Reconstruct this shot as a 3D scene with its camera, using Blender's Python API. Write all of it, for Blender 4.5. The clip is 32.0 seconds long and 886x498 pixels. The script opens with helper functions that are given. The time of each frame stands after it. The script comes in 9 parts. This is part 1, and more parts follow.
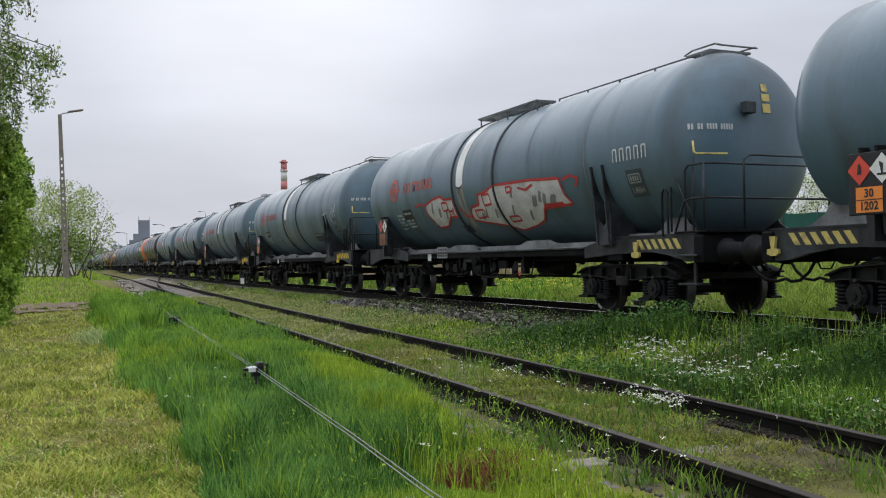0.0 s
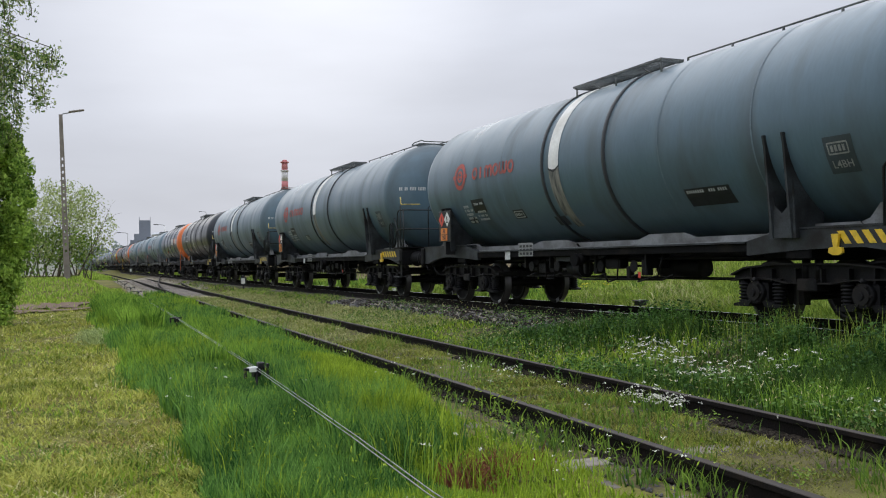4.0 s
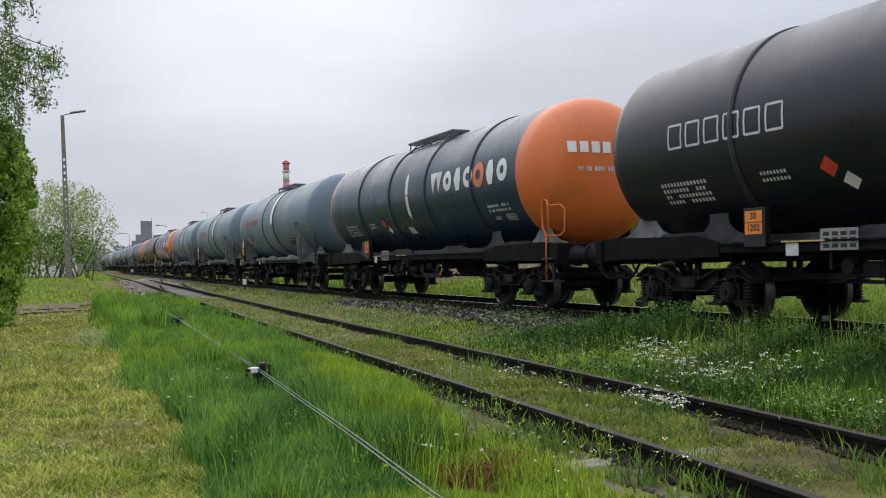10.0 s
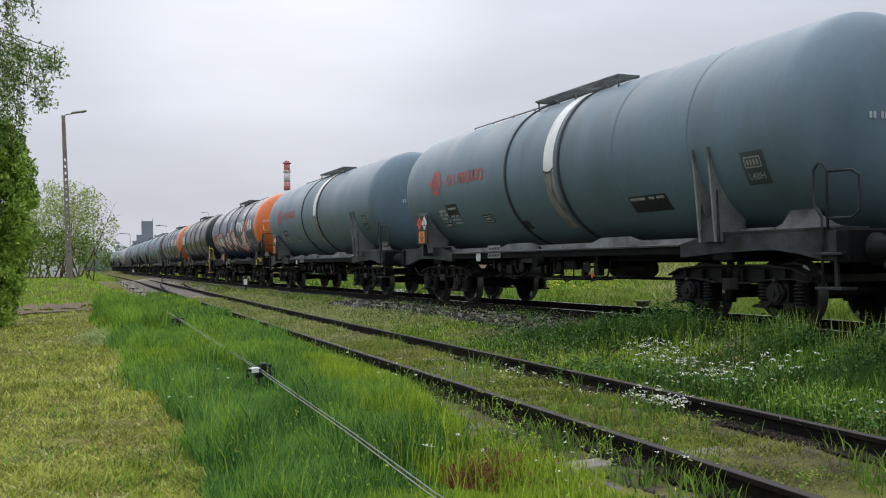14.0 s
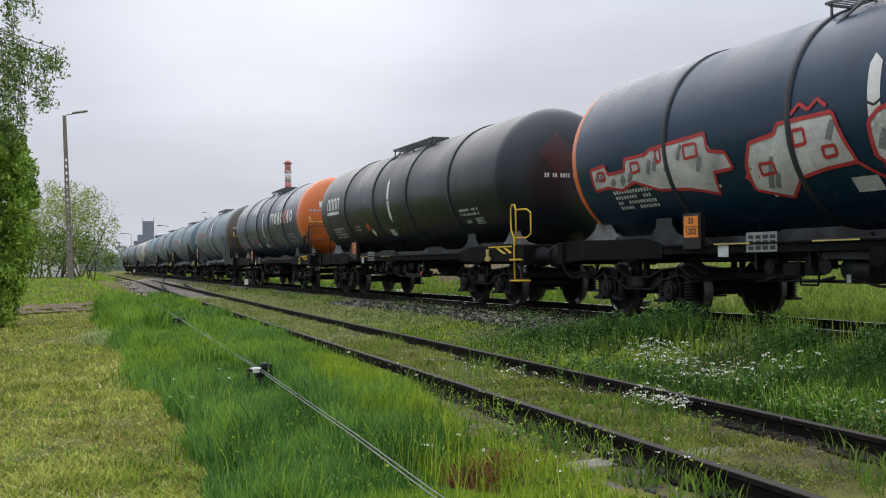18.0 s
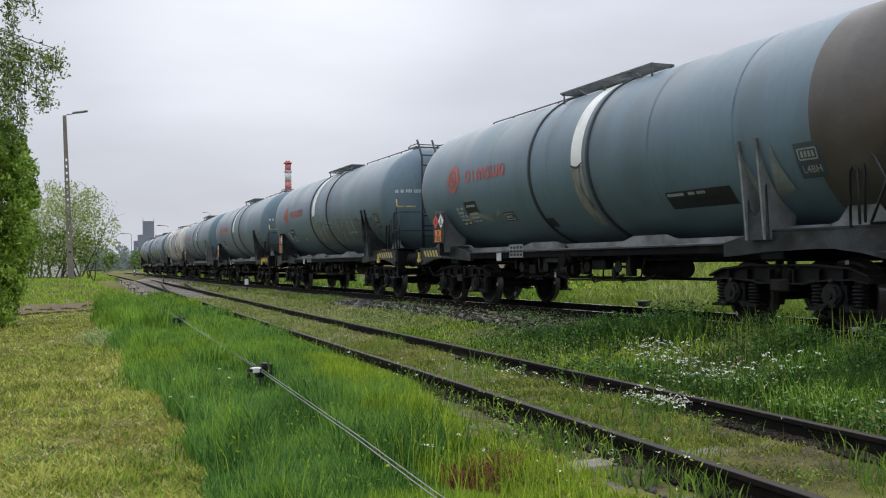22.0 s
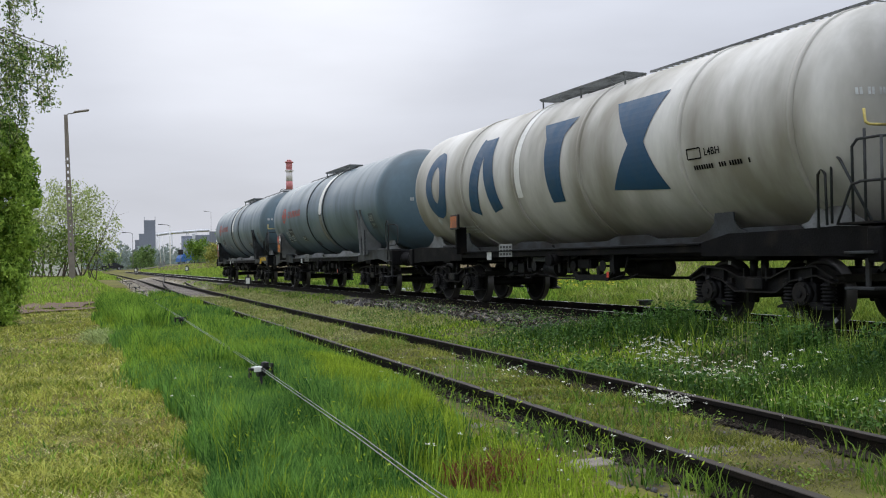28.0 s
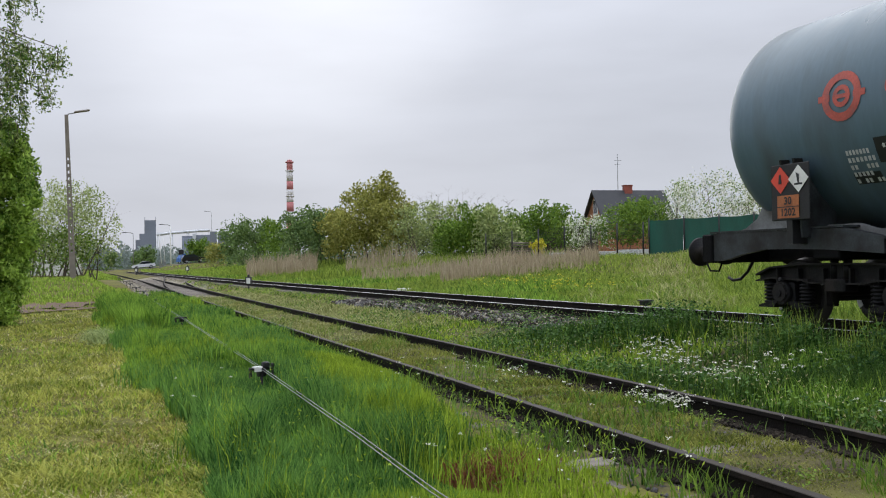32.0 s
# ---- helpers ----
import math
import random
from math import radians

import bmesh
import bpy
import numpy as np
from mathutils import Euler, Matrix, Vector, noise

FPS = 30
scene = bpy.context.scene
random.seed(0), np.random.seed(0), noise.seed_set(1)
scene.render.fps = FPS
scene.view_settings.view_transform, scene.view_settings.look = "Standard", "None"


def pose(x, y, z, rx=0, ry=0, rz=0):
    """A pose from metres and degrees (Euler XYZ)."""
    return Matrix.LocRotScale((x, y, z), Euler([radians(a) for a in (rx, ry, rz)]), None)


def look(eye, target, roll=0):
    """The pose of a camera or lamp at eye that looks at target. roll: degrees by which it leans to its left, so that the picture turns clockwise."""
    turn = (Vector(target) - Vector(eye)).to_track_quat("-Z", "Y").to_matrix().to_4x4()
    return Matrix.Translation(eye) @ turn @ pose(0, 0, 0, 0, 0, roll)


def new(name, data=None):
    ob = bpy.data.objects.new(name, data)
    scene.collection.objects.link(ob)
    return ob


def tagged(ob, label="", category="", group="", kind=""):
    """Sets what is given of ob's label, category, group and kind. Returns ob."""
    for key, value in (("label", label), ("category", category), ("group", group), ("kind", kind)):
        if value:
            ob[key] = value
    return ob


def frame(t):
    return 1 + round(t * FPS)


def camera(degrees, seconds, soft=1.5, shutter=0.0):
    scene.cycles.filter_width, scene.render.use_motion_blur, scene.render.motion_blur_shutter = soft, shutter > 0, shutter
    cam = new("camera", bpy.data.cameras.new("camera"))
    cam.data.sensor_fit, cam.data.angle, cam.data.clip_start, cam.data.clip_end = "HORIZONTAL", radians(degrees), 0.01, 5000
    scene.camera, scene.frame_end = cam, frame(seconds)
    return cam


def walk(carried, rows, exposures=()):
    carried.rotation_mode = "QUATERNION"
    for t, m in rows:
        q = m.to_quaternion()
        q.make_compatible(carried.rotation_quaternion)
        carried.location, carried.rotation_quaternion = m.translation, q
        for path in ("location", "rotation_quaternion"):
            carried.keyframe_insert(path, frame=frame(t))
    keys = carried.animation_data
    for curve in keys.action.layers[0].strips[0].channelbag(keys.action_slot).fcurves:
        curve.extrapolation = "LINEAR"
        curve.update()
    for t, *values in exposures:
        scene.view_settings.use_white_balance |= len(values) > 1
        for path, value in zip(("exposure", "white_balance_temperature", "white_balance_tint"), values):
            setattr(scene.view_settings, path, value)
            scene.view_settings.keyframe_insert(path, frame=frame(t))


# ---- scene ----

# ---------------------------------------------------------------- camera and its path
EYE = (0.0, 0.0, 1.2257)
cam = camera(50.93, 32.0, soft=1.1)


def heading(yaw, pitch):
    a, b = radians(yaw), radians(pitch)
    return Vector(EYE) + 100 * Vector((math.sin(a) * math.cos(b), math.cos(a) * math.cos(b), math.sin(b)))


DRIFT = [(0.0, 0.348, 0.0), (3.0, 0.320, 0.0), (6.0, 0.262, 0.02), (9.0, 0.226, 0.045), (12.5, 0.190, 0.055),
         (17.0, 0.120, 0.06), (20.0, 0.104, 0.06), (23.0, 0.098, 0.05), (25.0, 0.060, 0.03), (28.0, 0.030, 0.0),
         (32.0, 0.0, 0.0)]
walk(cam, [(t, look(EYE, heading(22.808 + dy, 0.754 + dp), roll=-0.878)) for t, dy, dp in DRIFT])

# ---------------------------------------------------------------- sky and sun
SUN_AZ, SUN_EL = radians(13), radians(34)
world = bpy.data.worlds.new("overcast_sky")
scene.world = world
world.use_nodes = True
wn, wl = world.node_tree.nodes, world.node_tree.links
bg = wn["Background"]
sky = wn.new("ShaderNodeTexSky")
sky.sky_type, sky.sun_disc = "NISHITA", False
sky.sun_elevation, sky.sun_rotation = SUN_EL, SUN_AZ
sky.air_density, sky.dust_density = 1.0, 3.0
tc = wn.new("ShaderNodeTexCoord")
sep = wn.new("ShaderNodeSeparateXYZ")
wl.new(tc.outputs["Generated"], sep.inputs[0])
# layer of cloud: brighter towards the zenith and round the hidden sun, with soft banks
zen = wn.new("ShaderNodeMapRange")
zen.inputs[1].default_value, zen.inputs[2].default_value = 0.0, 1.0
zen.inputs[3].default_value, zen.inputs[4].default_value = 0.635, 2.35
zpow = wn.new("ShaderNodeMath")
zpow.operation, zpow.use_clamp = "POWER", True
zpow.inputs[1].default_value = 2.3
wl.new(sep.outputs[2], zpow.inputs[0])
wl.new(zpow.outputs[0], zen.inputs[0])
cmap = wn.new("ShaderNodeMapping")
cmap.inputs["Scale"].default_value = (1.3, 1.3, 5.5)
wl.new(tc.outputs["Generated"], cmap.inputs[0])
cn = wn.new("ShaderNodeTexNoise")
cn.inputs["Scale"].default_value, cn.inputs["Detail"].default_value, cn.inputs["Roughness"].default_value = 1.9, 5, 0.5
wl.new(cmap.outputs[0], cn.inputs["Vector"])
cr = wn.new("ShaderNodeMapRange")
cr.inputs[1].default_value, cr.inputs[2].default_value = 0.3, 0.7
cr.inputs[3].default_value, cr.inputs[4].default_value = 0.92, 1.12
wl.new(cn.outputs[0], cr.inputs[0])
sund = wn.new("ShaderNodeVectorMath")
sund.operation = "DOT_PRODUCT"
sund.inputs[1].default_value = (math.sin(SUN_AZ) * math.cos(0.33), math.cos(SUN_AZ) * math.cos(0.33), math.sin(0.33))
wl.new(tc.outputs["Generated"], sund.inputs[0])
halo = wn.new("ShaderNodeMapRange")
halo.interpolation_type = "SMOOTHERSTEP"
halo.inputs[1].default_value, halo.inputs[2].default_value = 0.962, 1.0
halo.inputs[3].default_value, halo.inputs[4].default_value = 0.0, 0.19
wl.new(sund.outputs["Value"], halo.inputs[0])


def wmath(op, a, b):
    n = wn.new("ShaderNodeMath")
    n.operation = op
    for i, v in enumerate((a, b)):
        if isinstance(v, float):
            n.inputs[i].default_value = v
        else:
            wl.new(v, n.inputs[i])
    return n.outputs[0]


lum = wmath("ADD", wmath("MULTIPLY", zen.outputs[0], cr.outputs[0]), halo.outputs[0])
tint = wn.new("ShaderNodeMix")
tint.data_type = "RGBA"
wl.new(halo.outputs[0], tint.inputs["Factor"])
tint.inputs["A"].default_value, tint.inputs["B"].default_value = (0.93, 0.983, 1.118, 1), (1.0, 1.0, 1.0, 1)
cloud = wn.new("ShaderNodeVectorMath")
cloud.operation = "SCALE"
wl.new(tint.outputs["Result"], cloud.inputs[0])
wl.new(lum, cloud.inputs["Scale"])
thin = wn.new("ShaderNodeVectorMath")
thin.operation = "SCALE"
thin.inputs["Scale"].default_value = 0.06
wl.new(sky.outputs[0], thin.inputs[0])
both = wn.new("ShaderNodeMix")
both.data_type = "RGBA"
both.inputs["Factor"].default_value = 0.94
wl.new(thin.outputs[0], both.inputs["A"])
wl.new(cloud.outputs[0], both.inputs["B"])
wl.new(both.outputs["Result"], bg.inputs["Color"])
bg.inputs["Strength"].default_value = 1.0

sun = new("sun", bpy.data.lights.new("sun", "SUN"))
sun.data.energy, sun.data.angle, sun.data.color = 0.6, radians(60), (1.0, 0.96, 0.9)
sun.matrix_world = look((0, 0, 50), Vector((0, 0, 50)) - Vector((math.sin(SUN_AZ) * math.cos(SUN_EL), math.cos(SUN_AZ) * math.cos(SUN_EL), math.sin(SUN_EL))))
scene.view_settings.exposure = 0.0

# ---------------------------------------------------------------- materials


def mat(name, col, rough=0.7, metal=0.0, var=0.25, scale=6.0, fine=60.0, bump=0.15, dirt=None, dirt_amt=0.0,
        dirt_scale=1.2, per="", per_amt=0.0, spec=0.5, stretch=(1, 1, 1)):
    """A surface with variation at two sizes, optional stains of another colour, and a random tone per object or island."""
    m = bpy.data.materials.new(name)
    m.use_nodes = True
    n, l = m.node_tree.nodes, m.node_tree.links
    b = n["Principled BSDF"]
    b.inputs["Roughness"].default_value, b.inputs["Metallic"].default_value = rough, metal
    b.inputs["Specular IOR Level"].default_value = spec
    t = n.new("ShaderNodeTexCoord")
    mp = n.new("ShaderNodeMapping")
    mp.inputs["Scale"].default_value = stretch
    l.new(t.outputs["Object"], mp.inputs[0])

    def noise_node(s, d=4):
        q = n.new("ShaderNodeTexNoise")
        q.inputs["Scale"].default_value, q.inputs["Detail"].default_value = s, d
        l.new(mp.outputs[0], q.inputs["Vector"])
        return q.outputs[0]

    def rng(v, a, c, d, e):
        q = n.new("ShaderNodeMapRange")
        for i, x in enumerate((a, c, d, e)):
            q.inputs[i + 1].default_value = x
        l.new(v, q.inputs[0])
        return q.outputs[0]

    def mul(a, c):
        q = n.new("ShaderNodeMath")
        q.operation = "MULTIPLY"
        l.new(a, q.inputs[0])
        l.new(c, q.inputs[1])
        return q.outputs[0]

    big, small = noise_node(scale), noise_node(fine, 2)
    k = mul(rng(big, 0.3, 0.7, 1 - var, 1 + var), rng(small, 0.3, 0.7, 1 - var * 0.5, 1 + var * 0.5))
    if per:
        if per == "object":
            o = n.new("ShaderNodeObjectInfo").outputs["Random"]
        else:
            o = n.new("ShaderNodeNewGeometry").outputs["Random Per Island"]
        k = mul(k, rng(o, 0, 1, 1 - per_amt, 1 + per_amt))
    v = n.new("ShaderNodeVectorMath")
    v.operation = "SCALE"
    v.inputs[0].default_value = col
    l.new(k, v.inputs["Scale"])
    out = v.outputs[0]
    if dirt:
        x = n.new("ShaderNodeMix")
        x.data_type = "RGBA"
        l.new(rng(noise_node(dirt_scale, 6), 0.62 - 0.3 * dirt_amt, 0.78 - 0.2 * dirt_amt, 0, min(1, 0.4 + dirt_amt)), x.inputs["Factor"])
        l.new(out, x.inputs["A"])
        x.inputs["B"].default_value = (*dirt, 1)
        out = x.outputs["Result"]
    l.new(out, b.inputs["Base Color"])
    l.new(rng(big, 0.3, 0.7, max(0.03, rough - 0.12), min(1, rough + 0.12)), b.inputs["Roughness"])
    if bump:
        bp = n.new("ShaderNodeBump")
        bp.inputs["Strength"].default_value, bp.inputs["Distance"].default_value = bump, 0.02
        l.new(small, bp.inputs["Height"])
        l.new(bp.outputs[0], b.inputs["Normal"])
    return m


def leafy(name, col, col2, rough=0.6, trans=0.25):
    """Foliage: a tone between two greens for each leaf, and some light through it."""
    m = bpy.data.materials.new(name)
    m.use_nodes = True
    n, l = m.node_tree.nodes, m.node_tree.links
    b = n["Principled BSDF"]
    g = n.new("ShaderNodeNewGeometry")
    t = n.new("ShaderNodeTexCoord")
    q = n.new("ShaderNodeTexNoise")
    q.inputs["Scale"].default_value, q.inputs["Detail"].default_value = 1.8, 4
    l.new(t.outputs["Object"], q.inputs["Vector"])
    a = n.new("ShaderNodeMath")
    a.operation = "MULTIPLY_ADD"
    a.inputs[1].default_value = 1.8
    a.inputs[2].default_value = -0.86
    l.new(q.outputs[0], a.inputs[0])
    s = n.new("ShaderNodeMath")
    s.operation = "MULTIPLY_ADD"
    s.use_clamp = True
    s.inputs[1].default_value = 0.95
    l.new(g.outputs["Random Per Island"], s.inputs[0])
    l.new(a.outputs[0], s.inputs[2])
    x = n.new("ShaderNodeMix")
    x.data_type = "RGBA"
    l.new(s.outputs[0], x.inputs["Factor"])
    x.inputs["A"].default_value, x.inputs["B"].default_value = (*col, 1), (*col2, 1)
    l.new(x.outputs["Result"], b.inputs["Base Color"])
    b.inputs["Roughness"].default_value = rough
    b.inputs["Specular IOR Level"].default_value = 0.16
    d = n.new("ShaderNodeBsdfTranslucent")
    l.new(x.outputs["Result"], d.inputs["Color"])
    mix = n.new("ShaderNodeMixShader")
    mix.inputs[0].default_value = trans
    l.new(b.outputs[0], mix.inputs[1])
    l.new(d.outputs[0], mix.inputs[2])
    l.new(mix.outputs[0], n["Material Output"].inputs["Surface"])
    return m


M = {}
M["steel_blue"] = mat("tank_paint_blue_grey", (0.092, 0.150, 0.188), 0.37, 0, 0.10, 0.9, 14, 0.03, dirt=(0.060, 0.078, 0.084), dirt_amt=0.42, dirt_scale=0.9, stretch=(1.5, 0.5, 0.4))
M["steel_blue_b"] = mat("tank_paint_blue_grey_faded", (0.108, 0.168, 0.205), 0.42, 0, 0.10, 0.9, 14, 0.03, dirt=(0.075, 0.10, 0.112), dirt_amt=0.4, dirt_scale=0.7, stretch=(1, 0.6, 0.35))
M["anthracite"] = mat("tank_paint_anthracite", (0.0095, 0.0130, 0.0185), 0.33, 0, 0.12, 0.9, 20, 0.02, dirt=(0.022, 0.024, 0.026), dirt_amt=0.2, stretch=(1, 0.6, 0.35))
M["navy"] = mat("tank_paint_navy", (0.0030, 0.0240, 0.056), 0.30, 0, 0.1, 0.9, 20, 0.02, dirt=(0.010, 0.014, 0.020), dirt_amt=0.15, stretch=(1, 0.6, 0.35))
M["black_tank"] = mat("tank_paint_glossy_black", (0.0038, 0.0080, 0.0135), 0.33, 0, 0.1, 0.9, 20, 0.02, dirt=(0.008, 0.010, 0.012), dirt_amt=0.2, stretch=(1, 0.6, 0.35))
M["orange"] = mat("tank_paint_orange", (0.66, 0.155, 0.030), 0.38, 0, 0.07, 0.9, 20, 0.02, dirt=(0.35, 0.12, 0.03), dirt_amt=0.1)
M["cream"] = mat("tank_paint_white_soiled", (0.60, 0.59, 0.55), 0.45, 0, 0.08, 0.9, 14, 0.02, dirt=(0.25, 0.235, 0.19), dirt_amt=0.75, dirt_scale=0.8, stretch=(1, 0.6, 0.3))
# grimy steel, its base blackened to hold the shade under the wagons
M["frame"] = mat("wagon_frame_grime_and_shade", (0.0065, 0.0065, 0.007), 0.65, 0, 0.5, 3, 40, 0.2, dirt=(0.020, 0.017, 0.014), dirt_amt=0.35, dirt_scale=2.5, spec=0.08)
M["frame_grey"] = mat("wagon_frame_grey_paint", (0.040, 0.046, 0.050), 0.55, 0, 0.35, 3, 40, 0.1, dirt=(0.013, 0.012, 0.011), dirt_amt=0.7, dirt_scale=2.6, spec=0.3)
# brake dust over a base darkened for the underside's shadow
M["bogie"] = mat("bogie_brake_dust_and_shade", (0.0055, 0.0055, 0.006), 0.55, 0, 0.5, 5, 50, 0.3, dirt=(0.026, 0.021, 0.017), dirt_amt=0.32, dirt_scale=4, spec=0.2)
# lighter tone that paints highlights on flange edges and axle covers
M["bogie_lit"] = mat("bogie_flange_lit_tone", (0.020, 0.0185, 0.017), 0.7, 0, 0.5, 6, 50, 0.2, dirt=(0.010, 0.009, 0.008), dirt_amt=0.5, dirt_scale=4, spec=0.2)
M["galv_dark"] = mat("walkway_weathered_zinc", (0.16, 0.17, 0.165), 0.55, 0.3, 0.3, 5, 40, 0.1, dirt=(0.04, 0.04, 0.038), dirt_amt=0.4, dirt_scale=3)
M["white_soiled"] = mat("band_paint_soiled", (0.30, 0.29, 0.25), 0.6, 0, 0.3, 3, 20, 0.02, dirt=(0.07, 0.075, 0.07), dirt_amt=0.7, dirt_scale=3, stretch=(3, 1, 0.5))
# wheel and tread steel darkened: shadow behind the side frames is in the colour
M["wheel"] = mat("wheel_worn_shaded_steel", (0.0065, 0.006, 0.0055), 0.65, 0.1, 0.3, 5, 50, 0.1, spec=0.2)
M["tread"] = mat("wheel_tread_shaded_steel", (0.065, 0.062, 0.06), 0.4, 0.6, 0.1, 8, 60, 0.02)
M["neck_grey"] = mat("end_bracket_pale_grey", (0.20, 0.21, 0.21), 0.6, 0, 0.25, 3, 40, 0.08, dirt=(0.045, 0.040, 0.034), dirt_amt=0.5, dirt_scale=2.2)
M["seam"] = mat("tank_seam_dark_band", (0.022, 0.026, 0.029), 0.6, 0, 0.2, 2, 30, 0.05)
M["seam_blue"] = mat("tank_seam_blue_grey", (0.045, 0.062, 0.072), 0.55, 0, 0.2, 2, 30, 0.05)
M["seam_light"] = mat("weld_seam_worn", (0.125, 0.175, 0.205), 0.5, 0, 0.3, 2, 20, 0.05, dirt=(0.085, 0.13, 0.16), dirt_amt=0.7, dirt_scale=1.5)
M["browned"] = mat("tank_paint_browned", (0.085, 0.075, 0.065), 0.5, 0, 0.15, 0.9, 14, 0.03, dirt=(0.05, 0.035, 0.022), dirt_amt=0.5, dirt_scale=0.7)
M["white"] = mat("white_paint_soiled", (0.74, 0.74, 0.70), 0.55, 0, 0.12, 2, 20, 0.02, dirt=(0.4, 0.38, 0.3), dirt_amt=0.25)
M["panel_grey"] = mat("load_panel_soiled_grey", (0.26, 0.27, 0.26), 0.6, 0, 0.25, 6, 30, 0.0)
M["white_dull"] = mat("white_lettering_dull", (0.52, 0.54, 0.53), 0.6, 0, 0.2, 6, 30, 0.0)
M["red_logo"] = mat("red_lettering_faded", (0.44, 0.085, 0.060), 0.55, 0, 0.25, 4, 30, 0.0, dirt=(0.16, 0.085, 0.085), dirt_amt=0.45, dirt_scale=5)
M["black_panel"] = mat("black_inscription_panel", (0.014, 0.016, 0.018), 0.5, 0, 0.2, 4, 30, 0.0)
M["blue_logo"] = mat("blue_lettering", (0.010, 0.060, 0.130), 0.5, 0, 0.12, 4, 30, 0.0)
M["yellow"] = mat("yellow_paint", (0.75, 0.50, 0.03), 0.5, 0, 0.15, 5, 30, 0.05, dirt=(0.2, 0.14, 0.03), dirt_amt=0.25, dirt_scale=5)
M["yellow_faded"] = mat("yellow_paint_faded", (0.55, 0.44, 0.12), 0.6, 0, 0.2, 5, 30, 0.05, dirt=(0.1, 0.08, 0.05), dirt_amt=0.4, dirt_scale=5)
M["plate_orange"] = mat("hazard_plate_orange", (0.80, 0.24, 0.03), 0.45, 0, 0.1, 5, 30, 0.0)
M["plate_rust"] = mat("hazard_plate_rusty", (0.36, 0.12, 0.04), 0.6, 0, 0.3, 5, 30, 0.05)
M["sticker_blue"] = mat("blue_sticker", (0.05, 0.20, 0.50), 0.5, 0, 0.1, 5, 30, 0.0)
M["plate_red"] = mat("hazard_diamond_red", (0.62, 0.06, 0.03), 0.45, 0, 0.1, 5, 30, 0.0)
M["rail"] = mat("rail_steel_side_rust", (0.010, 0.008, 0.0068), 0.85, 0, 0.4, 5, 60, 0.3, dirt=(0.028, 0.019, 0.013), dirt_amt=0.3, dirt_scale=4, spec=0.15)
M["railtop"] = mat("rail_head_polished", (0.42, 0.42, 0.43), 0.25, 1.0, 0.1, 5, 60, 0.02)
M["railtop_dull"] = mat("rail_head_dull_steel", (0.036, 0.028, 0.021), 0.75, 0.1, 0.3, 5, 60, 0.05)
M["sleeper"] = mat("sleeper_weathered_wood", (0.19, 0.165, 0.135), 0.9, 0, 0.35, 3, 30, 0.5, per="object", per_amt=0.3, stretch=(1, 6, 1))
M["slab"] = mat("slab_dirty_stone", (0.125, 0.105, 0.073), 0.95, 0, 0.45, 5, 45, 0.6, per="object", per_amt=0.3, spec=0.1)
M["sleeper_c"] = mat("sleeper_grey_concrete", (0.15, 0.135, 0.105), 0.9, 0, 0.25, 3, 40, 0.3, per="object", per_amt=0.2)
M["soil"] = mat("soil_and_short_grass", (0.135, 0.130, 0.036), 0.95, 0, 0.5, 0.5, 9, 0.6, dirt=(0.10, 0.075, 0.042), dirt_amt=0.4, dirt_scale=0.35, spec=0.08)
M["ballast"] = mat("ballast_grey_stone", (0.088, 0.083, 0.079), 0.9, 0, 0.3, 4, 60, 0.5, per="island", per_amt=0.75)
M["bed"] = mat("old_track_bed_earth", (0.074, 0.060, 0.040), 0.95, 0, 0.5, 1.1, 25, 0.6, dirt=(0.135, 0.130, 0.040), dirt_amt=0.8, dirt_scale=2.2, spec=0.08)
M["bed_pale"] = mat("pale_turnout_bed", (0.31, 0.275, 0.21), 0.95, 0, 0.35, 1.1, 25, 0.6, dirt=(0.12, 0.13, 0.045), dirt_amt=0.4, dirt_scale=0.6, spec=0.08)
# dull rim steel with the bogie's shadow put into its tone
M["wheel_rim"] = mat("wheel_rim_dull_shaded_steel", (0.014, 0.013, 0.0125), 0.5, 0.2, 0.3, 6, 60, 0.05)
M["leaf_lilac"] = leafy("leaf_lilac_green", (0.085, 0.18, 0.028), (0.50, 0.68, 0.13), trans=0.4)
M["leaf_nettle"] = leafy("leaf_nettle_dark", (0.018, 0.060, 0.012), (0.11, 0.22, 0.042))
M["grass_moss"] = leafy("grass_blade_mossy", (0.07, 0.10, 0.014), (0.37, 0.38, 0.085))
M["grass_deep"] = leafy("grass_blade_blue_green", (0.026, 0.10, 0.022), (0.23, 0.42, 0.085))
M["grass_mound"] = leafy("grass_blade_bright", (0.15, 0.26, 0.030), (0.42, 0.56, 0.09))
M["ballast_oily"] = mat("ballast_dark_stone", (0.026, 0.021, 0.0155), 0.9, 0, 0.4, 4, 60, 0.5, per="island", per_amt=0.8, spec=0.1)
M["ballast_pale"] = mat("ballast_pale_stone", (0.28, 0.25, 0.20), 0.9, 0, 0.3, 4, 60, 0.5, per="island", per_amt=0.4, spec=0.1)
M["concrete"] = mat("concrete_post_weathered", (0.21, 0.185, 0.155), 0.9, 0, 0.2, 2, 30, 0.3)
M["asphalt"] = mat("road_asphalt", (0.06, 0.06, 0.062), 0.9, 0, 0.2, 0.5, 30, 0.3)
M["black"] = mat("black_painted_iron", (0.015, 0.015, 0.016), 0.5, 0.2, 0.2, 8, 60, 0.1)
M["galv"] = mat("galvanised_wire", (0.24, 0.25, 0.25), 0.5, 0.6, 0.2, 8, 60, 0.05)
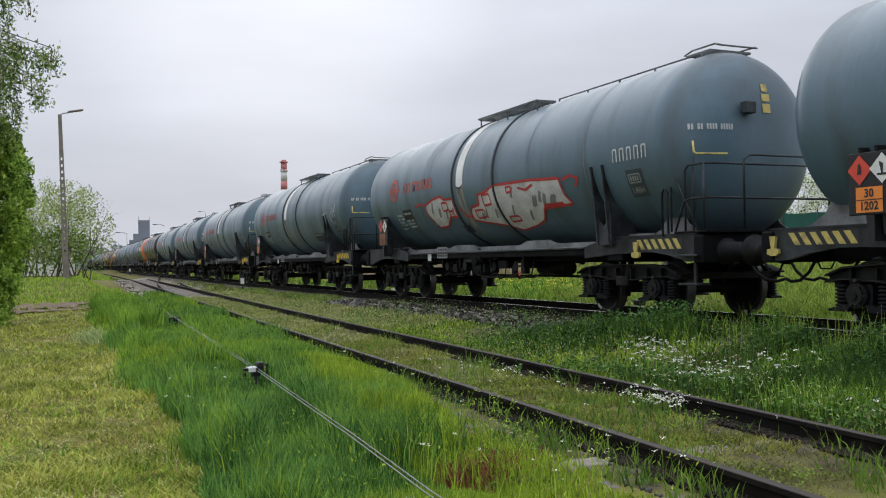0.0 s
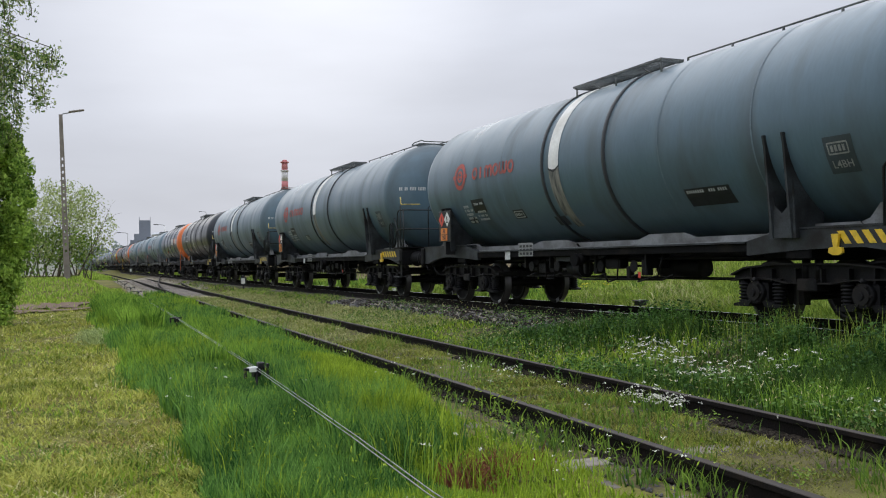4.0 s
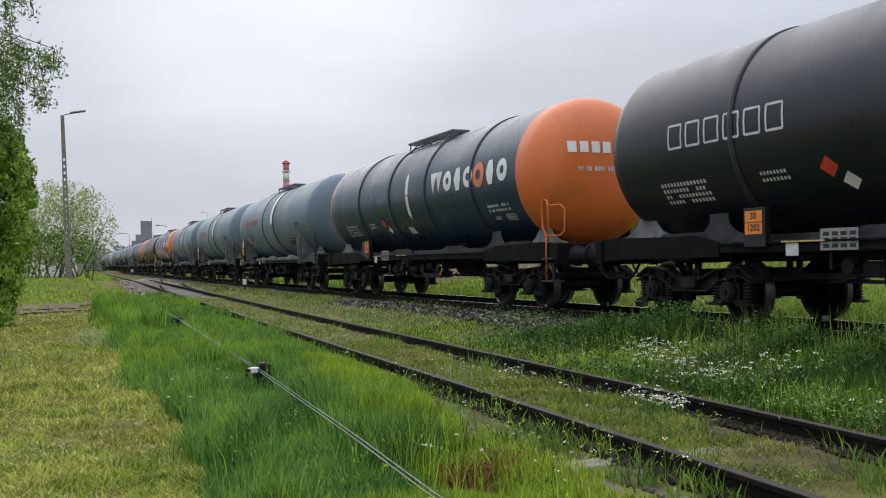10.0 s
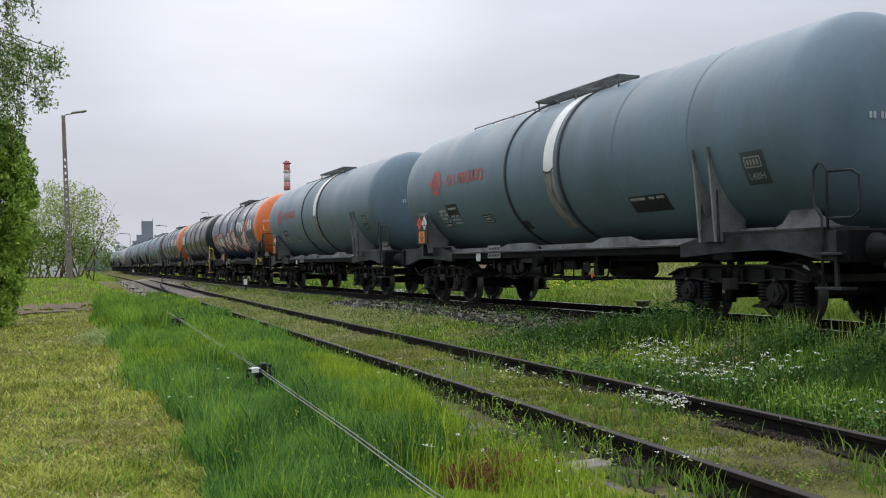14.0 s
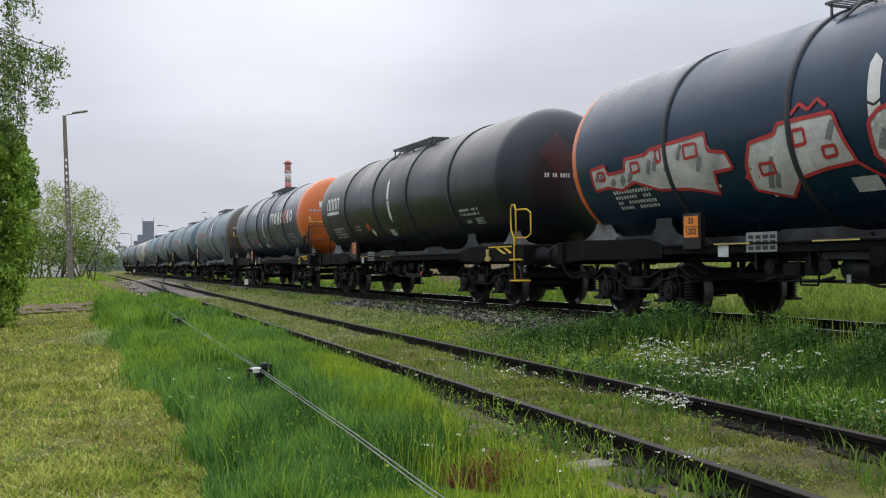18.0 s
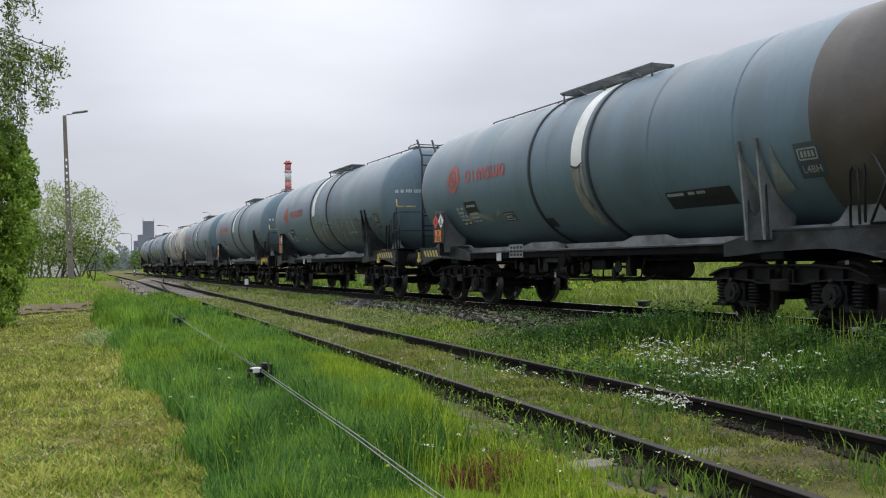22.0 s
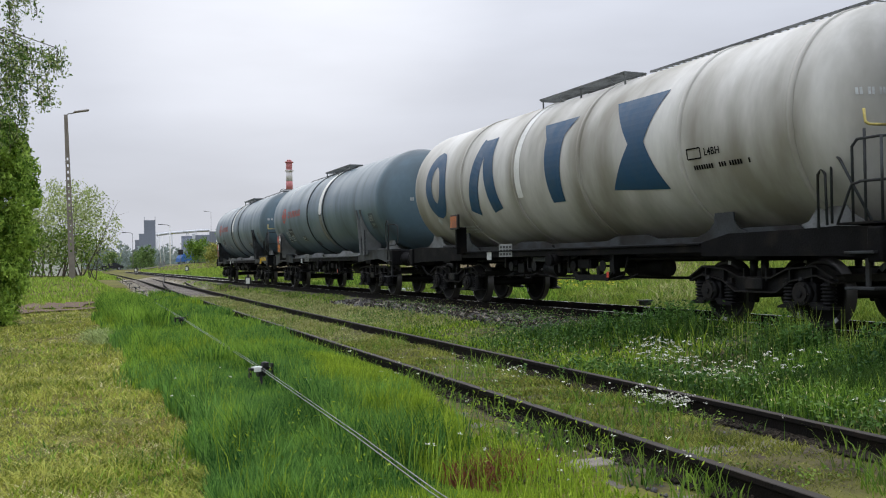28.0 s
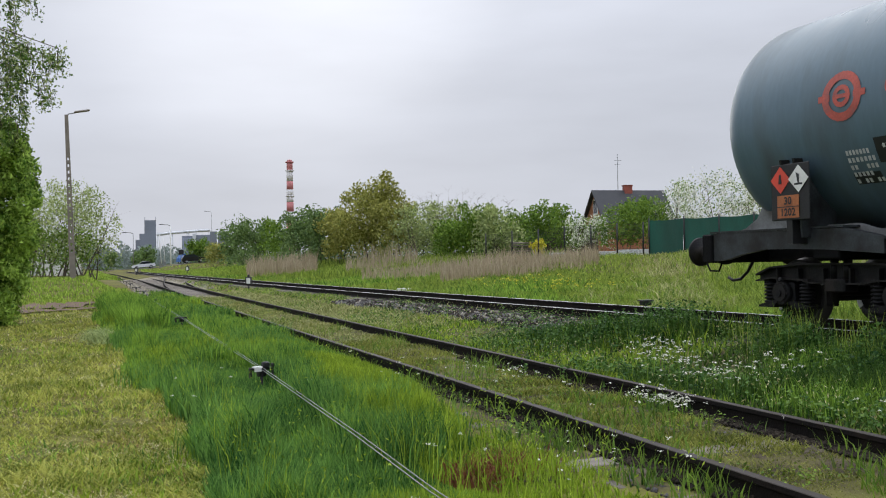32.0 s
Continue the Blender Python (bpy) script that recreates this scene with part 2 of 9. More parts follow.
M["birch_bark"] = mat("birch_bark", (0.42, 0.40, 0.36), 0.85, 0, 0.3, 3, 20, 0.3, dirt=(0.04, 0.035, 0.03), dirt_amt=0.5, dirt_scale=3, stretch=(1, 1, 4))
M["bark"] = mat("bark_grey_brown", (0.095, 0.075, 0.055), 0.9, 0, 0.35, 4, 30, 0.6, stretch=(1, 1, 0.3))
M["leaf_dark"] = leafy("leaf_dark_green", (0.045, 0.105, 0.022), (0.165, 0.275, 0.052))
M["leaf_mid"] = leafy("leaf_fresh_green", (0.070, 0.145, 0.020), (0.23, 0.35, 0.048))
M["leaf_olive"] = leafy("leaf_olive_brown", (0.16, 0.18, 0.035), (0.44, 0.43, 0.11))
M["leaf_sparse"] = leafy("leaf_grey_green", (0.19, 0.25, 0.085), (0.47, 0.54, 0.21))
M["blossom"] = leafy("white_blossom", (0.70, 0.70, 0.60), (0.88, 0.88, 0.78), trans=0.3)
M["blossom_y"] = leafy("yellow_blossom", (0.45, 0.42, 0.03), (0.72, 0.66, 0.06), trans=0.2)
M["grass_tall"] = leafy("grass_blade_lush", (0.040, 0.125, 0.016), (0.34, 0.53, 0.07))
M["grass_light"] = leafy("grass_blade_light", (0.12, 0.21, 0.014), (0.42, 0.55, 0.055))
M["grass_dark"] = leafy("grass_blade_dark", (0.016, 0.050, 0.010), (0.10, 0.185, 0.030))
M["grass_dry"] = leafy("grass_blade_dry_olive", (0.19, 0.21, 0.06), (0.50, 0.50, 0.22))
# dark green paled to put haze over the far bushes
M["leaf_hazy"] = leafy("leaf_green_haze_tinted", (0.075, 0.135, 0.045), (0.22, 0.32, 0.10))
M["grass_bank"] = leafy("grass_blade_bank", (0.085, 0.15, 0.020), (0.36, 0.46, 0.075))
M["grass_lawn"] = leafy("grass_blade_mown", (0.11, 0.16, 0.016), (0.54, 0.54, 0.12))
M["straw"] = leafy("cut_straw", (0.42, 0.37, 0.14), (0.78, 0.71, 0.42), trans=0.15)
M["straw_brown"] = leafy("rotting_straw", (0.20, 0.12, 0.035), (0.42, 0.29, 0.10), trans=0.15)
M["reed"] = leafy("dry_reed", (0.30, 0.24, 0.15), (0.50, 0.42, 0.29), trans=0.15)
M["weed_red"] = leafy("weed_reddish", (0.13, 0.042, 0.028), (0.27, 0.115, 0.05))
M["dirt"] = mat("bare_earth", (0.155, 0.112, 0.078), 0.95, 0, 0.3, 1.5, 20, 0.5, spec=0.1)

# ---------------------------------------------------------------- mesh helpers


def mesh_of(bm, name, *mats, smooth=False):
    me = bpy.data.meshes.new(name)
    bm.to_mesh(me)
    bm.free()
    for m in mats:
        me.materials.append(m)
    if smooth:
        me.shade_smooth()
    return me


def part(name, data, parent, m=None, label=""):
    """Links a mesh as one part under a thing or a part."""
    ob = new(name, data)
    ob.parent = parent
    if m is not None:
        ob.matrix_basis = m
    if label:
        ob["label"] = label
    return ob


def thing(name, m=None, **tags):
    ob = new(name)
    if m is not None:
        ob.matrix_basis = m
    return tagged(ob, **tags)


def box(bm, x0, x1, y0, y1, z0, z1, bevel=0.0, mi=0):
    r = bmesh.ops.create_cube(bm, size=1.0, matrix=Matrix.LocRotScale(((x0 + x1) / 2, (y0 + y1) / 2, (z0 + z1) / 2), None, (abs(x1 - x0), abs(y1 - y0), abs(z1 - z0))))
    fs = list({f for v in r["verts"] for f in v.link_faces})
    for f in fs:
        f.material_index = mi
    if bevel:
        es = list({e for v in r["verts"] for e in v.link_edges})
        q = bmesh.ops.bevel(bm, geom=es, offset=bevel, segments=1, affect="EDGES", clamp_overlap=True)
        for f in q["faces"]:
            f.material_index = mi
    return r["verts"]


def rod(bm, a, b, r, seg=8, mi=0, r2=None):
    a, b = Vector(a), Vector(b)
    d = b - a
    q = d.to_track_quat("Z", "Y").to_matrix().to_4x4()
    e = bmesh.ops.create_cone(bm, cap_ends=True, segments=seg, radius1=r, radius2=r if r2 is None else r2, depth=d.length,
                              matrix=Matrix.Translation((a + b) / 2) @ q)
    for f in {f for v in e["verts"] for f in v.link_faces}:
        f.material_index = mi
        f.smooth = len(f.verts) == 4
    return e["verts"]


def pipe(bm, pts, r, seg=6, mi=0):
    for a, b in zip(pts[:-1], pts[1:]):
        rod(bm, a, b, r, seg, mi)


def prism(bm, outline, y0, y1, mi=0):
    """A plate cut to an outline in x and z, between y0 and y1."""
    a = [bm.verts.new((x, y0, z)) for x, z in outline]
    b = [bm.verts.new((x, y1, z)) for x, z in outline]
    n = len(outline)
    fs = [bm.faces.new(a), bm.faces.new(b[::-1])]
    for i in range(n):
        fs.append(bm.faces.new((a[i], b[i], b[(i + 1) % n], a[(i + 1) % n])))
    for f in fs:
        f.material_index = mi
    return fs


def lathe(profile, seg=48, name="lathe", mats=(), mi=None):
    """A turned body about the x axis from (x, radius) pairs."""
    v, f, k = [], [], []
    for i, (x, r) in enumerate(profile):
        for j in range(seg):
            a = 2 * math.pi * j / seg
            v.append((x, r * math.cos(a), r * math.sin(a)))
    for i in range(len(profile) - 1):
        for j in range(seg):
            j2 = (j + 1) % seg
            f.append((i * seg + j, (i + 1) * seg + j, (i + 1) * seg + j2, i * seg + j2))
            k.append(mi[i] if mi else 0)
    me = bpy.data.meshes.new(name)
    me.from_pydata(v, [], f)
    for m in mats:
        me.materials.append(m)
    me.polygons.foreach_set("material_index", k)
    me.shade_smooth()
    return me


def soup(name, verts, faces, m, smooth=False):
    me = bpy.data.meshes.new(name)
    me.from_pydata(verts, [], faces)
    me.materials.append(m)
    if smooth:
        me.shade_smooth()
    return me

# ---------------------------------------------------------------- the plan: two tracks, ground heights
RAIL_N, RAIL_T = 0.0, 0.259          # rail tops of the near track and of the train's track


def bend(k, y):
    v = y / (y + 40.0) - 3.0 / 7.0
    return k[0] + k[1] * v + k[2] * v * v + k[3] * v ** 3


def slope_of(f, y):
    return (f(y + 0.1) - f(y - 0.1)) / 0.2


def near_x(y):
    y = np.asarray(y, float)
    k = (5.43405, 5.41159, 11.18754, 13.34608)
    return np.where(y < 1, bend(k, 1.0) + 0.055 * (y - 1), bend(k, np.maximum(y, 1)))


def train_x(y):
    y = np.asarray(y, float)
    k = (10.05015, 0.0, 8.23672, 25.44719)
    return np.where(y < 9, bend(k, 9.0) + 0.012 * (y - 9), bend(k, np.maximum(y, 9)))


def cross_x(y):
    """The crossover between the two tracks."""
    u = np.clip((np.asarray(y, float) - 45) / 51.0, 0, 1)
    return near_x(y) + (train_x(y) - near_x(y)) * u ** 1.65


def sm(a, b, x):
    u = np.clip((x - a) / (b - a), 0, 1)
    return u * u * (3 - 2 * u)


def ground_z(x, y):
    x, y = np.asarray(x, float), np.asarray(y, float)
    dn, dt = x - near_x(y), x - train_x(y)
    gap = sm(41, 47, y) * (1 - sm(74, 94, y))
    z = -0.36 + 0.10 * sm(0.5, 3.2, x) + 0.11 * sm(-2.2, -1.2, dn) + 0.20 * sm(-3.6 + 1.5 * gap, -1.9 + 0.6 * gap, dt)
    bank = np.interp(dt, [0, 2.2, 6, 10, 14, 18, 24, 40, 200], [0, -0.02, 0.12, 0.36, 0.85, 1.2, 1.4, 1.5, 1.5])
    z = z + bank * (1 - 0.5 * sm(130, 185, y)) + 0.22 * sm(45, 90, y) * (1 - sm(-3, -1, dn))
    z = z + 0.85 * sm(38, 55, y) * (1 - sm(90, 130, y)) * (1 - sm(1.6, 3.6, x)) * sm(-25, -8, x)
    z = z + (0.45 + 0.75 * sm(15, 24, x)) * sm(166, 182, y) * (1 - sm(205, 230, y))
    z = z + 0.03 * np.sin(x * 1.7 + np.sin(y * 0.9)) * np.cos(y * 1.1) * (1 - sm(-2.5, -1.6, dn) * (1 - sm(2, 3, dt)))
    z = z - 0.06 * sm(38, 44, y) * (1 - sm(84, 100, y)) * sm(-2.6, -1.9, dn) * (1 - sm(-2.2, -1.5, dt))
    return np.where(y > 230, z * 0 + 0.05 - 0.0004 * (y - 230), z)


def spaced(stops):
    out = []
    for a, b, n in stops:
        out += list(np.linspace(a, b, n, endpoint=False))
    return np.array(out + [stops[-1][1]])


gx = spaced([(-2500, -200, 8), (-200, -20, 12), (-20, -2, 24), (-2, 14, 64), (14, 45, 40), (45, 250, 14), (250, 2500, 8)])
gy = spaced([(-1500, -60, 6), (-60, 0, 15), (0, 45, 90), (45, 130, 50), (130, 250, 24), (250, 4500, 12)])
GX, GY = np.meshgrid(gx, gy)
GZ = ground_z(GX, GY)
w, h = len(gx), len(gy)
gf = [(j * w + i, j * w + i + 1, (j + 1) * w + i + 1, (j + 1) * w + i) for j in range(h - 1) for i in range(w - 1)]
ground = new("ground", soup("ground", np.stack([GX, GY, GZ], -1).reshape(-1, 3).tolist(), gf, M["soil"], True))
tagged(ground, "uneven grassy ground with bare earth, rising to a bank behind the tracks", "ground", kind="structure")

# ---------------------------------------------------------------- rails and sleepers
HEAD = [(-0.035, -0.004), (-0.030, 0.0), (0.030, 0.0), (0.035, -0.004), (0.035, -0.036), (0.009, -0.05), (0.009, -0.135),
        (0.07, -0.155), (0.07, -0.165), (-0.07, -0.165), (-0.07, -0.155), (-0.009, -0.135), (-0.009, -0.05), (-0.035, -0.036)]


def sweep_rail(name, fx, off, y0, y1, z, parent, top, label):
    ys = np.concatenate([np.arange(y0, min(60, y1), 1.0), np.arange(min(60, y1), y1 + 0.1, 4.0)])
    v, f, k = [], [], []
    for y in ys:
        s = float(slope_of(fx, y))
        n = math.hypot(1, s)
        for a, b in HEAD:
            v.append((float(fx(y)) + (off + a) / n, y - (off + a) * s / n, (z(y) if callable(z) else z) + b))
    m = len(HEAD)
    for i in range(len(ys) - 1):
        for j in range(m):
            f.append((i * m + j, i * m + (j + 1) % m, (i + 1) * m + (j + 1) % m, (i + 1) * m + j))
            k.append(1 if j in (0, 1, 2) else 0)
    me = soup(name, v, f, M["rail"])
    me.materials.append(top)
    me.polygons.foreach_set("material_index", k)
    return part(name, me, parent, label=label)


def sleeper_mesh(name, m, length=2.6, wid=0.25, hgt=0.15):
    bm = bmesh.new()
    box(bm, -length / 2, length / 2, -wid / 2, wid / 2, -hgt, 0, 0.02)
    for v in bm.verts:
        v.co += 0.012 * noise.noise_vector(v.co * 3)
    return mesh_of(bm, name, m)


def track(name, fx, z, y0, y1, top, mats, label, step=0.65, sunk=0.165, near=(0, 60)):
    t = thing(name, label=label, category="railway track", kind="structure")
    for off in (-0.7525, 0.7525):
        sweep_rail("rail", fx, off, y0, y1, z, t, top, "steel rail with a worn bright head")
    rest_v, rest_f = [], []
    i = 0
    yn = y0 + 0.3
    while yn < y1:
        y = yn + random.uniform(-0.03, 0.03)
        a = -math.atan(float(slope_of(fx, y)))
        m = Matrix.Translation((float(fx(y)), y, z - sunk + (random.uniform(-0.02, 0.026) if y < 12 else 0.0))) @ pose(0, 0, 0, 0, 0, math.degrees(a) + random.uniform(-1.2, 1.2))
        if near[0] <= y <= near[1]:
            part("sleeper", mats[i % len(mats)], t, m)
        elif y > near[1]:
            n = len(rest_v)
            for cx in (-1.3, 1.3):
                for cy, cz in ((-0.12, -0.14), (-0.12, 0), (0.12, 0), (0.12, -0.14)):
                    rest_v.append(m @ Vector((cx, cy, cz)))
            rest_f += [(n, n + 1, n + 2, n + 3), (n + 4, n + 7, n + 6, n + 5), (n, n + 4, n + 5, n + 1), (n + 1, n + 5, n + 6, n + 2), (n + 2, n + 6, n + 7, n + 3)]
        yn += step
        i += 1
    if rest_f:
        q = part("sleepers_far", soup("sleepers_far", rest_v, rest_f, M["sleeper"]), t)
        q["kind"] = "stuff"
    return t


wood = [sleeper_mesh("sleeper_wood_" + "abc"[i], M["sleeper"], 2.6 + 0.04 * i) for i in range(3)]
conc = [sleeper_mesh("sleeper_concrete", M["sleeper_c"], 2.6, 0.26)]
track_siding = track("siding_track", near_x, RAIL_N, -12.32, 260, M["railtop_dull"], wood, "little-used siding track overgrown with grass and white flowers", 0.56, 0.163)
track_main = track("main_track", train_x, RAIL_T, -60, 420, M["railtop"], conc, "railway track with polished rail heads on sunken grey sleepers")
crossover = thing("crossover_track", label="curved crossover rails joining the siding to the main track", category="railway track", kind="structure")
for off in (-0.7525, 0.7525):
    sweep_rail("rail", cross_x, off, 47 if off > 0 else 46, 96, lambda q: 0.004 + RAIL_T * float(sm(68, 97, q)), crossover, M["railtop_dull"], "steel rail with a worn bright head")

# long timbers under the turnout
def timber(length):
    return cached_timber.setdefault(round(length, 1), sleeper_mesh("turnout_timber", M["sleeper"], round(length, 1)))


cached_timber = {}
for i in range(70):
    y = 46.0 + i * 0.62
    a, b = float(near_x(y)), float(cross_x(y))
    if b - a > 2.6:
        break
    part("timber", timber(2.6 + b - a), crossover, pose((a + b) / 2, y, -0.150 + 0.13 * float(sm(68, 97, y)), 0, 0, random.uniform(-1.5, 1.5) - 5))


def bed(name, x0, x1, ys, m, label, n=8):
    """A strip of track bed laid on the ground."""
    v, f = [], []
    for y in ys:
        a, b = float(x0(y)), float(x1(y))
        for i in range(n + 1):
            x = a + (b - a) * i / n
            v.append((x, y, float(ground_z(x, y)) + (0.012 if 0 < i < n else -0.03)))
    for j in range(len(ys) - 1):
        for i in range(n):
            k = j * (n + 1) + i
            f.append((k, k + 1, k + n + 2, k + n + 1))
    tagged(new(name, soup(name, v, f, m, True)), label, "track bed", kind="structure")


bed("track_bed", lambda y: near_x(y) - 1.45 - 0.1 * math.sin(y * 1.3), lambda y: train_x(y) + 1.9, spaced([(-10, 0, 10), (0, 41, 82)]), M["bed"], "dark earthy track bed under both tracks", 26)
bed("turnout_bed", lambda y: near_x(y) - 2.3 - 0.3 * math.sin(y * 0.7), lambda y: cross_x(y) + 1.8 + 0.3 * math.sin(y), spaced([(39, 98, 60)]), M["bed_pale"], "pale stony bed under the turnout", 14)

# ---------------------------------------------------------------- tank wagons
PITCH = 16.4                     # length over buffers
GATE = 11.4                      # where a coupling stands when the count of passed wagons is whole
TANK_R, TANK_Z = 1.5, 2.76


def passed(t):
    """How many wagon lengths have gone by at t seconds: the train gathers speed evenly."""
    return 0.0020597 * t * t + 0.55826 * t + 0.058 * (1 - float(sm(0, 14, t)))


def wagon_pose(j, t):
    """The pose of wagon j at t: x along the track into the distance, y towards the camera."""
    s = GATE + PITCH * (j - 0.5 - passed(t))
    a = Vector((float(train_x(s - 5.2)), s - 5.2, 0))
    b = Vector((float(train_x(s + 5.2)), s + 5.2, 0))
    d = (b - a).normalized()
    m = Matrix(((d.x, -d.y, 0, 0), (d.y, d.x, 0, 0), (0, 0, 1, 0), (0, 0, 0, 1)))
    m.translation = ((a.x + b.x) / 2, (a.y + b.y) / 2, RAIL_T)
    return m


def tank_profile(half=7.28, deep=0.70, r=TANK_R):
    pts = []
    n = 14
    for i in range(n + 1):
        a = math.pi / 2 * i / n
        pts.append((half - deep + deep * math.sin(a), r * math.cos(a) ** 0.70 if i < n else 0.001))
    body = [(x, r) for x in np.linspace(-(half - deep), half - deep, 9)[1:-1]]
    return [(-x, q) for x, q in reversed(pts)] + body + pts


def end_x(rr, half=7.28, deep=0.70):
    """How far out the dished end stands at this distance from the axis."""
    a = math.acos(min(1.0, max(0.0, rr / TANK_R)) ** (1 / 0.70))
    return half - deep + deep * math.sin(a)


MESH = {}


def cached(key, make):
    if key not in MESH:
        MESH[key] = make()
    return MESH[key]


def tank_mesh(kind):
    def make():
        prof = tank_profile()
        two = {"two_tone": (M["navy"], M["orange"], -6.22), "two_tone_plain": (M["navy"], M["orange"], -6.22), "browned": (M["steel_blue_b"], M["browned"], -6.1)}
        if kind in two:
            m0, m1, cut = two[kind]
            full = [p for p in prof if p[0] < cut - 1e-3] + [(cut, TANK_R)] + [p for p in prof if p[0] > cut + 1e-3]
            far = 6.60 if kind == "two_tone" else 99
            mi = [1 if (full[i][0] + full[i + 1][0]) / 2 < cut or (full[i][0] + full[i + 1][0]) / 2 > far else 0 for i in range(len(full) - 1)]
            return lathe(full, 64, "tank", (m0, m1), mi)
        m = {"blue": M["steel_blue"], "faded": M["steel_blue_b"], "dark": M["anthracite"], "navy": M["black_tank"], "white": M["cream"]}[kind]
        return lathe(prof, 64, "tank", (m,))
    return cached(("tank", kind), make)


def ring_mesh(x0, x1, m, rise=0.018):
    def make():
        r = TANK_R
        return lathe([(x0, r - 0.01), (x0, r + rise), (x1, r + rise), (x1, r - 0.01)], 56, "band", (m,))
    return cached(("ring", x0, x1, m.name, rise), make)


def on_tank(bm_polys, name, m, lift=0.006):
    """Flat outlines (u along the tank to the picture's right, v upwards along its curve) laid on the tank's near side."""
    v, f = [], []
    for poly in bm_polys:
        k = len(v)
        for u, w in poly:
            a = w / TANK_R
            v.append((-u, (TANK_R + lift) * math.cos(a), (TANK_R + lift) * math.sin(a)))
        f.append(tuple(range(k, k + len(poly))))
    me = bpy.data.meshes.new(name)
    me.from_pydata(v, [], f)
    me.materials.append(m)
    return me


def strip(u0, v0, u1, v1, n=None):
    """A rectangle cut into level slices so that it follows the tank."""
    n = n or max(1, int(abs(v1 - v0) / 0.12))
    e = np.linspace(v0, v1, n + 1)
    return [[(u0, a), (u1, a), (u1, b), (u0, b)] for a, b in zip(e[:-1], e[1:])]


def hull(outline, n=10):
    """A convex or y-simple outline cut into level slices."""
    vs = [p[1] for p in outline]
    out = []
    e = np.linspace(min(vs), max(vs), n + 1)

    def span(y):
        xs = []
        for (x0, y0), (x1, y1) in zip(outline, outline[1:] + outline[:1]):
            if (y0 - y) * (y1 - y) <= 0 and y0 != y1:
                xs.append(x0 + (x1 - x0) * (y - y0) / (y1 - y0))
        return min(xs), max(xs)
    for a, b in zip(e[:-1], e[1:]):
        p, q = span(a + 1e-5), span(b - 1e-5)
        out.append([(p[0], a), (p[1], a), (q[1], b), (q[0], b)])
    return out


def ringshape(u, v, r0, r1, n=28):
    out = []
    for i in range(n):
        a, b = 2 * math.pi * i / n, 2 * math.pi * (i + 1) / n
        out.append([(u + r * math.cos(q), v + r * math.sin(q)) for r, q in ((r0, a), (r1, a), (r1, b), (r0, b))])
    return out


def bars(u, v, w, h, n, gap=0.35, seed=1):
    """Unreadable writing: a row of small bars."""
    rnd = random.Random(seed)
    out, x = [], u
    step = w / n
    for i in range(n):
        if rnd.random() > 0.12:
            out += strip(x, v, x + step * (1 - gap), v + h, 1)
        x += step
    return out


def wheelset_mesh():
    prof = [(-0.79, 0.001), (-0.79, 0.10), (-0.78, 0.12), (-0.77, 0.36), (-0.815, 0.40), (-0.815, 0.455), (-0.70, 0.462), (-0.685, 0.488), (-0.675, 0.488),
            (-0.67, 0.40), (-0.70, 0.37), (-0.69, 0.13), (-0.64, 0.10), (-0.60, 0.085)]
    full = prof + [(-x, r) for x, r in reversed(prof)]
    mi = [2 if full[i][1] > 0.44 and full[i + 1][1] > 0.44 else 0 for i in range(len(full) - 1)]
    seg = 40
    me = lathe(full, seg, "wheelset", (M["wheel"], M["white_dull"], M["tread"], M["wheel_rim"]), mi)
    # white paint arcs on the rims' faces
    for i in range(len(full) - 1):
        if abs(full[i][0] - full[i + 1][0]) < 0.006 and min(full[i][1], full[i + 1][1]) > 0.38:
            for j in range(seg):
                me.polygons[i * seg + j].material_index = 3
            for j in (0, 1, 20):
                me.polygons[i * seg + j].material_index = 1
    me.transform(Matrix.Rotation(math.radians(90), 4, "Z"))
    return me


def flange(bm, pts, y0, y1, th, mi=0):
    """A plate of even thickness that follows a line in x and z."""
    up = [(x, z + th) for x, z in pts]
    prism(bm, list(pts) + up[::-1], y0, y1, mi)


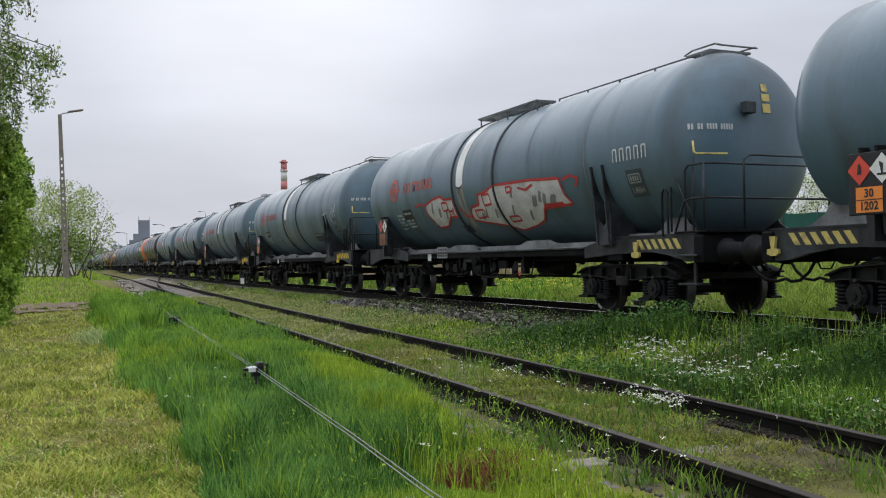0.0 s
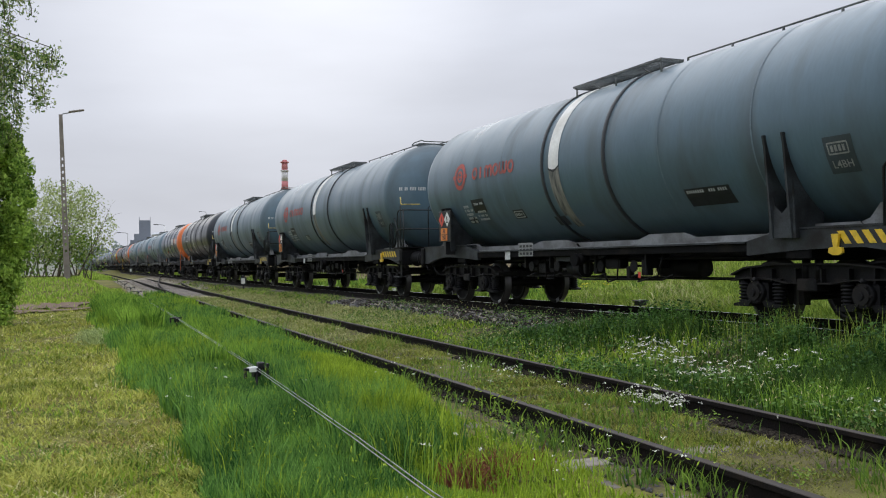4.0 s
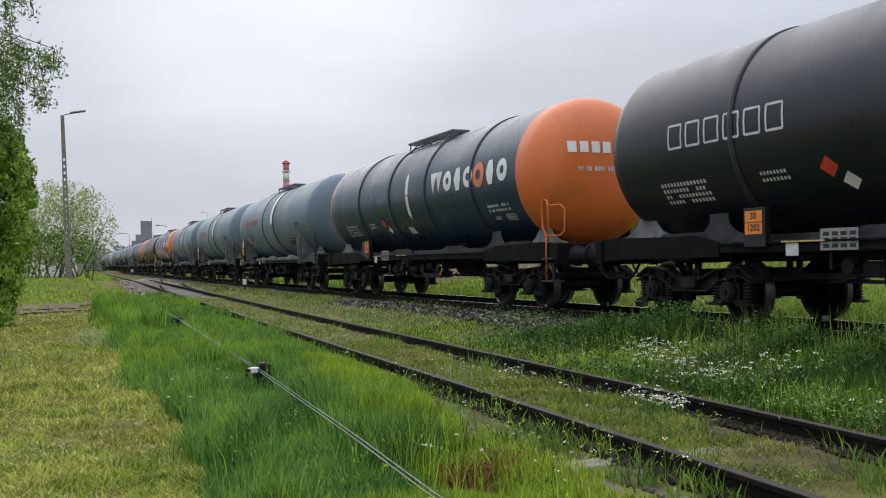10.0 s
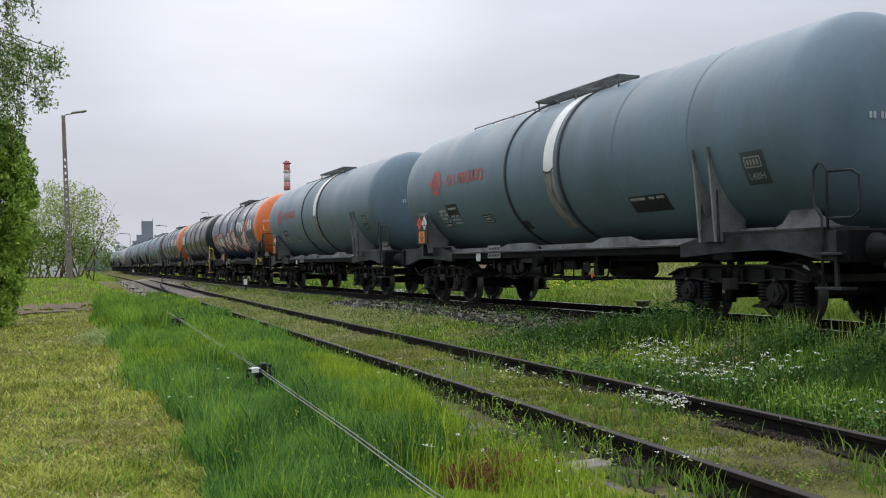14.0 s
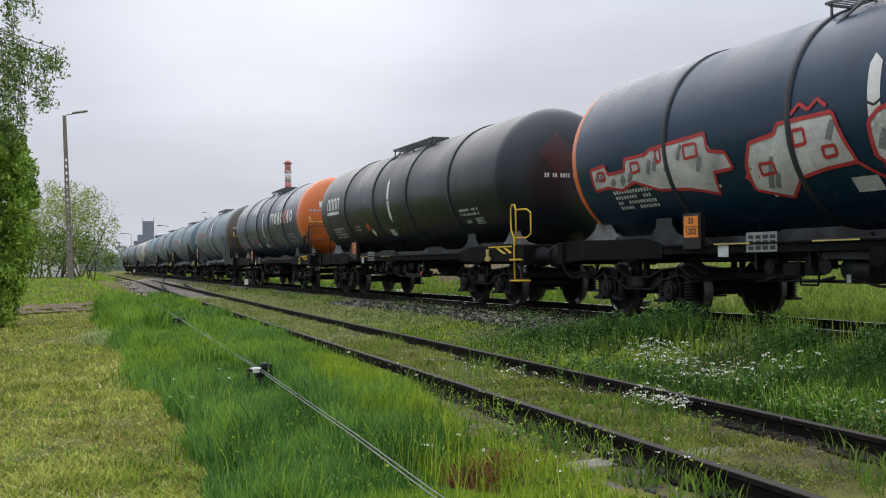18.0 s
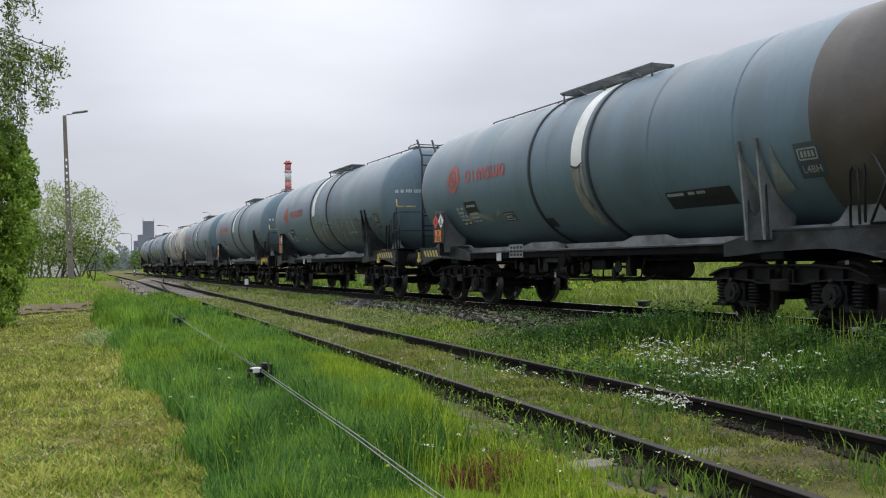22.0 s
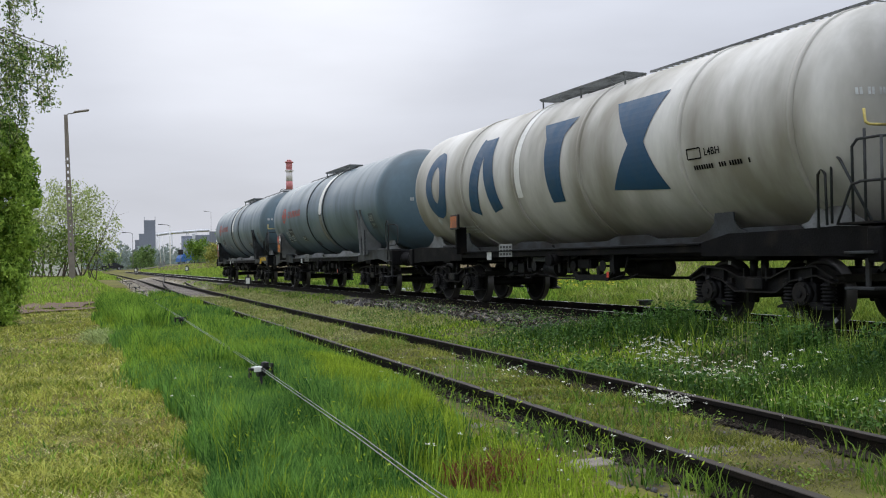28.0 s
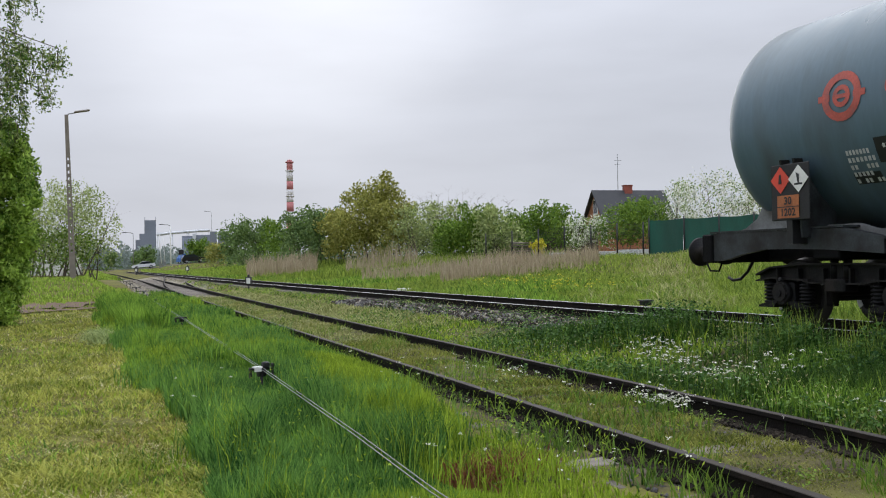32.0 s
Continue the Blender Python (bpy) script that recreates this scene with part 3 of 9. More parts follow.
def bogie_frame_mesh(sag):
    """A two-axle bogie frame: side girders with flanges and ribs, cross members and brake blocks."""
    bm = bmesh.new()
    if sag:
        top = [(-1.42, 0.66), (-1.12, 0.82), (-0.62, 0.78), (-0.32, 0.66), (0.32, 0.66), (0.62, 0.78), (1.12, 0.82), (1.42, 0.66)]
        low = [(-1.42, 0.60), (-1.12, 0.70), (-0.68, 0.62), (-0.40, 0.46), (0.40, 0.46), (0.68, 0.62), (1.12, 0.70), (1.42, 0.60)]
    else:
        top = [(-1.46, 0.70), (-1.18, 0.80), (-0.60, 0.845), (0.60, 0.845), (1.18, 0.80), (1.46, 0.70)]
        low = [(-1.46, 0.62), (-1.20, 0.66), (-0.62, 0.64), (-0.40, 0.60), (0.40, 0.60), (0.62, 0.64), (1.20, 0.66), (1.46, 0.62)]
    for s in (-1, 1):
        y = s * 1.0
        prism(bm, low + top[::-1], y - 0.015, y + 0.015)
        flange(bm, top, y - 0.10, y + 0.10, 0.024, 1)
        flange(bm, low, y - 0.10, y + 0.10, 0.020, 1)
        for x in (-1.05, -0.66, -0.22, 0.22, 0.66, 1.05):
            box(bm, x - 0.014, x + 0.014, y - 0.09, y + 0.09, 0.62, 0.80)
        box(bm, -0.17, 0.17, y - 0.13, y + 0.13, 0.50, 0.67, 0.02)            # spring plank seat
        rod(bm, (-0.11, y, 0.67), (-0.11, y, 0.92), 0.055, 10)
        rod(bm, (0.11, y, 0.67), (0.11, y, 0.92), 0.055, 10)
        for x in (-0.92, 0.92):
            for d in (-0.36, 0.36):
                box(bm, x + d - 0.05, x + d + 0.05, y - 0.06, y + 0.06, 0.56, 0.66)
            rod(bm, (x, y + s * 0.02, 0.60), (x, y + s * 0.16, 0.66), 0.03, 8)
    box(bm, -0.30, 0.30, -1.0, 1.0, 0.64, 0.80, 0.02)
    for x in (-1.36, 1.36):
        box(bm, x - 0.04, x + 0.04, -1.0, 1.0, 0.62, 0.72)
    for x in (-0.40, 0.40):
        for s in (-1, 1):
            box(bm, x - 0.05, x + 0.05, s * 0.68, s * 0.82, 0.30, 0.60, 0.015)   # brake blocks
        rod(bm, (x, -0.8, 0.40), (x, 0.8, 0.40), 0.035, 6)
    bmesh.ops.recalc_face_normals(bm, faces=bm.faces)
    return mesh_of(bm, "bogie_frame", M["bogie"], M["bogie_lit"])


def axle_box_mesh():
    bm = bmesh.new()
    box(bm, -0.17, 0.17, 0.90, 1.08, 0.33, 0.62, 0.03)
    prism(bm, [(-0.46, 0.27), (-0.17, 0.27), (-0.12, 0.33), (0.12, 0.33), (0.17, 0.27), (0.46, 0.27), (0.46, 0.30), (0.20, 0.36), (-0.20, 0.36), (-0.46, 0.30)], 0.88, 1.12)
    rod(bm, (0, 1.07, 0.47), (0, 1.15, 0.47), 0.155, 18)
    rod(bm, (0, 1.15, 0.47), (0, 1.175, 0.47), 0.115, 16, 1)
    rod(bm, (0, 1.175, 0.47), (0, 1.20, 0.47), 0.05, 10)
    for a in range(6):
        q = math.radians(60 * a)
        rod(bm, (0.132 * math.cos(q), 1.14, 0.47 + 0.132 * math.sin(q)), (0.132 * math.cos(q), 1.168, 0.47 + 0.132 * math.sin(q)), 0.016, 6, 1)
    bmesh.ops.recalc_face_normals(bm, faces=bm.faces)
    return mesh_of(bm, "axle_box", M["bogie"], M["bogie_lit"])


def spring_mesh():
    """One coil spring between its seats, turned as one ribbed body."""
    prof = [(0.0, 0.001), (0.0, 0.12), (0.03, 0.12), (0.03, 0.07)]
    for i in range(6):
        z = 0.045 + 0.047 * i
        prof += [(z, 0.075), (z + 0.006, 0.10), (z + 0.026, 0.10), (z + 0.032, 0.075)]
    prof += [(0.335, 0.07), (0.335, 0.001)]
    me = lathe(prof, 14, "coil_spring", (M["bogie"],))
    me.transform(Matrix.Rotation(math.radians(-90), 4, "Y"))
    return me


def bogie(parent, x, wheels, sag):
    b = part("bogie", cached(("bogie", sag), lambda: bogie_frame_mesh(sag)), parent, pose(x, 0, 0))
    for ax in (-0.92, 0.92):
        wheels.append(part("wheelset", cached("wheelset", wheelset_mesh), b, pose(ax, 0, 0.46)))
        for s in (-1, 1):
            part("axle_box", cached("axle_box", axle_box_mesh), b, pose(ax, 0, 0, 0, 0, 0 if s > 0 else 180))
            for d in (-0.33, 0.33):
                part("coil_spring", cached("spring", spring_mesh), b, pose(ax + d, s * 1.0, 0.285))
    return b


def frame_parts(style):
    """The underframe's members: sole bars, end sills, centre sill, headstocks and bolsters, each with its name."""
    def make():
        g = 1 if style == "blue" else 0
        out = []

        def done(name, bm):
            bmesh.ops.recalc_face_normals(bm, faces=bm.faces)
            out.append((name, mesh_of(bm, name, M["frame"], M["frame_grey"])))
        for s in (-1, 1):
            bm = bmesh.new()
            box(bm, -4.3, 4.3, s * 1.16, s * 1.26, 1.03, 1.152, 0.01, 0)
            box(bm, -4.3, 4.3, s * 1.10, s * 1.30, 1.15, 1.175, 0, g)
            done("sole_bar", bm)
            for e in (-1, 1):
                # deep end sills that arch over the bogie and sweep to the headstock
                low = [(7.42, 0.90), (7.1, 0.92), (6.75, 1.00), (6.3, 1.06), (5.9, 1.06), (5.2, 1.04), (4.3, 0.98)] if style == "blue" else [(7.42, 0.92), (6.9, 0.96), (4.3, 0.98)]
                top = [(4.3, 1.18), (4.9, 1.30), (6.2, 1.31), (6.9, 1.33), (7.42, 1.30)]
                bm = bmesh.new()
                prism(bm, [(e * x, z) for x, z in (low + top)], s * 1.18, s * 1.27, g)
                if style == "blue":
                    box(bm, e * 4.9, e * 7.42, s * 0.8, s * 1.28, 1.31, 1.335, 0, g)
                done("end_sill", bm)
        bm = bmesh.new()
        box(bm, -7.4, 7.4, -0.25, 0.25, 0.90, 1.18, 0.02)
        done("centre_sill", bm)
        for e in (-1, 1):
            bm = bmesh.new()
            box(bm, e * 7.36, e * 7.58, -1.31, 1.31, 0.88, 1.30, 0.02, 0)
            done("headstock", bm)
            bm = bmesh.new()
            box(bm, e * 5.0, e * 5.44, -1.25, 1.25, 0.92, 1.22, 0.02, 0)
            done("bolster", bm)
        return out
    return cached(("frame", style), make)


def skirt_mesh(style):
    """The long bearing strip between the tank and one sill, with its dark hand holes."""
    def make():
        bm = bmesh.new()
        prism(bm, [(-6.2, 1.17), (6.2, 1.17), (6.0, 1.36), (4.9, 1.36), (4.6, 1.28), (2.2, 1.28), (1.9, 1.34), (0.9, 1.34), (0.6, 1.28), (-1.4, 1.28), (-1.7, 1.36), (-2.6, 1.36), (-2.9, 1.28), (-4.4, 1.28), (-4.7, 1.38), (-6.0, 1.38)], 0.98, 1.0)
        prism(bm, [(-6.2, 1.17), (6.2, 1.17), (6.2, 1.195), (-6.2, 1.195)], 0.6, 1.2)
        bmesh.ops.recalc_face_normals(bm, faces=bm.faces)
        return mesh_of(bm, "bearing_strip", M["neck_grey"] if style in ("blue",) else M["frame_grey"])
    return cached(("skirt", style), make)


def neck_mesh(style):
    """The flared bracket that carries the tank's end over the headstock, on one side."""
    def make():
        bm = bmesh.new()
        out = [(5.75, 1.31), (7.36, 1.31), (7.05, 1.37), (6.80, 1.50), (6.68, 1.68), (6.62, 1.95), (6.50, 2.02), (6.36, 1.9), (6.28, 1.62), (6.1, 1.42)]
        prism(bm, out, 0.92, 0.945)
        prism(bm, [(6.3, 1.31), (6.36, 1.31), (6.5, 1.9), (6.44, 1.9)], 0.5, 0.93)
        bmesh.ops.recalc_face_normals(bm, faces=bm.faces)
        return mesh_of(bm, "end_bracket", M["neck_grey"])
    return cached(("neck", style), make)


def pedestal_mesh(style):
    """A small flared foot under the tank, on one side."""
    def make():
        bm = bmesh.new()
        out = [(-0.75, 1.2), (0.75, 1.2), (0.70, 1.25), (0.35, 1.36), (0.22, 1.48), (0.2, 1.62), (-0.2, 1.62), (-0.22, 1.48), (-0.35, 1.36), (-0.70, 1.25)]
        prism(bm, out, 1.02, 1.045)
        bmesh.ops.recalc_face_normals(bm, faces=bm.faces)
        return mesh_of(bm, "pedestal", M["frame_grey"])
    return cached(("pedestal", style), make)


def fin_mesh(top, m):
    """An upright gusset between the sill and the tank's flank."""
    def make():
        bm = bmesh.new()
        pts = [(0.85, 1.2), (1.40, 1.2), (1.50, top - 0.15), (1.53, top)]
        a0, a1 = math.asin((top - TANK_Z) / 1.5) if top < TANK_Z else 0.0, -math.acos(0.85 / 1.49)
        for i in range(7):
            a = a0 + (a1 - a0) * i / 6
            pts.append((1.485 * math.cos(a), TANK_Z + 1.485 * math.sin(a)))
        v0 = [bm.verts.new((-0.018, y, z)) for y, z in pts]
        v1 = [bm.verts.new((0.018, y, z)) for y, z in pts]
        n = len(pts)
        bm.faces.new(v0), bm.faces.new(v1[::-1])
        for i in range(n):
            bm.faces.new((v0[i], v1[i], v1[(i + 1) % n], v0[(i + 1) % n]))
        bmesh.ops.recalc_face_normals(bm, faces=bm.faces)
        return mesh_of(bm, "gusset", m)
    return cached(("fin", top, m.name), make)


def web_mesh():
    """The curved plate that ties a pair of gussets at their foot."""
    bm = bmesh.new()
    prism(bm, [(-0.24, 1.2), (0.24, 1.2), (0.2, 1.95), (0.12, 1.62), (0, 1.52), (-0.12, 1.62), (-0.2, 1.95)], 1.36, 1.38)
    bmesh.ops.recalc_face_normals(bm, faces=bm.faces)
    return mesh_of(bm, "gusset_web", M["frame_grey"])


def tube(pts, r, m, name, seg=7, close=False):
    """A bent pipe as one connected skin."""
    P = [Vector(p) for p in pts]
    v, f = [], []
    side = None
    for i, p in enumerate(P):
        d = ((P[min(i + 1, len(P) - 1)] - P[i]).normalized() + (P[i] - P[max(i - 1, 0)]).normalized()).normalized()
        u = d.cross(side.cross(d)) if side is not None and side.cross(d).length > 1e-3 else d.orthogonal()
        u = (u - d * u.dot(d)).normalized()
        side = u
        w = d.cross(u)
        for k in range(seg):
            a = 2 * math.pi * k / seg
            v.append(p + (u * math.cos(a) + w * math.sin(a)) * r)
    for i in range(len(P) - 1):
        for k in range(seg):
            k2 = (k + 1) % seg
            f.append((i * seg + k, i * seg + k2, (i + 1) * seg + k2, (i + 1) * seg + k))
    f.append(tuple(range(seg - 1, -1, -1)))
    f.append(tuple(range((len(P) - 1) * seg, len(P) * seg)))
    me = soup(name, v, f, m, True)
    return me


def buffer_mesh():
    me = lathe([(7.56, 0.001), (7.56, 0.20), (7.62, 0.20), (7.62, 0.14), (7.93, 0.135), (7.93, 0.11), (8.13, 0.11), (8.14, 0.22), (8.18, 0.225), (8.195, 0.20), (8.2, 0.001)], 22, "buffer", (M["bogie"],))
    me.transform(Matrix.Translation((0, 0, 1.05)))
    return me


def hook_coupling_mesh():
    bm = bmesh.new()
    prism(bm, [(7.5, 0.96), (7.5, 1.06), (7.85, 1.06), (7.95, 1.10), (8.02, 1.02), (7.98, 0.92), (7.88, 0.94), (7.84, 0.98)], -0.04, 0.04)
    bmesh.ops.recalc_face_normals(bm, faces=bm.faces)
    return mesh_of(bm, "draw_hook", M["bogie"])


def brakegear_mesh():
    """Reservoirs, distributor, rods and hand wheels hung under the middle of the frame."""
    bm = bmesh.new()
    rod(bm, (-2.3, 0.35, 0.80), (-1.2, 0.35, 0.80), 0.16, 14)
    rod(bm, (0.5, 0.85, 0.80), (0.95, 0.85, 0.80), 0.15, 16, 1)
    rod(bm, (0.47, 0.85, 0.80), (0.50, 0.85, 0.80), 0.17, 16)
    for x, y, z, a, b, c in ((1.42, 0.95, 0.86, 0.10, 0.10, 0.14), (-0.75, 1.0, 0.88, 0.22, 0.1, 0.09), (-1.7, 1.05, 0.82, 0.08, 0.07, 0.14), (0.15, 1.05, 0.84, 0.05, 0.05, 0.14), (-1.15, 1.0, 0.72, 0.05, 0.06, 0.12), (1.75, 1.0, 0.80, 0.14, 0.08, 0.10), (-0.2, 1.0, 0.80, 0.07, 0.09, 0.10), (2.15, 0.9, 0.86, 0.10, 0.1, 0.12)):
        box(bm, x - a, x + a, y - b, y + b, z - c, z + c, 0.02)
    prism(bm, [(-0.55, 1.02), (1.25, 1.02), (1.15, 0.94), (0.35, 0.92), (-0.45, 0.98)], 1.08, 1.12, 1)
    for x in (-1.45, -0.45, 1.05, 2.05):
        rod(bm, (x, 1.13, 0.84), (x, 1.15, 0.84), 0.10, 12)
        rod(bm, (x, 0.8, 0.84), (x, 1.14, 0.84), 0.02, 6)
        rod(bm, (x - 0.1, 1.1, 0.70), (x + 0.12, 1.1, 0.66), 0.022, 6)
    pipe(bm, [(-2.4, 1.05, 0.70), (-2.1, 1.05, 0.62), (0.3, 1.05, 0.60), (0.6, 1.05, 0.66), (2.4, 1.05, 0.64)], 0.018)
    pipe(bm, [(-2.2, 1.1, 1.03), (-2.05, 1.1, 0.68), (-1.5, 1.1, 0.58)], 0.016)
    pipe(bm, [(1.15, 1.12, 1.03), (1.2, 1.12, 0.60), (1.5, 1.12, 0.60), (1.55, 1.12, 1.03)], 0.014)
    pipe(bm, [(-0.95, 1.1, 1.0), (-0.9, 1.1, 0.62), (-0.62, 1.1, 0.56), (-0.5, 1.1, 0.7)], 0.014)
    pipe(bm, [(-4.2, 0.9, 0.96), (4.2, 0.9, 0.96)], 0.022)
    pipe(bm, [(-4.4, 0.2, 0.62), (4.4, 0.2, 0.62)], 0.025)
    for x in (-1.8, -0.3, 1.3, 2.3):
        box(bm, x - 0.025, x + 0.025, 0.7, 1.16, 0.80, 1.04)
    bmesh.ops.recalc_face_normals(bm, faces=bm.faces)
    return mesh_of(bm, "brake_gear", M["bogie"], M["frame_grey"])


def tray_mesh():
    """A long shallow tray with chamfered ends on two hangers."""
    bm = bmesh.new()
    prism(bm, [(-1.75, 0.74), (-1.60, 0.58), (-0.55, 0.58), (-0.40, 0.74), (-0.52, 0.74), (-0.62, 0.68), (-1.53, 0.68), (-1.63, 0.74)], 0.86, 1.14)
    for x in (-1.58, -0.57):
        box(bm, x - 0.03, x + 0.03, 0.95, 1.05, 0.66, 1.04)
    bmesh.ops.recalc_face_normals(bm, faces=bm.faces)
    return mesh_of(bm, "hose_tray", M["bogie"])


def outlet_mesh():
    bm = bmesh.new()
    rod(bm, (0, -1.25, 0.98), (0, 1.25, 0.98), 0.07, 12)
    for s in (-1, 1):
        rod(bm, (0, s * 1.18, 0.98), (0, s * 1.36, 0.96), 0.10, 14)
        rod(bm, (0, s * 1.36, 0.96), (0, s * 1.42, 0.955), 0.12, 14)
    rod(bm, (0, 0, 0.95), (0, 0, 1.35), 0.16, 14)
    rod(bm, (0.35, 0.9, 1.0), (0.35, 1.12, 1.25), 0.02, 6)
    return mesh_of(bm, "outlet_valve", M["frame"])


def catwalk_mesh(style):
    """Walkway on the tank's crown over the manhole; on some wagons it runs on along the crown."""
    def make():
        bm = bmesh.new()
        z = TANK_Z + TANK_R

        def deck(x0, x1, y0, y1, zz, step=0.16):
            for y in (y0, y1):
                box(bm, x0, x1, y - 0.015, y + 0.015, zz - 0.035, zz)
            n = int((x1 - x0) / step)
            for i in range(n + 1):
                x = x0 + (x1 - x0) * i / n
                box(bm, x - 0.012, x + 0.012, y0, y1, zz - 0.018, zz - 0.004)
        x0, x1 = {"blue": (-1.85, 0.90), "blue_b": (-2.05, 0.95)}.get(style, (-1.75, 1.30))
        for s in (-1, 1):
            y0, y1 = sorted((s * 0.36, s * 0.80))
            deck(x0, x1, y0, y1, z + 0.01, 0.08)
            for x in (x0 + 0.06, (x0 + x1) / 2, x1 - 0.06):
                rod(bm, (x, s * 0.76, z - 0.24), (x, s * 0.76, z - 0.01), 0.02, 6)
            for x in (x0 + 0.5, x1 - 0.7):
                rod(bm, (x, s * 0.62, z - 0.16), (x + 0.25, s * 0.62, z - 0.01), 0.014, 5)
        for x in (x0 + 0.06, (x0 + x1) / 2, x1 - 0.06):
            box(bm, x - 0.02, x + 0.02, -0.80, 0.80, z - 0.05, z - 0.024)

        def narrow(a, b, zz):
            """Two pipes side by side on low posts."""
            for y in (-0.26, 0.26):
                rod(bm, (a, y, zz), (b, y, zz), 0.016, 6)
                rod(bm, (a, y, zz - 0.07), (b, y, zz - 0.07), 0.012, 6)
            n = max(2, int(abs(b - a) / 0.95))
            for i in range(n + 1):
                x = a + (b - a) * i / n
                box(bm, x - 0.018, x + 0.018, -0.27, 0.27, zz - 0.09, zz - 0.06)
                for y in (-0.26, 0.26):
                    box(bm, x - 0.014, x + 0.014, y - 0.014, y + 0.014, z - 0.05, zz)
        if style == "blue":
            narrow(-6.2, x0, z + 0.045)
            deck(-6.75, -6.15, -0.40, 0.40, z + 0.03, 0.07)
            for y in (-0.40, 0.40):
                pipe(bm, [(-6.1, y, z + 0.045), (-6.3, y, z + 0.09), (-6.85, y, z + 0.09), (-6.95, y * 0.9, z + 0.05)], 0.016)
            pipe(bm, [(-6.95, 0.36, z + 0.05), (-6.95, -0.36, z + 0.05)], 0.016)
            for y in (-0.3, 0.3):
                rod(bm, (-6.4, y, z - 0.1), (-6.4, y, z + 0.02), 0.018, 6)
        elif style == "blue_b":
            narrow(x1, 5.0, z + 0.03)
        elif style == "none":
            for sx in (-1.2, 1.0):
                rod(bm, (sx, 1.0, z - 0.42), (sx - 0.4, 0.7, z), 0.02, 6)
        elif style == "white":
            deck(-6.9, x0, -0.26, 0.26, z + 0.05)
        return mesh_of(bm, "catwalk", M["galv_dark"])
    return cached(("catwalk", style), make)


def dome_mesh():
    bm = bmesh.new()
    rod(bm, (0, 0, TANK_Z + TANK_R - 0.05), (0, 0, TANK_Z + TANK_R + 0.06), 0.30, 20)
    rod(bm, (0, 0, TANK_Z + TANK_R + 0.06), (0, 0, TANK_Z + TANK_R + 0.1), 0.33, 20)
    rod(bm, (0.6, 0, TANK_Z + TANK_R - 0.05), (0.6, 0, TANK_Z + TANK_R + 0.14), 0.08, 10)
    return mesh_of(bm, "manhole_dome", M["frame"])


RAILS = {
    "blue": [("handrail", [(-7.12, 1.25, 1.33), (-7.12, 1.25, 2.28), (-7.20, 1.25, 2.36), (-7.52, 1.25, 2.36), (-7.6, 1.17, 2.36), (-7.6, -1.2, 2.36), (-7.6, -1.25, 1.36)]),
             ("handrail", [(-7.55, 1.25, 2.36), (-7.55, 1.25, 1.36)]),
             ("handrail", [(-6.9, 1.27, 1.36), (-7.12, 1.27, 1.82), (-7.25, 1.26, 1.85), (-7.6, 1.2, 1.85), (-7.6, -1.2, 1.85)]),
             ("grab_rail", [(-6.62, 1.30, 1.30), (-6.62, 1.30, 1.98), (-6.68, 1.30, 2.05), (-6.74, 1.30, 1.98), (-6.74, 1.28, 1.34)]),
             ("grab_rail", [(-6.82, 1.28, 1.36), (-6.82, 1.28, 2.14), (-6.88, 1.28, 2.21), (-6.96, 1.28, 2.14), (-7.36, 1.22, 1.38)]),
             ("handrail", [(-7.62, 0.55, 1.38), (-7.62, 0.55, 2.42), (-7.62, 0.45, 2.50), (-7.62, -1.05, 2.50), (-7.62, -1.15, 2.42), (-7.62, -1.15, 1.38)]),
             ("brake_crank", [(-7.3, 1.24, 1.36), (-7.3, 1.24, 2.48)])],
    "loop": [("grab_rail", [(-7.15, 1.30, 0.6), (-7.15, 1.30, 1.45), (-7.02, 1.30, 1.62), (-7.02, 1.30, 2.05), (-7.10, 1.30, 2.14), (-7.2, 1.30, 2.12), (-7.24, 1.30, 2.02), (-7.24, 1.30, 1.3)]),
             ("grab_rail", [(-7.26, 1.30, 2.02), (-7.55, 1.22, 2.02), (-7.6, 1.15, 1.95), (-7.6, 1.15, 1.52), (-7.52, 1.2, 1.44), (-7.26, 1.30, 1.44)])],
}


def add_rails(w, style, m, tag=""):
    for i, (nm, pts) in enumerate(RAILS[style]):
        part(nm, cached((style, i, m.name), lambda p=pts, q=nm: tube(p, 0.018, m, q)), w, None, tag)
    if style == "blue":
        def deck():
            bm = bmesh.new()
            box(bm, -7.64, -6.9, -1.3, 1.3, 1.335, 1.365, 0.005)
            return mesh_of(bm, "platform", M["frame"])
        part("platform", cached("platform", deck), w)
        part("crank_handle", cached("crank_handle", lambda: tube([(-7.28, 1.22, 2.72), (-7.30, 1.22, 2.56), (-7.36, 1.22, 2.52), (-7.46, 0.72, 2.52)], 0.018, M["yellow_faded"], "crank_handle")), w, None, "yellow crank handle")


def step_mesh(z, m):
    bm = bmesh.new()
    box(bm, -7.52, -7.08, 1.12, 1.38, z, z + 0.035, 0.006)
    return mesh_of(bm, "step", m)


def hanger_mesh(m):
    bm = bmesh.new()
    box(bm, -7.33, -7.27, 1.2, 1.24, 0.55, 1.3, 0.004)
    return mesh_of(bm, "step_hanger", m)


def stripes_mesh(m):
    bm = bmesh.new()
    box(bm, -7.05, -5.85, 1.262, 1.272, 1.10, 1.27, 0, 1)
    for i in range(6):
        x = -7.04 + i * 0.185
        hi = min(x + 0.22, -5.86)
        prism(bm, [(x, 1.105), (x + 0.10, 1.105), (hi, 1.265), (hi - 0.10, 1.265)], 1.2735, 1.2775, 0)
    return mesh_of(bm, "warning_panel", m, M["black_panel"])


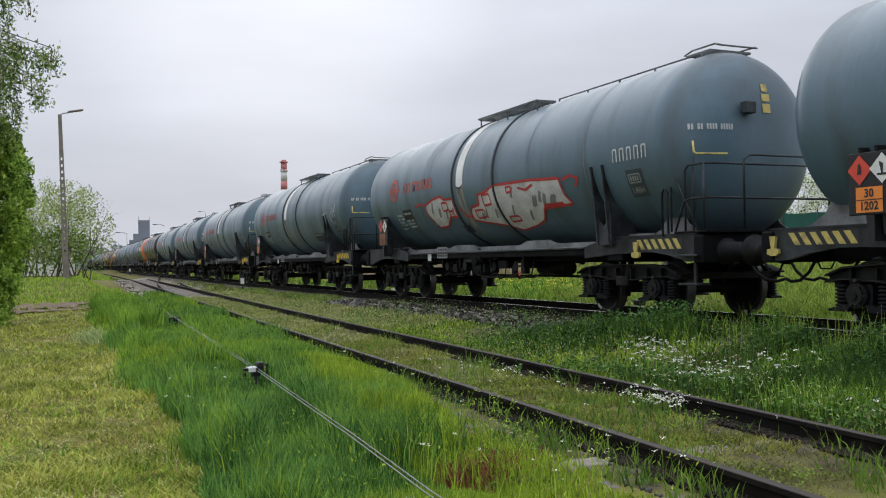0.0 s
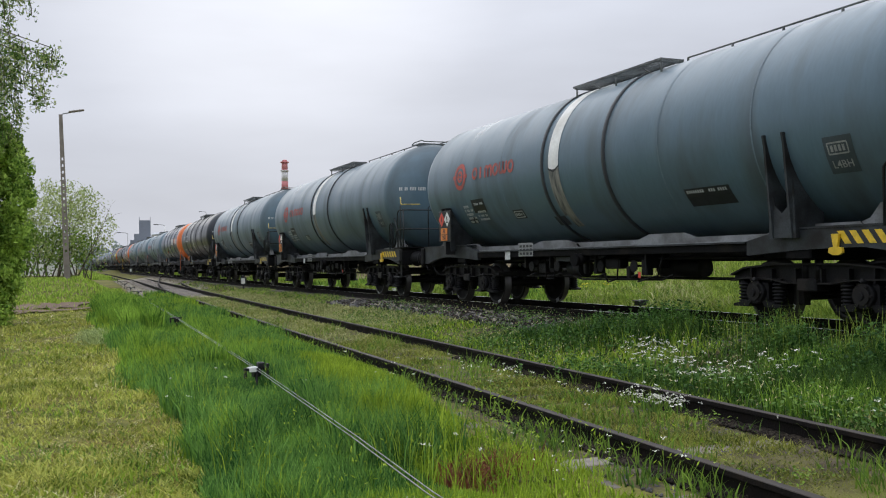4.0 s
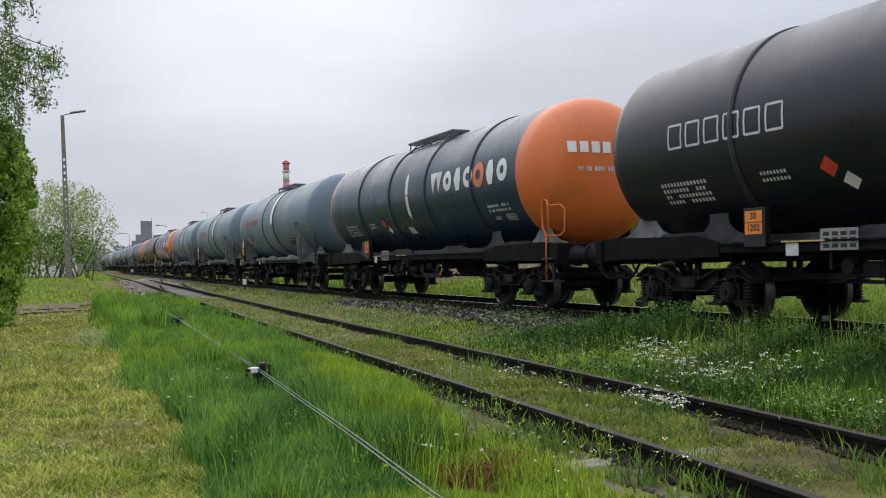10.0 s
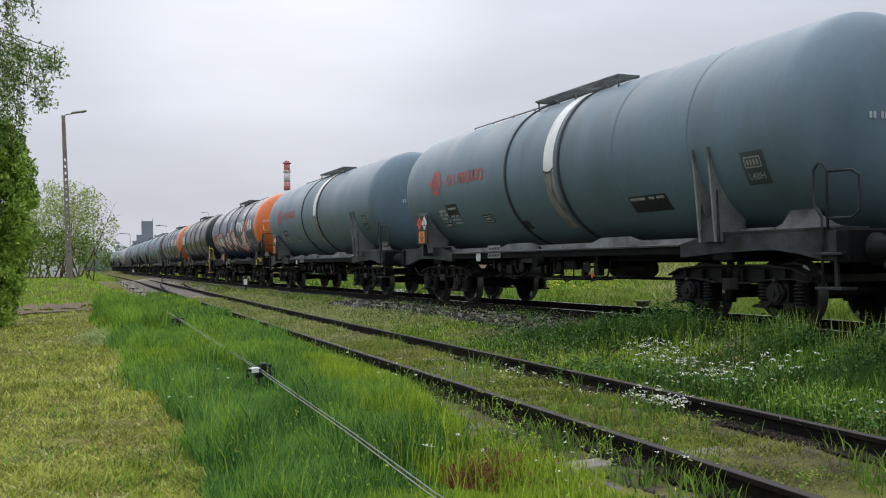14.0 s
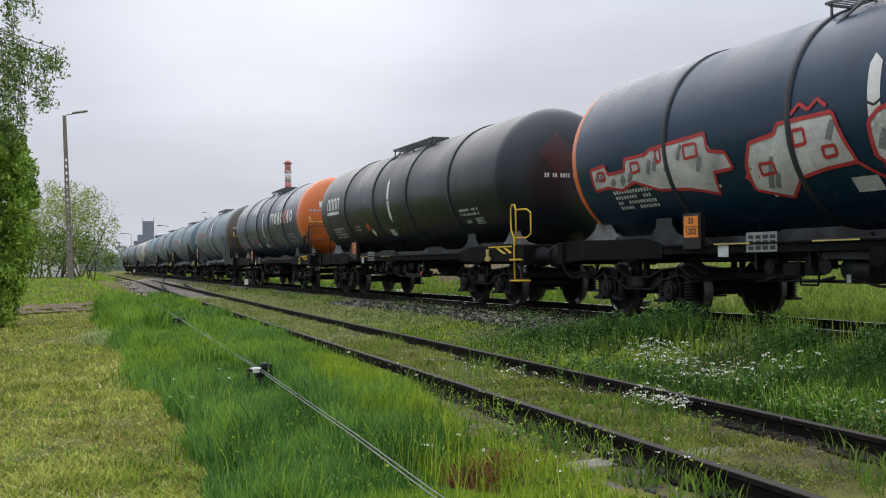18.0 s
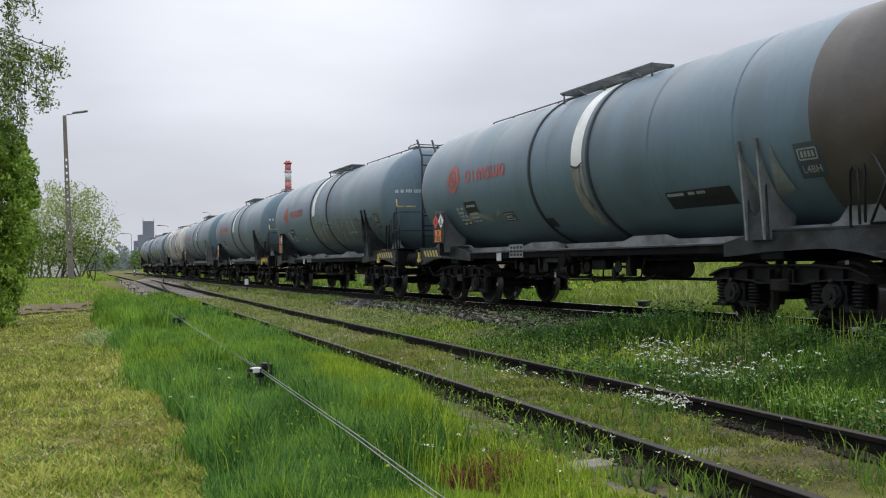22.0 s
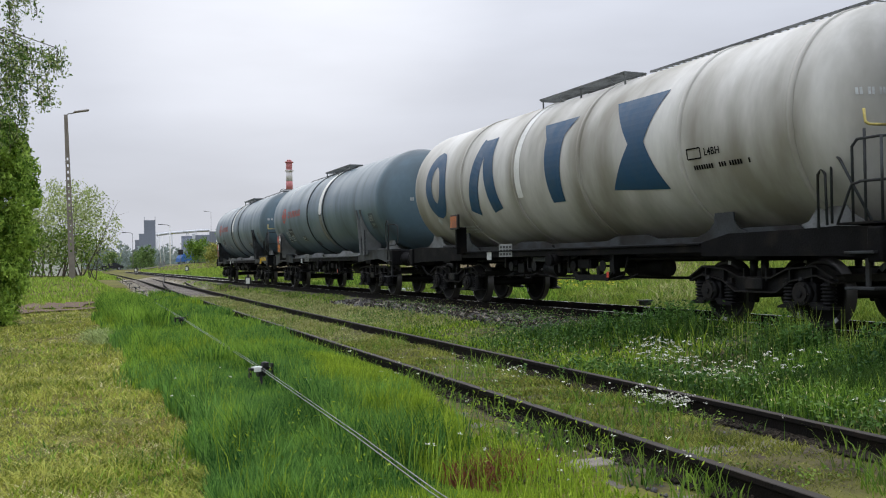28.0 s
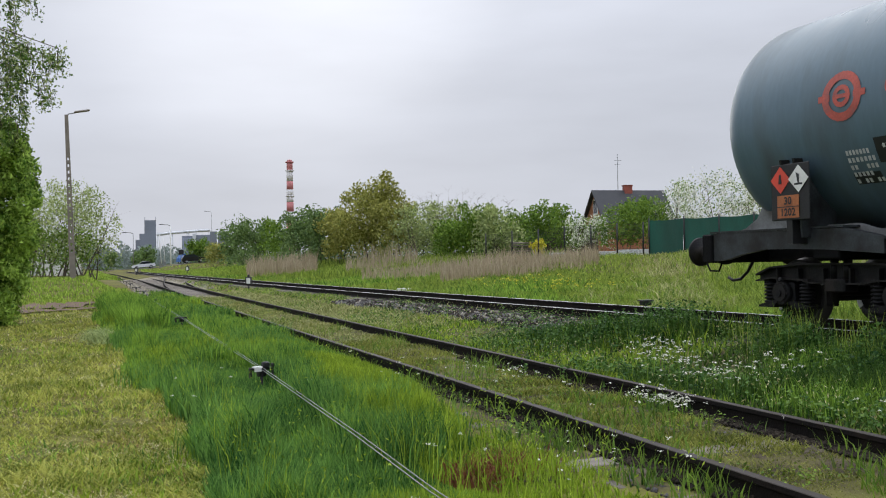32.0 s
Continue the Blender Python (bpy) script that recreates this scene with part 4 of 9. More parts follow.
def hook_mesh(m):
    bm = bmesh.new()
    prism(bm, [(-5.96, 1.23), (-5.84, 1.23), (-5.87, 1.07), (-5.80, 1.06), (-5.79, 1.00), (-5.86, 0.97), (-5.95, 0.97), (-6.01, 1.00), (-6.00, 1.06), (-5.93, 1.07)], 1.28, 1.32)
    return mesh_of(bm, "rope_hook", m)




def text_polys(s, size, u, v, bold=0.0):
    """A readable word in the built-in font as flat triangles, centred on u, v."""
    cu = bpy.data.curves.new("word", "FONT")
    cu.body, cu.size, cu.align_x, cu.align_y, cu.resolution_u, cu.offset = s, size, "CENTER", "CENTER", 2, bold
    ob = bpy.data.objects.new("word", cu)
    me = bpy.data.meshes.new_from_object(ob)
    out = [[(u + me.vertices[i].co.x, v + me.vertices[i].co.y) for i in p.vertices] for p in me.polygons]
    bpy.data.objects.remove(ob)
    bpy.data.curves.remove(cu)
    bpy.data.meshes.remove(me)
    return out


def flat(polys, name, m, y):
    """Flat outlines on an upright plane that faces the near side (u to the picture's right)."""
    v, f = [], []
    for p in polys:
        k = len(v)
        v += [(-u, y, w) for u, w in p]
        f.append(tuple(range(k, k + len(p))))
    return soup(name, v, f, m)


def diamond(u, v, r):
    return [[(u, v - r), (u + r, v), (u, v + r), (u - r, v)]]


def plate_part(w, x, z, y, worn):
    """The orange hazard plate with its two numbers, and two diamonds above it."""
    def backing():
        bm = bmesh.new()
        box(bm, x - 0.36, x + 0.31, y - 0.03, y - 0.008, z - 0.20, z + 0.52, 0.01)
        box(bm, x - 0.05, x + 0.05, 1.15, y - 0.02, z - 0.5, z - 0.2)
        return mesh_of(bm, "plate_carrier", M["black"])
    c = part("plate_carrier", cached(("carrier", x, z, y), backing), w)
    orange = M["plate_rust"] if worn else M["plate_orange"]
    part("hazard_plate", cached(("hp", x, z, y, worn), lambda: flat([[(-x - 0.19, z - 0.17), (-x + 0.19, z - 0.17), (-x + 0.19, z + 0.12), (-x - 0.19, z + 0.12)]], "hazard_plate", orange, y)), c,
         label="rusty orange hazard plate" if worn else "orange hazard plate reading 30 over 1202")
    part("hazard_lettering", cached(("hn", x, z, y), lambda: flat(text_polys("30", 0.135, -x, z + 0.045, 0.004) + text_polys("1202", 0.135, -x, z - 0.10, 0.004)
         + [[(-x - 0.19, z - 0.033), (-x + 0.19, z - 0.033), (-x + 0.19, z - 0.022), (-x - 0.19, z - 0.022)]], "hazard_lettering", M["black_panel"], y + 0.004)), c)
    part("danger_diamond", cached(("d1", x, z, y), lambda: flat(diamond(-x - 0.13, z + 0.32, 0.175), "danger_diamond", M["plate_red"], y)), c, label="red flammable-liquid diamond")
    part("danger_diamond", cached(("d2", x, z, y), lambda: flat(diamond(-x + 0.19, z + 0.32, 0.175), "danger_diamond", M["white"], y + 0.003)), c, label="white diamond with a black symbol")
    part("diamond_symbol", cached(("d3", x, z, y), lambda: flat([[(-x + 0.12, z + 0.24), (-x + 0.26, z + 0.24), (-x + 0.26, z + 0.265), (-x + 0.12, z + 0.265)], [(-x + 0.18, z + 0.265), (-x + 0.205, z + 0.265), (-x + 0.21, z + 0.37), (-x + 0.15, z + 0.40)],
         [(-x - 0.16, z + 0.27), (-x - 0.10, z + 0.27), (-x - 0.115, z + 0.39), (-x - 0.145, z + 0.39)]], "diamond_symbol", M["black_panel"], y + 0.006)), c)


def end_shapes(boxes, name, m, lift=0.012):
    """Plain shapes on the dished near end: boxes of y from, y to, z from, z to about the tank's axis."""
    v, f = [], []
    for y0, y1, z0, z1 in boxes:
        n = max(1, int(abs(y1 - y0) / 0.08))
        for i in range(n):
            a, b = y0 + (y1 - y0) * i / n, y0 + (y1 - y0) * (i + 1) / n
            m_ = max(1, int((z1 - z0) / 0.06))
            for c in range(m_):
                za, zb = z0 + (z1 - z0) * c / m_, z0 + (z1 - z0) * (c + 1) / m_
                k = len(v)
                for yy, z in ((a, za), (b, za), (b, zb), (a, zb)):
                    v.append((-end_x(math.hypot(yy, z)) - lift, yy, z))
                f.append((k, k + 3, k + 2, k + 1))
    return soup(name, v, f, m)


def end_number(z=0.15, y0=0.85, step=0.06):
    out = []
    for i in range(16):
        if i not in (2, 5, 10):
            y = y0 - i * step
            out.append((y, y - step * 0.66, z, z + 0.09))
    return end_shapes(out, "wagon_number", M["white_dull"])


def stroke(pts, wd):
    """A painted line along points u, v."""
    out = []
    for (a, b), (c, d) in zip(pts[:-1], pts[1:]):
        n = max(1, int(abs(d - b) / 0.12))
        q = math.hypot(c - a, d - b) or 1
        nx, ny = -(d - b) / q * wd / 2, (c - a) / q * wd / 2
        for i in range(n):
            s, e = i / n, (i + 1) / n
            p0, p1 = (a + (c - a) * s, b + (d - b) * s), (a + (c - a) * e, b + (d - b) * e)
            out.append([(p0[0] - nx, p0[1] - ny), (p1[0] - nx, p1[1] - ny), (p1[0] + nx, p1[1] + ny), (p0[0] + nx, p0[1] + ny)])
    return out


WAGONS = []
WHEELS = []


def fine_print(w):
    for o in w.children_recursive:
        if o.name.split('.')[0] in ('writing', 'wagon_number', 'diamond_symbol', 'load_table', 'end_symbol', 'outline', 'scrawl', 'graffiti', 'end_sign'):
            o['kind'] = 'stuff'


def wagon(j, kind, style, label, bands, white_band=None, rails="blue", rail_m=None, rail_tag="", step_m=None):
    w = thing("tank_wagon", wagon_pose(j, 0), label=label, category="tank wagon", group="wagons of the train")
    wheels = []
    tb = Matrix.Translation((-0.08, 0, TANK_Z))
    part("tank", tank_mesh(kind), w, tb)
    seam = M["cream"] if kind == "white" else M["seam"]
    for x in bands:
        part("band", ring_mesh(x - 0.042, x + 0.042, seam, 0.024), w, tb)
    if white_band is not None:
        u = -white_band
        part("band", cached(("wband", u), lambda: on_tank(strip(u - 0.18, -0.12, u + 0.18, 3.3, 40), "band", M["white"], 0.006)), w, tb, "white painted band")
        part("band_foot", cached(("wfoot", u), lambda: on_tank(strip(u - 0.18, -1.05, u + 0.18, -0.12, 12) + strip(u - 0.08, -1.35, u + 0.17, -1.05, 4), "band_foot", M["white_soiled"], 0.006)), w, tb, "soiled foot of the white band")
        part("band_break", cached(("break", white_band), lambda: on_tank(stroke([(-white_band - 0.19, -0.10), (-white_band, -0.16), (-white_band + 0.19, -0.08)], 0.035), "band_break", M["black_panel"], 0.013)), w, tb)
    for nm, me in frame_parts(style):
        part(nm, me, w)
    for k, (u, m) in enumerate(((-0.7, M["panel_grey"]), (1.6, M["plate_red"]))):
        if (j + k) % 3:
            part("tag", cached(("tag", k), lambda: flat([[(u, 0.64), (u + 0.07, 0.64), (u + 0.07, 0.74), (u, 0.74)]], "tag", m, 1.16)), w)
    for s in (0, 180):
        part("bearing_strip", skirt_mesh(style), w, pose(0, 0, 0, 0, 0, s))
        part("draw_hook", cached("draw_hook", hook_coupling_mesh), w, pose(0, 0, 0, 0, 0, s))
        for y in (0.4, -0.4):
            part("brake_hose", cached(("hose", y), lambda: tube([(7.5, y, 0.95), (7.66, y, 0.74), (7.85, y * 0.95, 0.62), (8.05, y * 0.9, 0.60), (8.2, y * 0.8, 0.64)], 0.024, M["bogie"], "brake_hose")), w, pose(0, 0, 0, 0, 0, s))
        part("shunter_grip", cached("grip", lambda: tube([(7.45, 1.05, 0.88), (7.52, 1.05, 0.76), (7.72, 1.05, 0.76), (7.8, 1.05, 0.88)], 0.014, M["frame"], "shunter_grip")), w, pose(0, 0, 0, 0, 0, s))
        for y in (-0.875, 0.875):
            part("buffer", cached("buffer", buffer_mesh), w, pose(0, y if s == 0 else -y, 0, 0, 0, s))
        part("end_bracket", neck_mesh(style), w, pose(0, 0, 0, 0, 0, s))
        part("end_bracket", neck_mesh(style), w, Matrix.Diagonal((1, -1, 1, 1)) @ Matrix.Rotation(radians(s), 4, "Z"))
        if style != "blue":
            for x in (-4.55, 4.55):
                part("pedestal", pedestal_mesh(style), w, pose(x if s == 0 else -x, 0, 0, 0, 0, s))
    for x in (-5.22, 5.22):
        bogie(w, x, wheels, style != "blue")
    part("brake_gear", cached("brake", brakegear_mesh), w)
    if style != "blue":
        part("hose_tray", cached("tray", tray_mesh), w, None, "black hose tray hung under the frame")
    part("outlet_valve", cached("outlet", outlet_mesh), w)
    part("manhole_dome", cached("dome", dome_mesh), w)
    m = step_m or M["frame_grey"]
    for z in (0.55, 0.98):
        part("step", cached(("step", z, m.name), lambda: step_mesh(z, m)), w)
    part("step_hanger", cached("hanger", lambda: hanger_mesh(M["frame_grey"])), w)
    add_rails(w, rails, rail_m or M["frame_grey"], rail_tag)
    part("wagon_number", cached(("endnum", kind[:7], rails), lambda: end_number(-0.06 if rails == "loop" else 0.15, 0.66 if rails == "loop" else 1.20, 0.06 if rails == "loop" else 0.044)), w, tb)
    part("load_panel", cached(("load", style), lambda: flat([[(-2.35, 1.04), (-1.75, 1.04), (-1.75, 1.31), (-2.35, 1.31)]], "load_panel", M["panel_grey"], 1.276)), w, None, "white load table panel")
    part("load_table", cached("loadtab", lambda: flat([[(-2.30 + 0.14 * i, 1.07 + 0.075 * k), (-2.20 + 0.14 * i, 1.07 + 0.075 * k), (-2.20 + 0.14 * i, 1.12 + 0.075 * k), (-2.30 + 0.14 * i, 1.12 + 0.075 * k)] for i in range(4) for k in range(3)], "load_table", M["black_panel"], 1.280)), w)
    part("paper_label", cached("paper", lambda: flat([[(-2.95, 0.98), (-2.72, 0.98), (-2.72, 1.16), (-2.95, 1.16)]], "paper_label", M["white_dull"], 1.276)), w)
    WAGONS.append((j, w))
    WHEELS.append((j, wheels))
    return w, tb


def blue_wagon(j, label, variant="A", kind="blue", rails="blue", stripe="yellow", worn=False, far_stripe=False):
    bands, wb = ((1.02, -1.06), 0.60) if variant == "A" else ((1.12, -1.0), -0.64)
    w, tb = wagon(j, kind, "blue", label, bands, wb, rails)
    part("catwalk", catwalk_mesh("blue" if variant == "A" else "blue_b"), w)
    for x in ((2.75, -2.55, -4.6) if variant == "A" else (2.9, 0.45, -2.75, -4.7)):
        part("weld_seam", cached(("weld", x), lambda: on_tank(strip(-x - 0.014, -1.7, -x + 0.014, 2.4, 40), "weld_seam", M["seam_light"], 0.004)), w, tb)
    for x, top in ((-4.92, 2.55), (-5.26, 2.55), (5.45, 2.2), (5.68, 2.2)):
        part("gusset", fin_mesh(top, M["neck_grey" if variant == "B" else "frame_grey"]), w, pose(x, 0, 0))
        part("gusset", fin_mesh(top, M["neck_grey" if variant == "B" else "frame_grey"]), w, Matrix.Diagonal((1, -1, 1, 1)) @ Matrix.Translation((x, 0, 0)))
    part("gusset_web", cached("web", web_mesh), w, pose(-5.09, 0, 0))
    sign = part("owner_sign", cached("sign", lambda: on_tank(ringshape(-4.75, 0.10, 0.20, 0.30) + strip(-5.11, 0.06, -4.93, 0.14, 1) + strip(-4.57, 0.06, -4.39, 0.14, 1), "owner_sign", M["red_logo"], 0.008)), w, tb, "faded red ring sign")
    part("sign_core", cached("signcore", lambda: on_tank(ringshape(-4.75, 0.10, 0.075, 0.135, 16) + strip(-4.85, 0.075, -4.65, 0.125, 1), "sign_core", M["red_logo"], 0.008)), sign)
    for k, q in enumerate(LOGO):
        part("sign_shape", cached(("signshape", k), lambda: on_tank(q, "sign_shape", M["red_logo"], 0.008)), sign)
    pan = part("inscription_panel", cached("pan1", lambda: on_tank(strip(-4.36, -0.76, -3.74, -0.45) + strip(-4.82, -1.02, -4.42, -0.86), "inscription_panel", M["black_panel"], 0.005)), w, tb)
    def rows():
        out = []
        for i in range(5):
            out += bars(-4.8, -0.62 - 0.095 * i, 0.42 if i else 0.36, 0.06, 7, seed=j + i)
            if i != 1:
                out += bars(-4.25, -0.58 - 0.095 * i, 0.45, 0.05, 8, seed=j + 9 + i)
        return on_tank(out, "writing", M["white_dull"], 0.010)
    part("writing", cached(("rows", j % 4), rows), pan)
    if j % 3 != 1:
        p2 = part("inscription_panel", cached(("pan2", j % 2), lambda: on_tank(strip(2.9, -1.12, 4.4 - 0.5 * (j % 2), -0.80), "inscription_panel", M["black_panel"], 0.005)), w, tb)
        part("writing", cached("rows2", lambda: on_tank(bars(2.95, -0.88, 0.9, 0.05, 18), "writing", M["white_dull"], 0.010)), p2)
    p3 = part("inscription_panel", cached("pan3", lambda: on_tank(strip(5.78, -0.84, 6.22, -0.36), "inscription_panel", M["seam_blue"], 0.005)), w, tb)
    part("writing", cached("l4bh", lambda: on_tank(text_polys("L4BH", 0.14, 6.0, -0.72, 0.002) + stroke([(5.84, -0.58), (6.14, -0.58), (6.14, -0.44), (5.84, -0.44), (5.84, -0.58)], 0.02) + bars(5.88, -0.55, 0.24, 0.08, 4), "writing", M["panel_grey"], 0.010)), p3)
    p4 = part("inscription_panel", cached("pan4", lambda: on_tank(strip(-2.65, -1.02, -2.2, -0.80), "inscription_panel", M["black_panel"], 0.005)), w, tb)
    part("writing", cached("pan4w", lambda: on_tank(stroke([(-2.6, -0.98), (-2.25, -0.98), (-2.25, -0.84), (-2.6, -0.84), (-2.6, -0.98)], 0.02) + bars(-2.55, -0.94, 0.25, 0.06, 4), "writing", M["white_dull"], 0.010)), p4)
    part("grey_label", cached("greylab", lambda: on_tank(strip(-1.2, -1.28, -0.8, -1.05), "grey_label", M["frame_grey"], 0.006)), w, tb)
    if variant == "A":
        if j in (0, 1, 20):
            part("end_symbol", cached("endsym", lambda: end_shapes([(-0.10, -0.22, 0.78, 0.90), (-0.08, -0.24, 0.62, 0.74), (-0.08, -0.24, 0.44, 0.58)], "end_symbol", M["yellow_faded"])), w, tb, "yellow warning symbols")
        else:
            part("end_symbol", cached("endsym1", lambda: end_shapes([(-0.12, -0.18, 0.84, 0.90), (-0.09, -0.21, 0.78, 0.84), (-0.08, -0.22, 0.42, 0.56)], "end_symbol", M["white"])), w, tb, "white warning symbols")
            part("end_symbol", cached("endsym2", lambda: end_shapes([(-0.07, -0.25, 0.60, 0.76)], "end_symbol", M["sticker_blue"])), w, tb, "blue sticker")
        part("document_box", cached("docbox", lambda: mesh_of(box_bm(-7.50, -7.36, 0.17, 0.37, TANK_Z + 0.40, TANK_Z + 0.58), "document_box", M["frame_grey"])), w, None, "small grey document box")
    plate_part(w, 5.55, 1.62, 1.53, worn)
    if stripe:
        m = M["yellow"] if stripe == "yellow" else M["yellow_faded"]
        part("warning_panel", cached(("stripes", stripe), lambda: stripes_mesh(m)), w, None, "yellow and black warning stripes")
        part("rope_hook", cached(("hook", stripe), lambda: hook_mesh(m)), w, None, "yellow rope hook")
    if far_stripe:
        m = M["yellow_faded"]
        part("warning_panel", cached(("stripes", "faded"), lambda: stripes_mesh(m)), w, pose(13.0, 0, 0), "worn yellow and black warning stripes")
        part("rope_hook", cached(("hook", "faded"), lambda: hook_mesh(m)), w, pose(13.25, 0, 0), "yellow rope hook")
    return w, tb


def ring_slices(u, v, ru0, rv0, ru1, rv1, n=26):
    """An upright oval ring cut into level slices."""
    e = np.linspace(-rv1, rv1, n + 1)

    def half(y, ru, rv):
        return ru * math.sqrt(max(0.0, 1 - (y / rv) ** 2))
    out = []
    for a, b in zip(e[:-1], e[1:]):
        for s in (-1, 1):
            out.append([(u + s * half(a, ru0, rv0), v + a), (u + s * half(a, ru1, rv1), v + a), (u + s * half(b, ru1, rv1), v + b), (u + s * half(b, ru0, rv0), v + b)][::s])
    return out


def arc(u, v, r, a0, a1, wd, n=9):
    """A painted arc between two angles."""
    out = []
    for i in range(n):
        a, b = radians(a0 + (a1 - a0) * i / n), radians(a0 + (a1 - a0) * (i + 1) / n)
        out.append([(u + k * math.cos(q), v + k * math.sin(q)) for k, q in ((r - wd / 2, a), (r + wd / 2, a), (r + wd / 2, b), (r - wd / 2, b))])
    return out


def logo_shapes():
    """Six plain red shapes: rings, arches and cups in a row."""
    t = 0.062
    ring = lambda u: arc(u, 0.11, 0.105, 0, 360, t, 18)
    arch = lambda u: arc(u, 0.135, 0.075, 0, 180, t) + strip(u - 0.106, -0.02, u - 0.044, 0.135, 1) + strip(u + 0.044, -0.02, u + 0.106, 0.135, 1)
    cup = lambda u: arc(u, 0.085, 0.075, 180, 360, t) + strip(u - 0.106, 0.085, u - 0.044, 0.24, 1) + strip(u + 0.044, 0.085, u + 0.106, 0.24, 1)
    return [ring(-3.98), strip(-3.741, -0.02, -3.66, 0.23, 1), arch(-3.40) + arch(-3.25), ring(-2.98), cup(-2.72) + cup(-2.57), ring(-2.30)]


LOGO = logo_shapes()


def other_wagon(j, kind, label, bands, rails="loop", rail_m=None, rail_tag="", step_m=None, shift=0.0):
    style = "white" if kind == "white" else "dark"
    w, tb = wagon(j, kind, style, label, [q + shift for q in bands], None, rails, rail_m, rail_tag, step_m)
    part("catwalk", catwalk_mesh("white" if kind == "white" else "none"), w)
    tb = Matrix.Translation((shift, 0, 0)) @ tb
    if style == "dark":
        part("level_mark", cached("mark", lambda: on_tank(hull([(-0.09, -0.60), (0.0, -0.68), (0.09, -0.60), (0.09, 0.46), (-0.03, 0.54), (-0.09, 0.46)], 10), "level_mark", M["white"], 0.007)), w, tb, "white upright level mark")
        part("mark_break", cached("markbreak", lambda: on_tank(stroke([(-0.1, -0.03), (0.0, -0.08), (0.1, -0.03)], 0.03), "mark_break", M["black_panel"], 0.010)), w, tb)
        part("grey_label", cached("glab2", lambda: on_tank(strip(-0.6, -1.12, -0.2, -0.9), "grey_label", M["white_dull"], 0.007)), w, tb)
        part("writing", cached("dk1", lambda: on_tank(sum((bars(-5.6 + 0.0 * i, -0.72 - 0.1 * i, 1.1, 0.06, 14, seed=i) for i in range(4)), []) + bars(-3.4, -0.72, 0.5, 0.05, 8) + bars(-3.4, -0.82, 0.6, 0.05, 9), "writing", M["white_dull"], 0.008)), w, tb)
        part("writing", cached("dk2", lambda: on_tank(bars(4.5, -0.66, 1.0, 0.06, 15) + bars(4.5, -0.77, 1.0, 0.06, 15, seed=4) + text_polys("L4BH", 0.13, 4.75, -0.93, 0.002) + stroke([(5.15, -1.0), (5.55, -1.0), (5.55, -0.86), (5.15, -0.86), (5.15, -1.0)], 0.02) + bars(5.2, -0.97, 0.3, 0.08, 4), "writing", M["white_dull"], 0.008)), w, tb)
        part("danger_diamond", cached("dkd1", lambda: on_tank(diamond(-2.2, -0.72, 0.15), "danger_diamond", M["plate_red"], 0.008)), w, tb, "red danger diamond")
        part("danger_diamond", cached("dkd2", lambda: on_tank(diamond(-1.95, -0.94, 0.14), "danger_diamond", M["white"], 0.008)), w, tb, "white danger diamond")
        part("hazard_plate", cached("dkp", lambda: flat([[(-3.66, 1.28), (-3.32, 1.28), (-3.32, 1.60), (-3.66, 1.60)]], "hazard_plate", M["plate_orange"], 1.33)), w, None, "orange hazard plate")
        part("plate_carrier", cached("dkc", lambda: mesh_of(box_bm(3.28, 3.70, 1.22, 1.322, 1.1, 1.64), "plate_carrier", M["black"])), w)
        part("hazard_lettering", cached("dkn", lambda: flat(text_polys("30", 0.13, -3.49, 1.525, 0.003) + text_polys("1202", 0.13, -3.49, 1.365, 0.003) + [[(-3.66, 1.437), (-3.32, 1.437), (-3.32, 1.447), (-3.66, 1.447)]], "hazard_lettering", M["black_panel"], 1.334)), w)
        for u in (-3.0, -1.1):
            part("sill_stripe", cached(("sst", u), lambda: flat([[(u, 1.155), (u + 0.75, 1.155), (u + 0.75, 1.175), (u, 1.175)]], "sill_stripe", M["yellow_faded"], 1.305)), w)
        if j != 7:
            part("rope_hook", cached(("hook", "faded"), lambda: hook_mesh(M["yellow_faded"])), w)
            part("warning_panel", cached("dkst", lambda: flat([[(5.9, 1.26), (7.0, 1.26), (7.0, 1.29), (5.9, 1.29)], [(6.25, 1.25), (6.4, 1.25), (6.75, 1.12), (6.6, 1.12)], [(6.6, 1.25), (6.75, 1.25), (7.0, 1.15), (6.9, 1.12)]], "warning_panel", M["yellow"], 1.276)), w)
    return w, tb


def box_bm(*a):
    bm = bmesh.new()
    box(bm, *a, 0.01)
    return bm


def big_shapes(u0, u1, v0, v1):
    """Plain white shapes in a row, and the place of one orange ring among them."""
    w_ = (u1 - u0) / 7.4
    h = v1 - v0
    out, u = [], u0
    out.append(hull([(u, v1), (u + 0.34 * w_, v0), (u + 0.68 * w_, v1)], 5))
    out.append(hull([(u + 0.60 * w_, v1), (u + 0.94 * w_, v0), (u + 1.28 * w_, v1)], 5))
    u += 1.4 * w_
    for k in range(6):
        c = u + 0.45 * w_
        if k == 3:
            ring_u = c
        elif k in (1, 4):
            out.append(hull([(c - 0.16 * w_, v0), (c + 0.16 * w_, v0), (c + 0.32 * w_, v0 + h / 2), (c + 0.16 * w_, v1), (c - 0.16 * w_, v1), (c - 0.32 * w_, v0 + h / 2)], 4))
        else:
            out.append(ringshape(c, v0 + h / 2, 0.16 * w_, 0.42 * w_, 18))
        u += 1.0 * w_
    return out, (ring_u, v0 + h / 2, 0.2 * w_, 0.5 * w_)


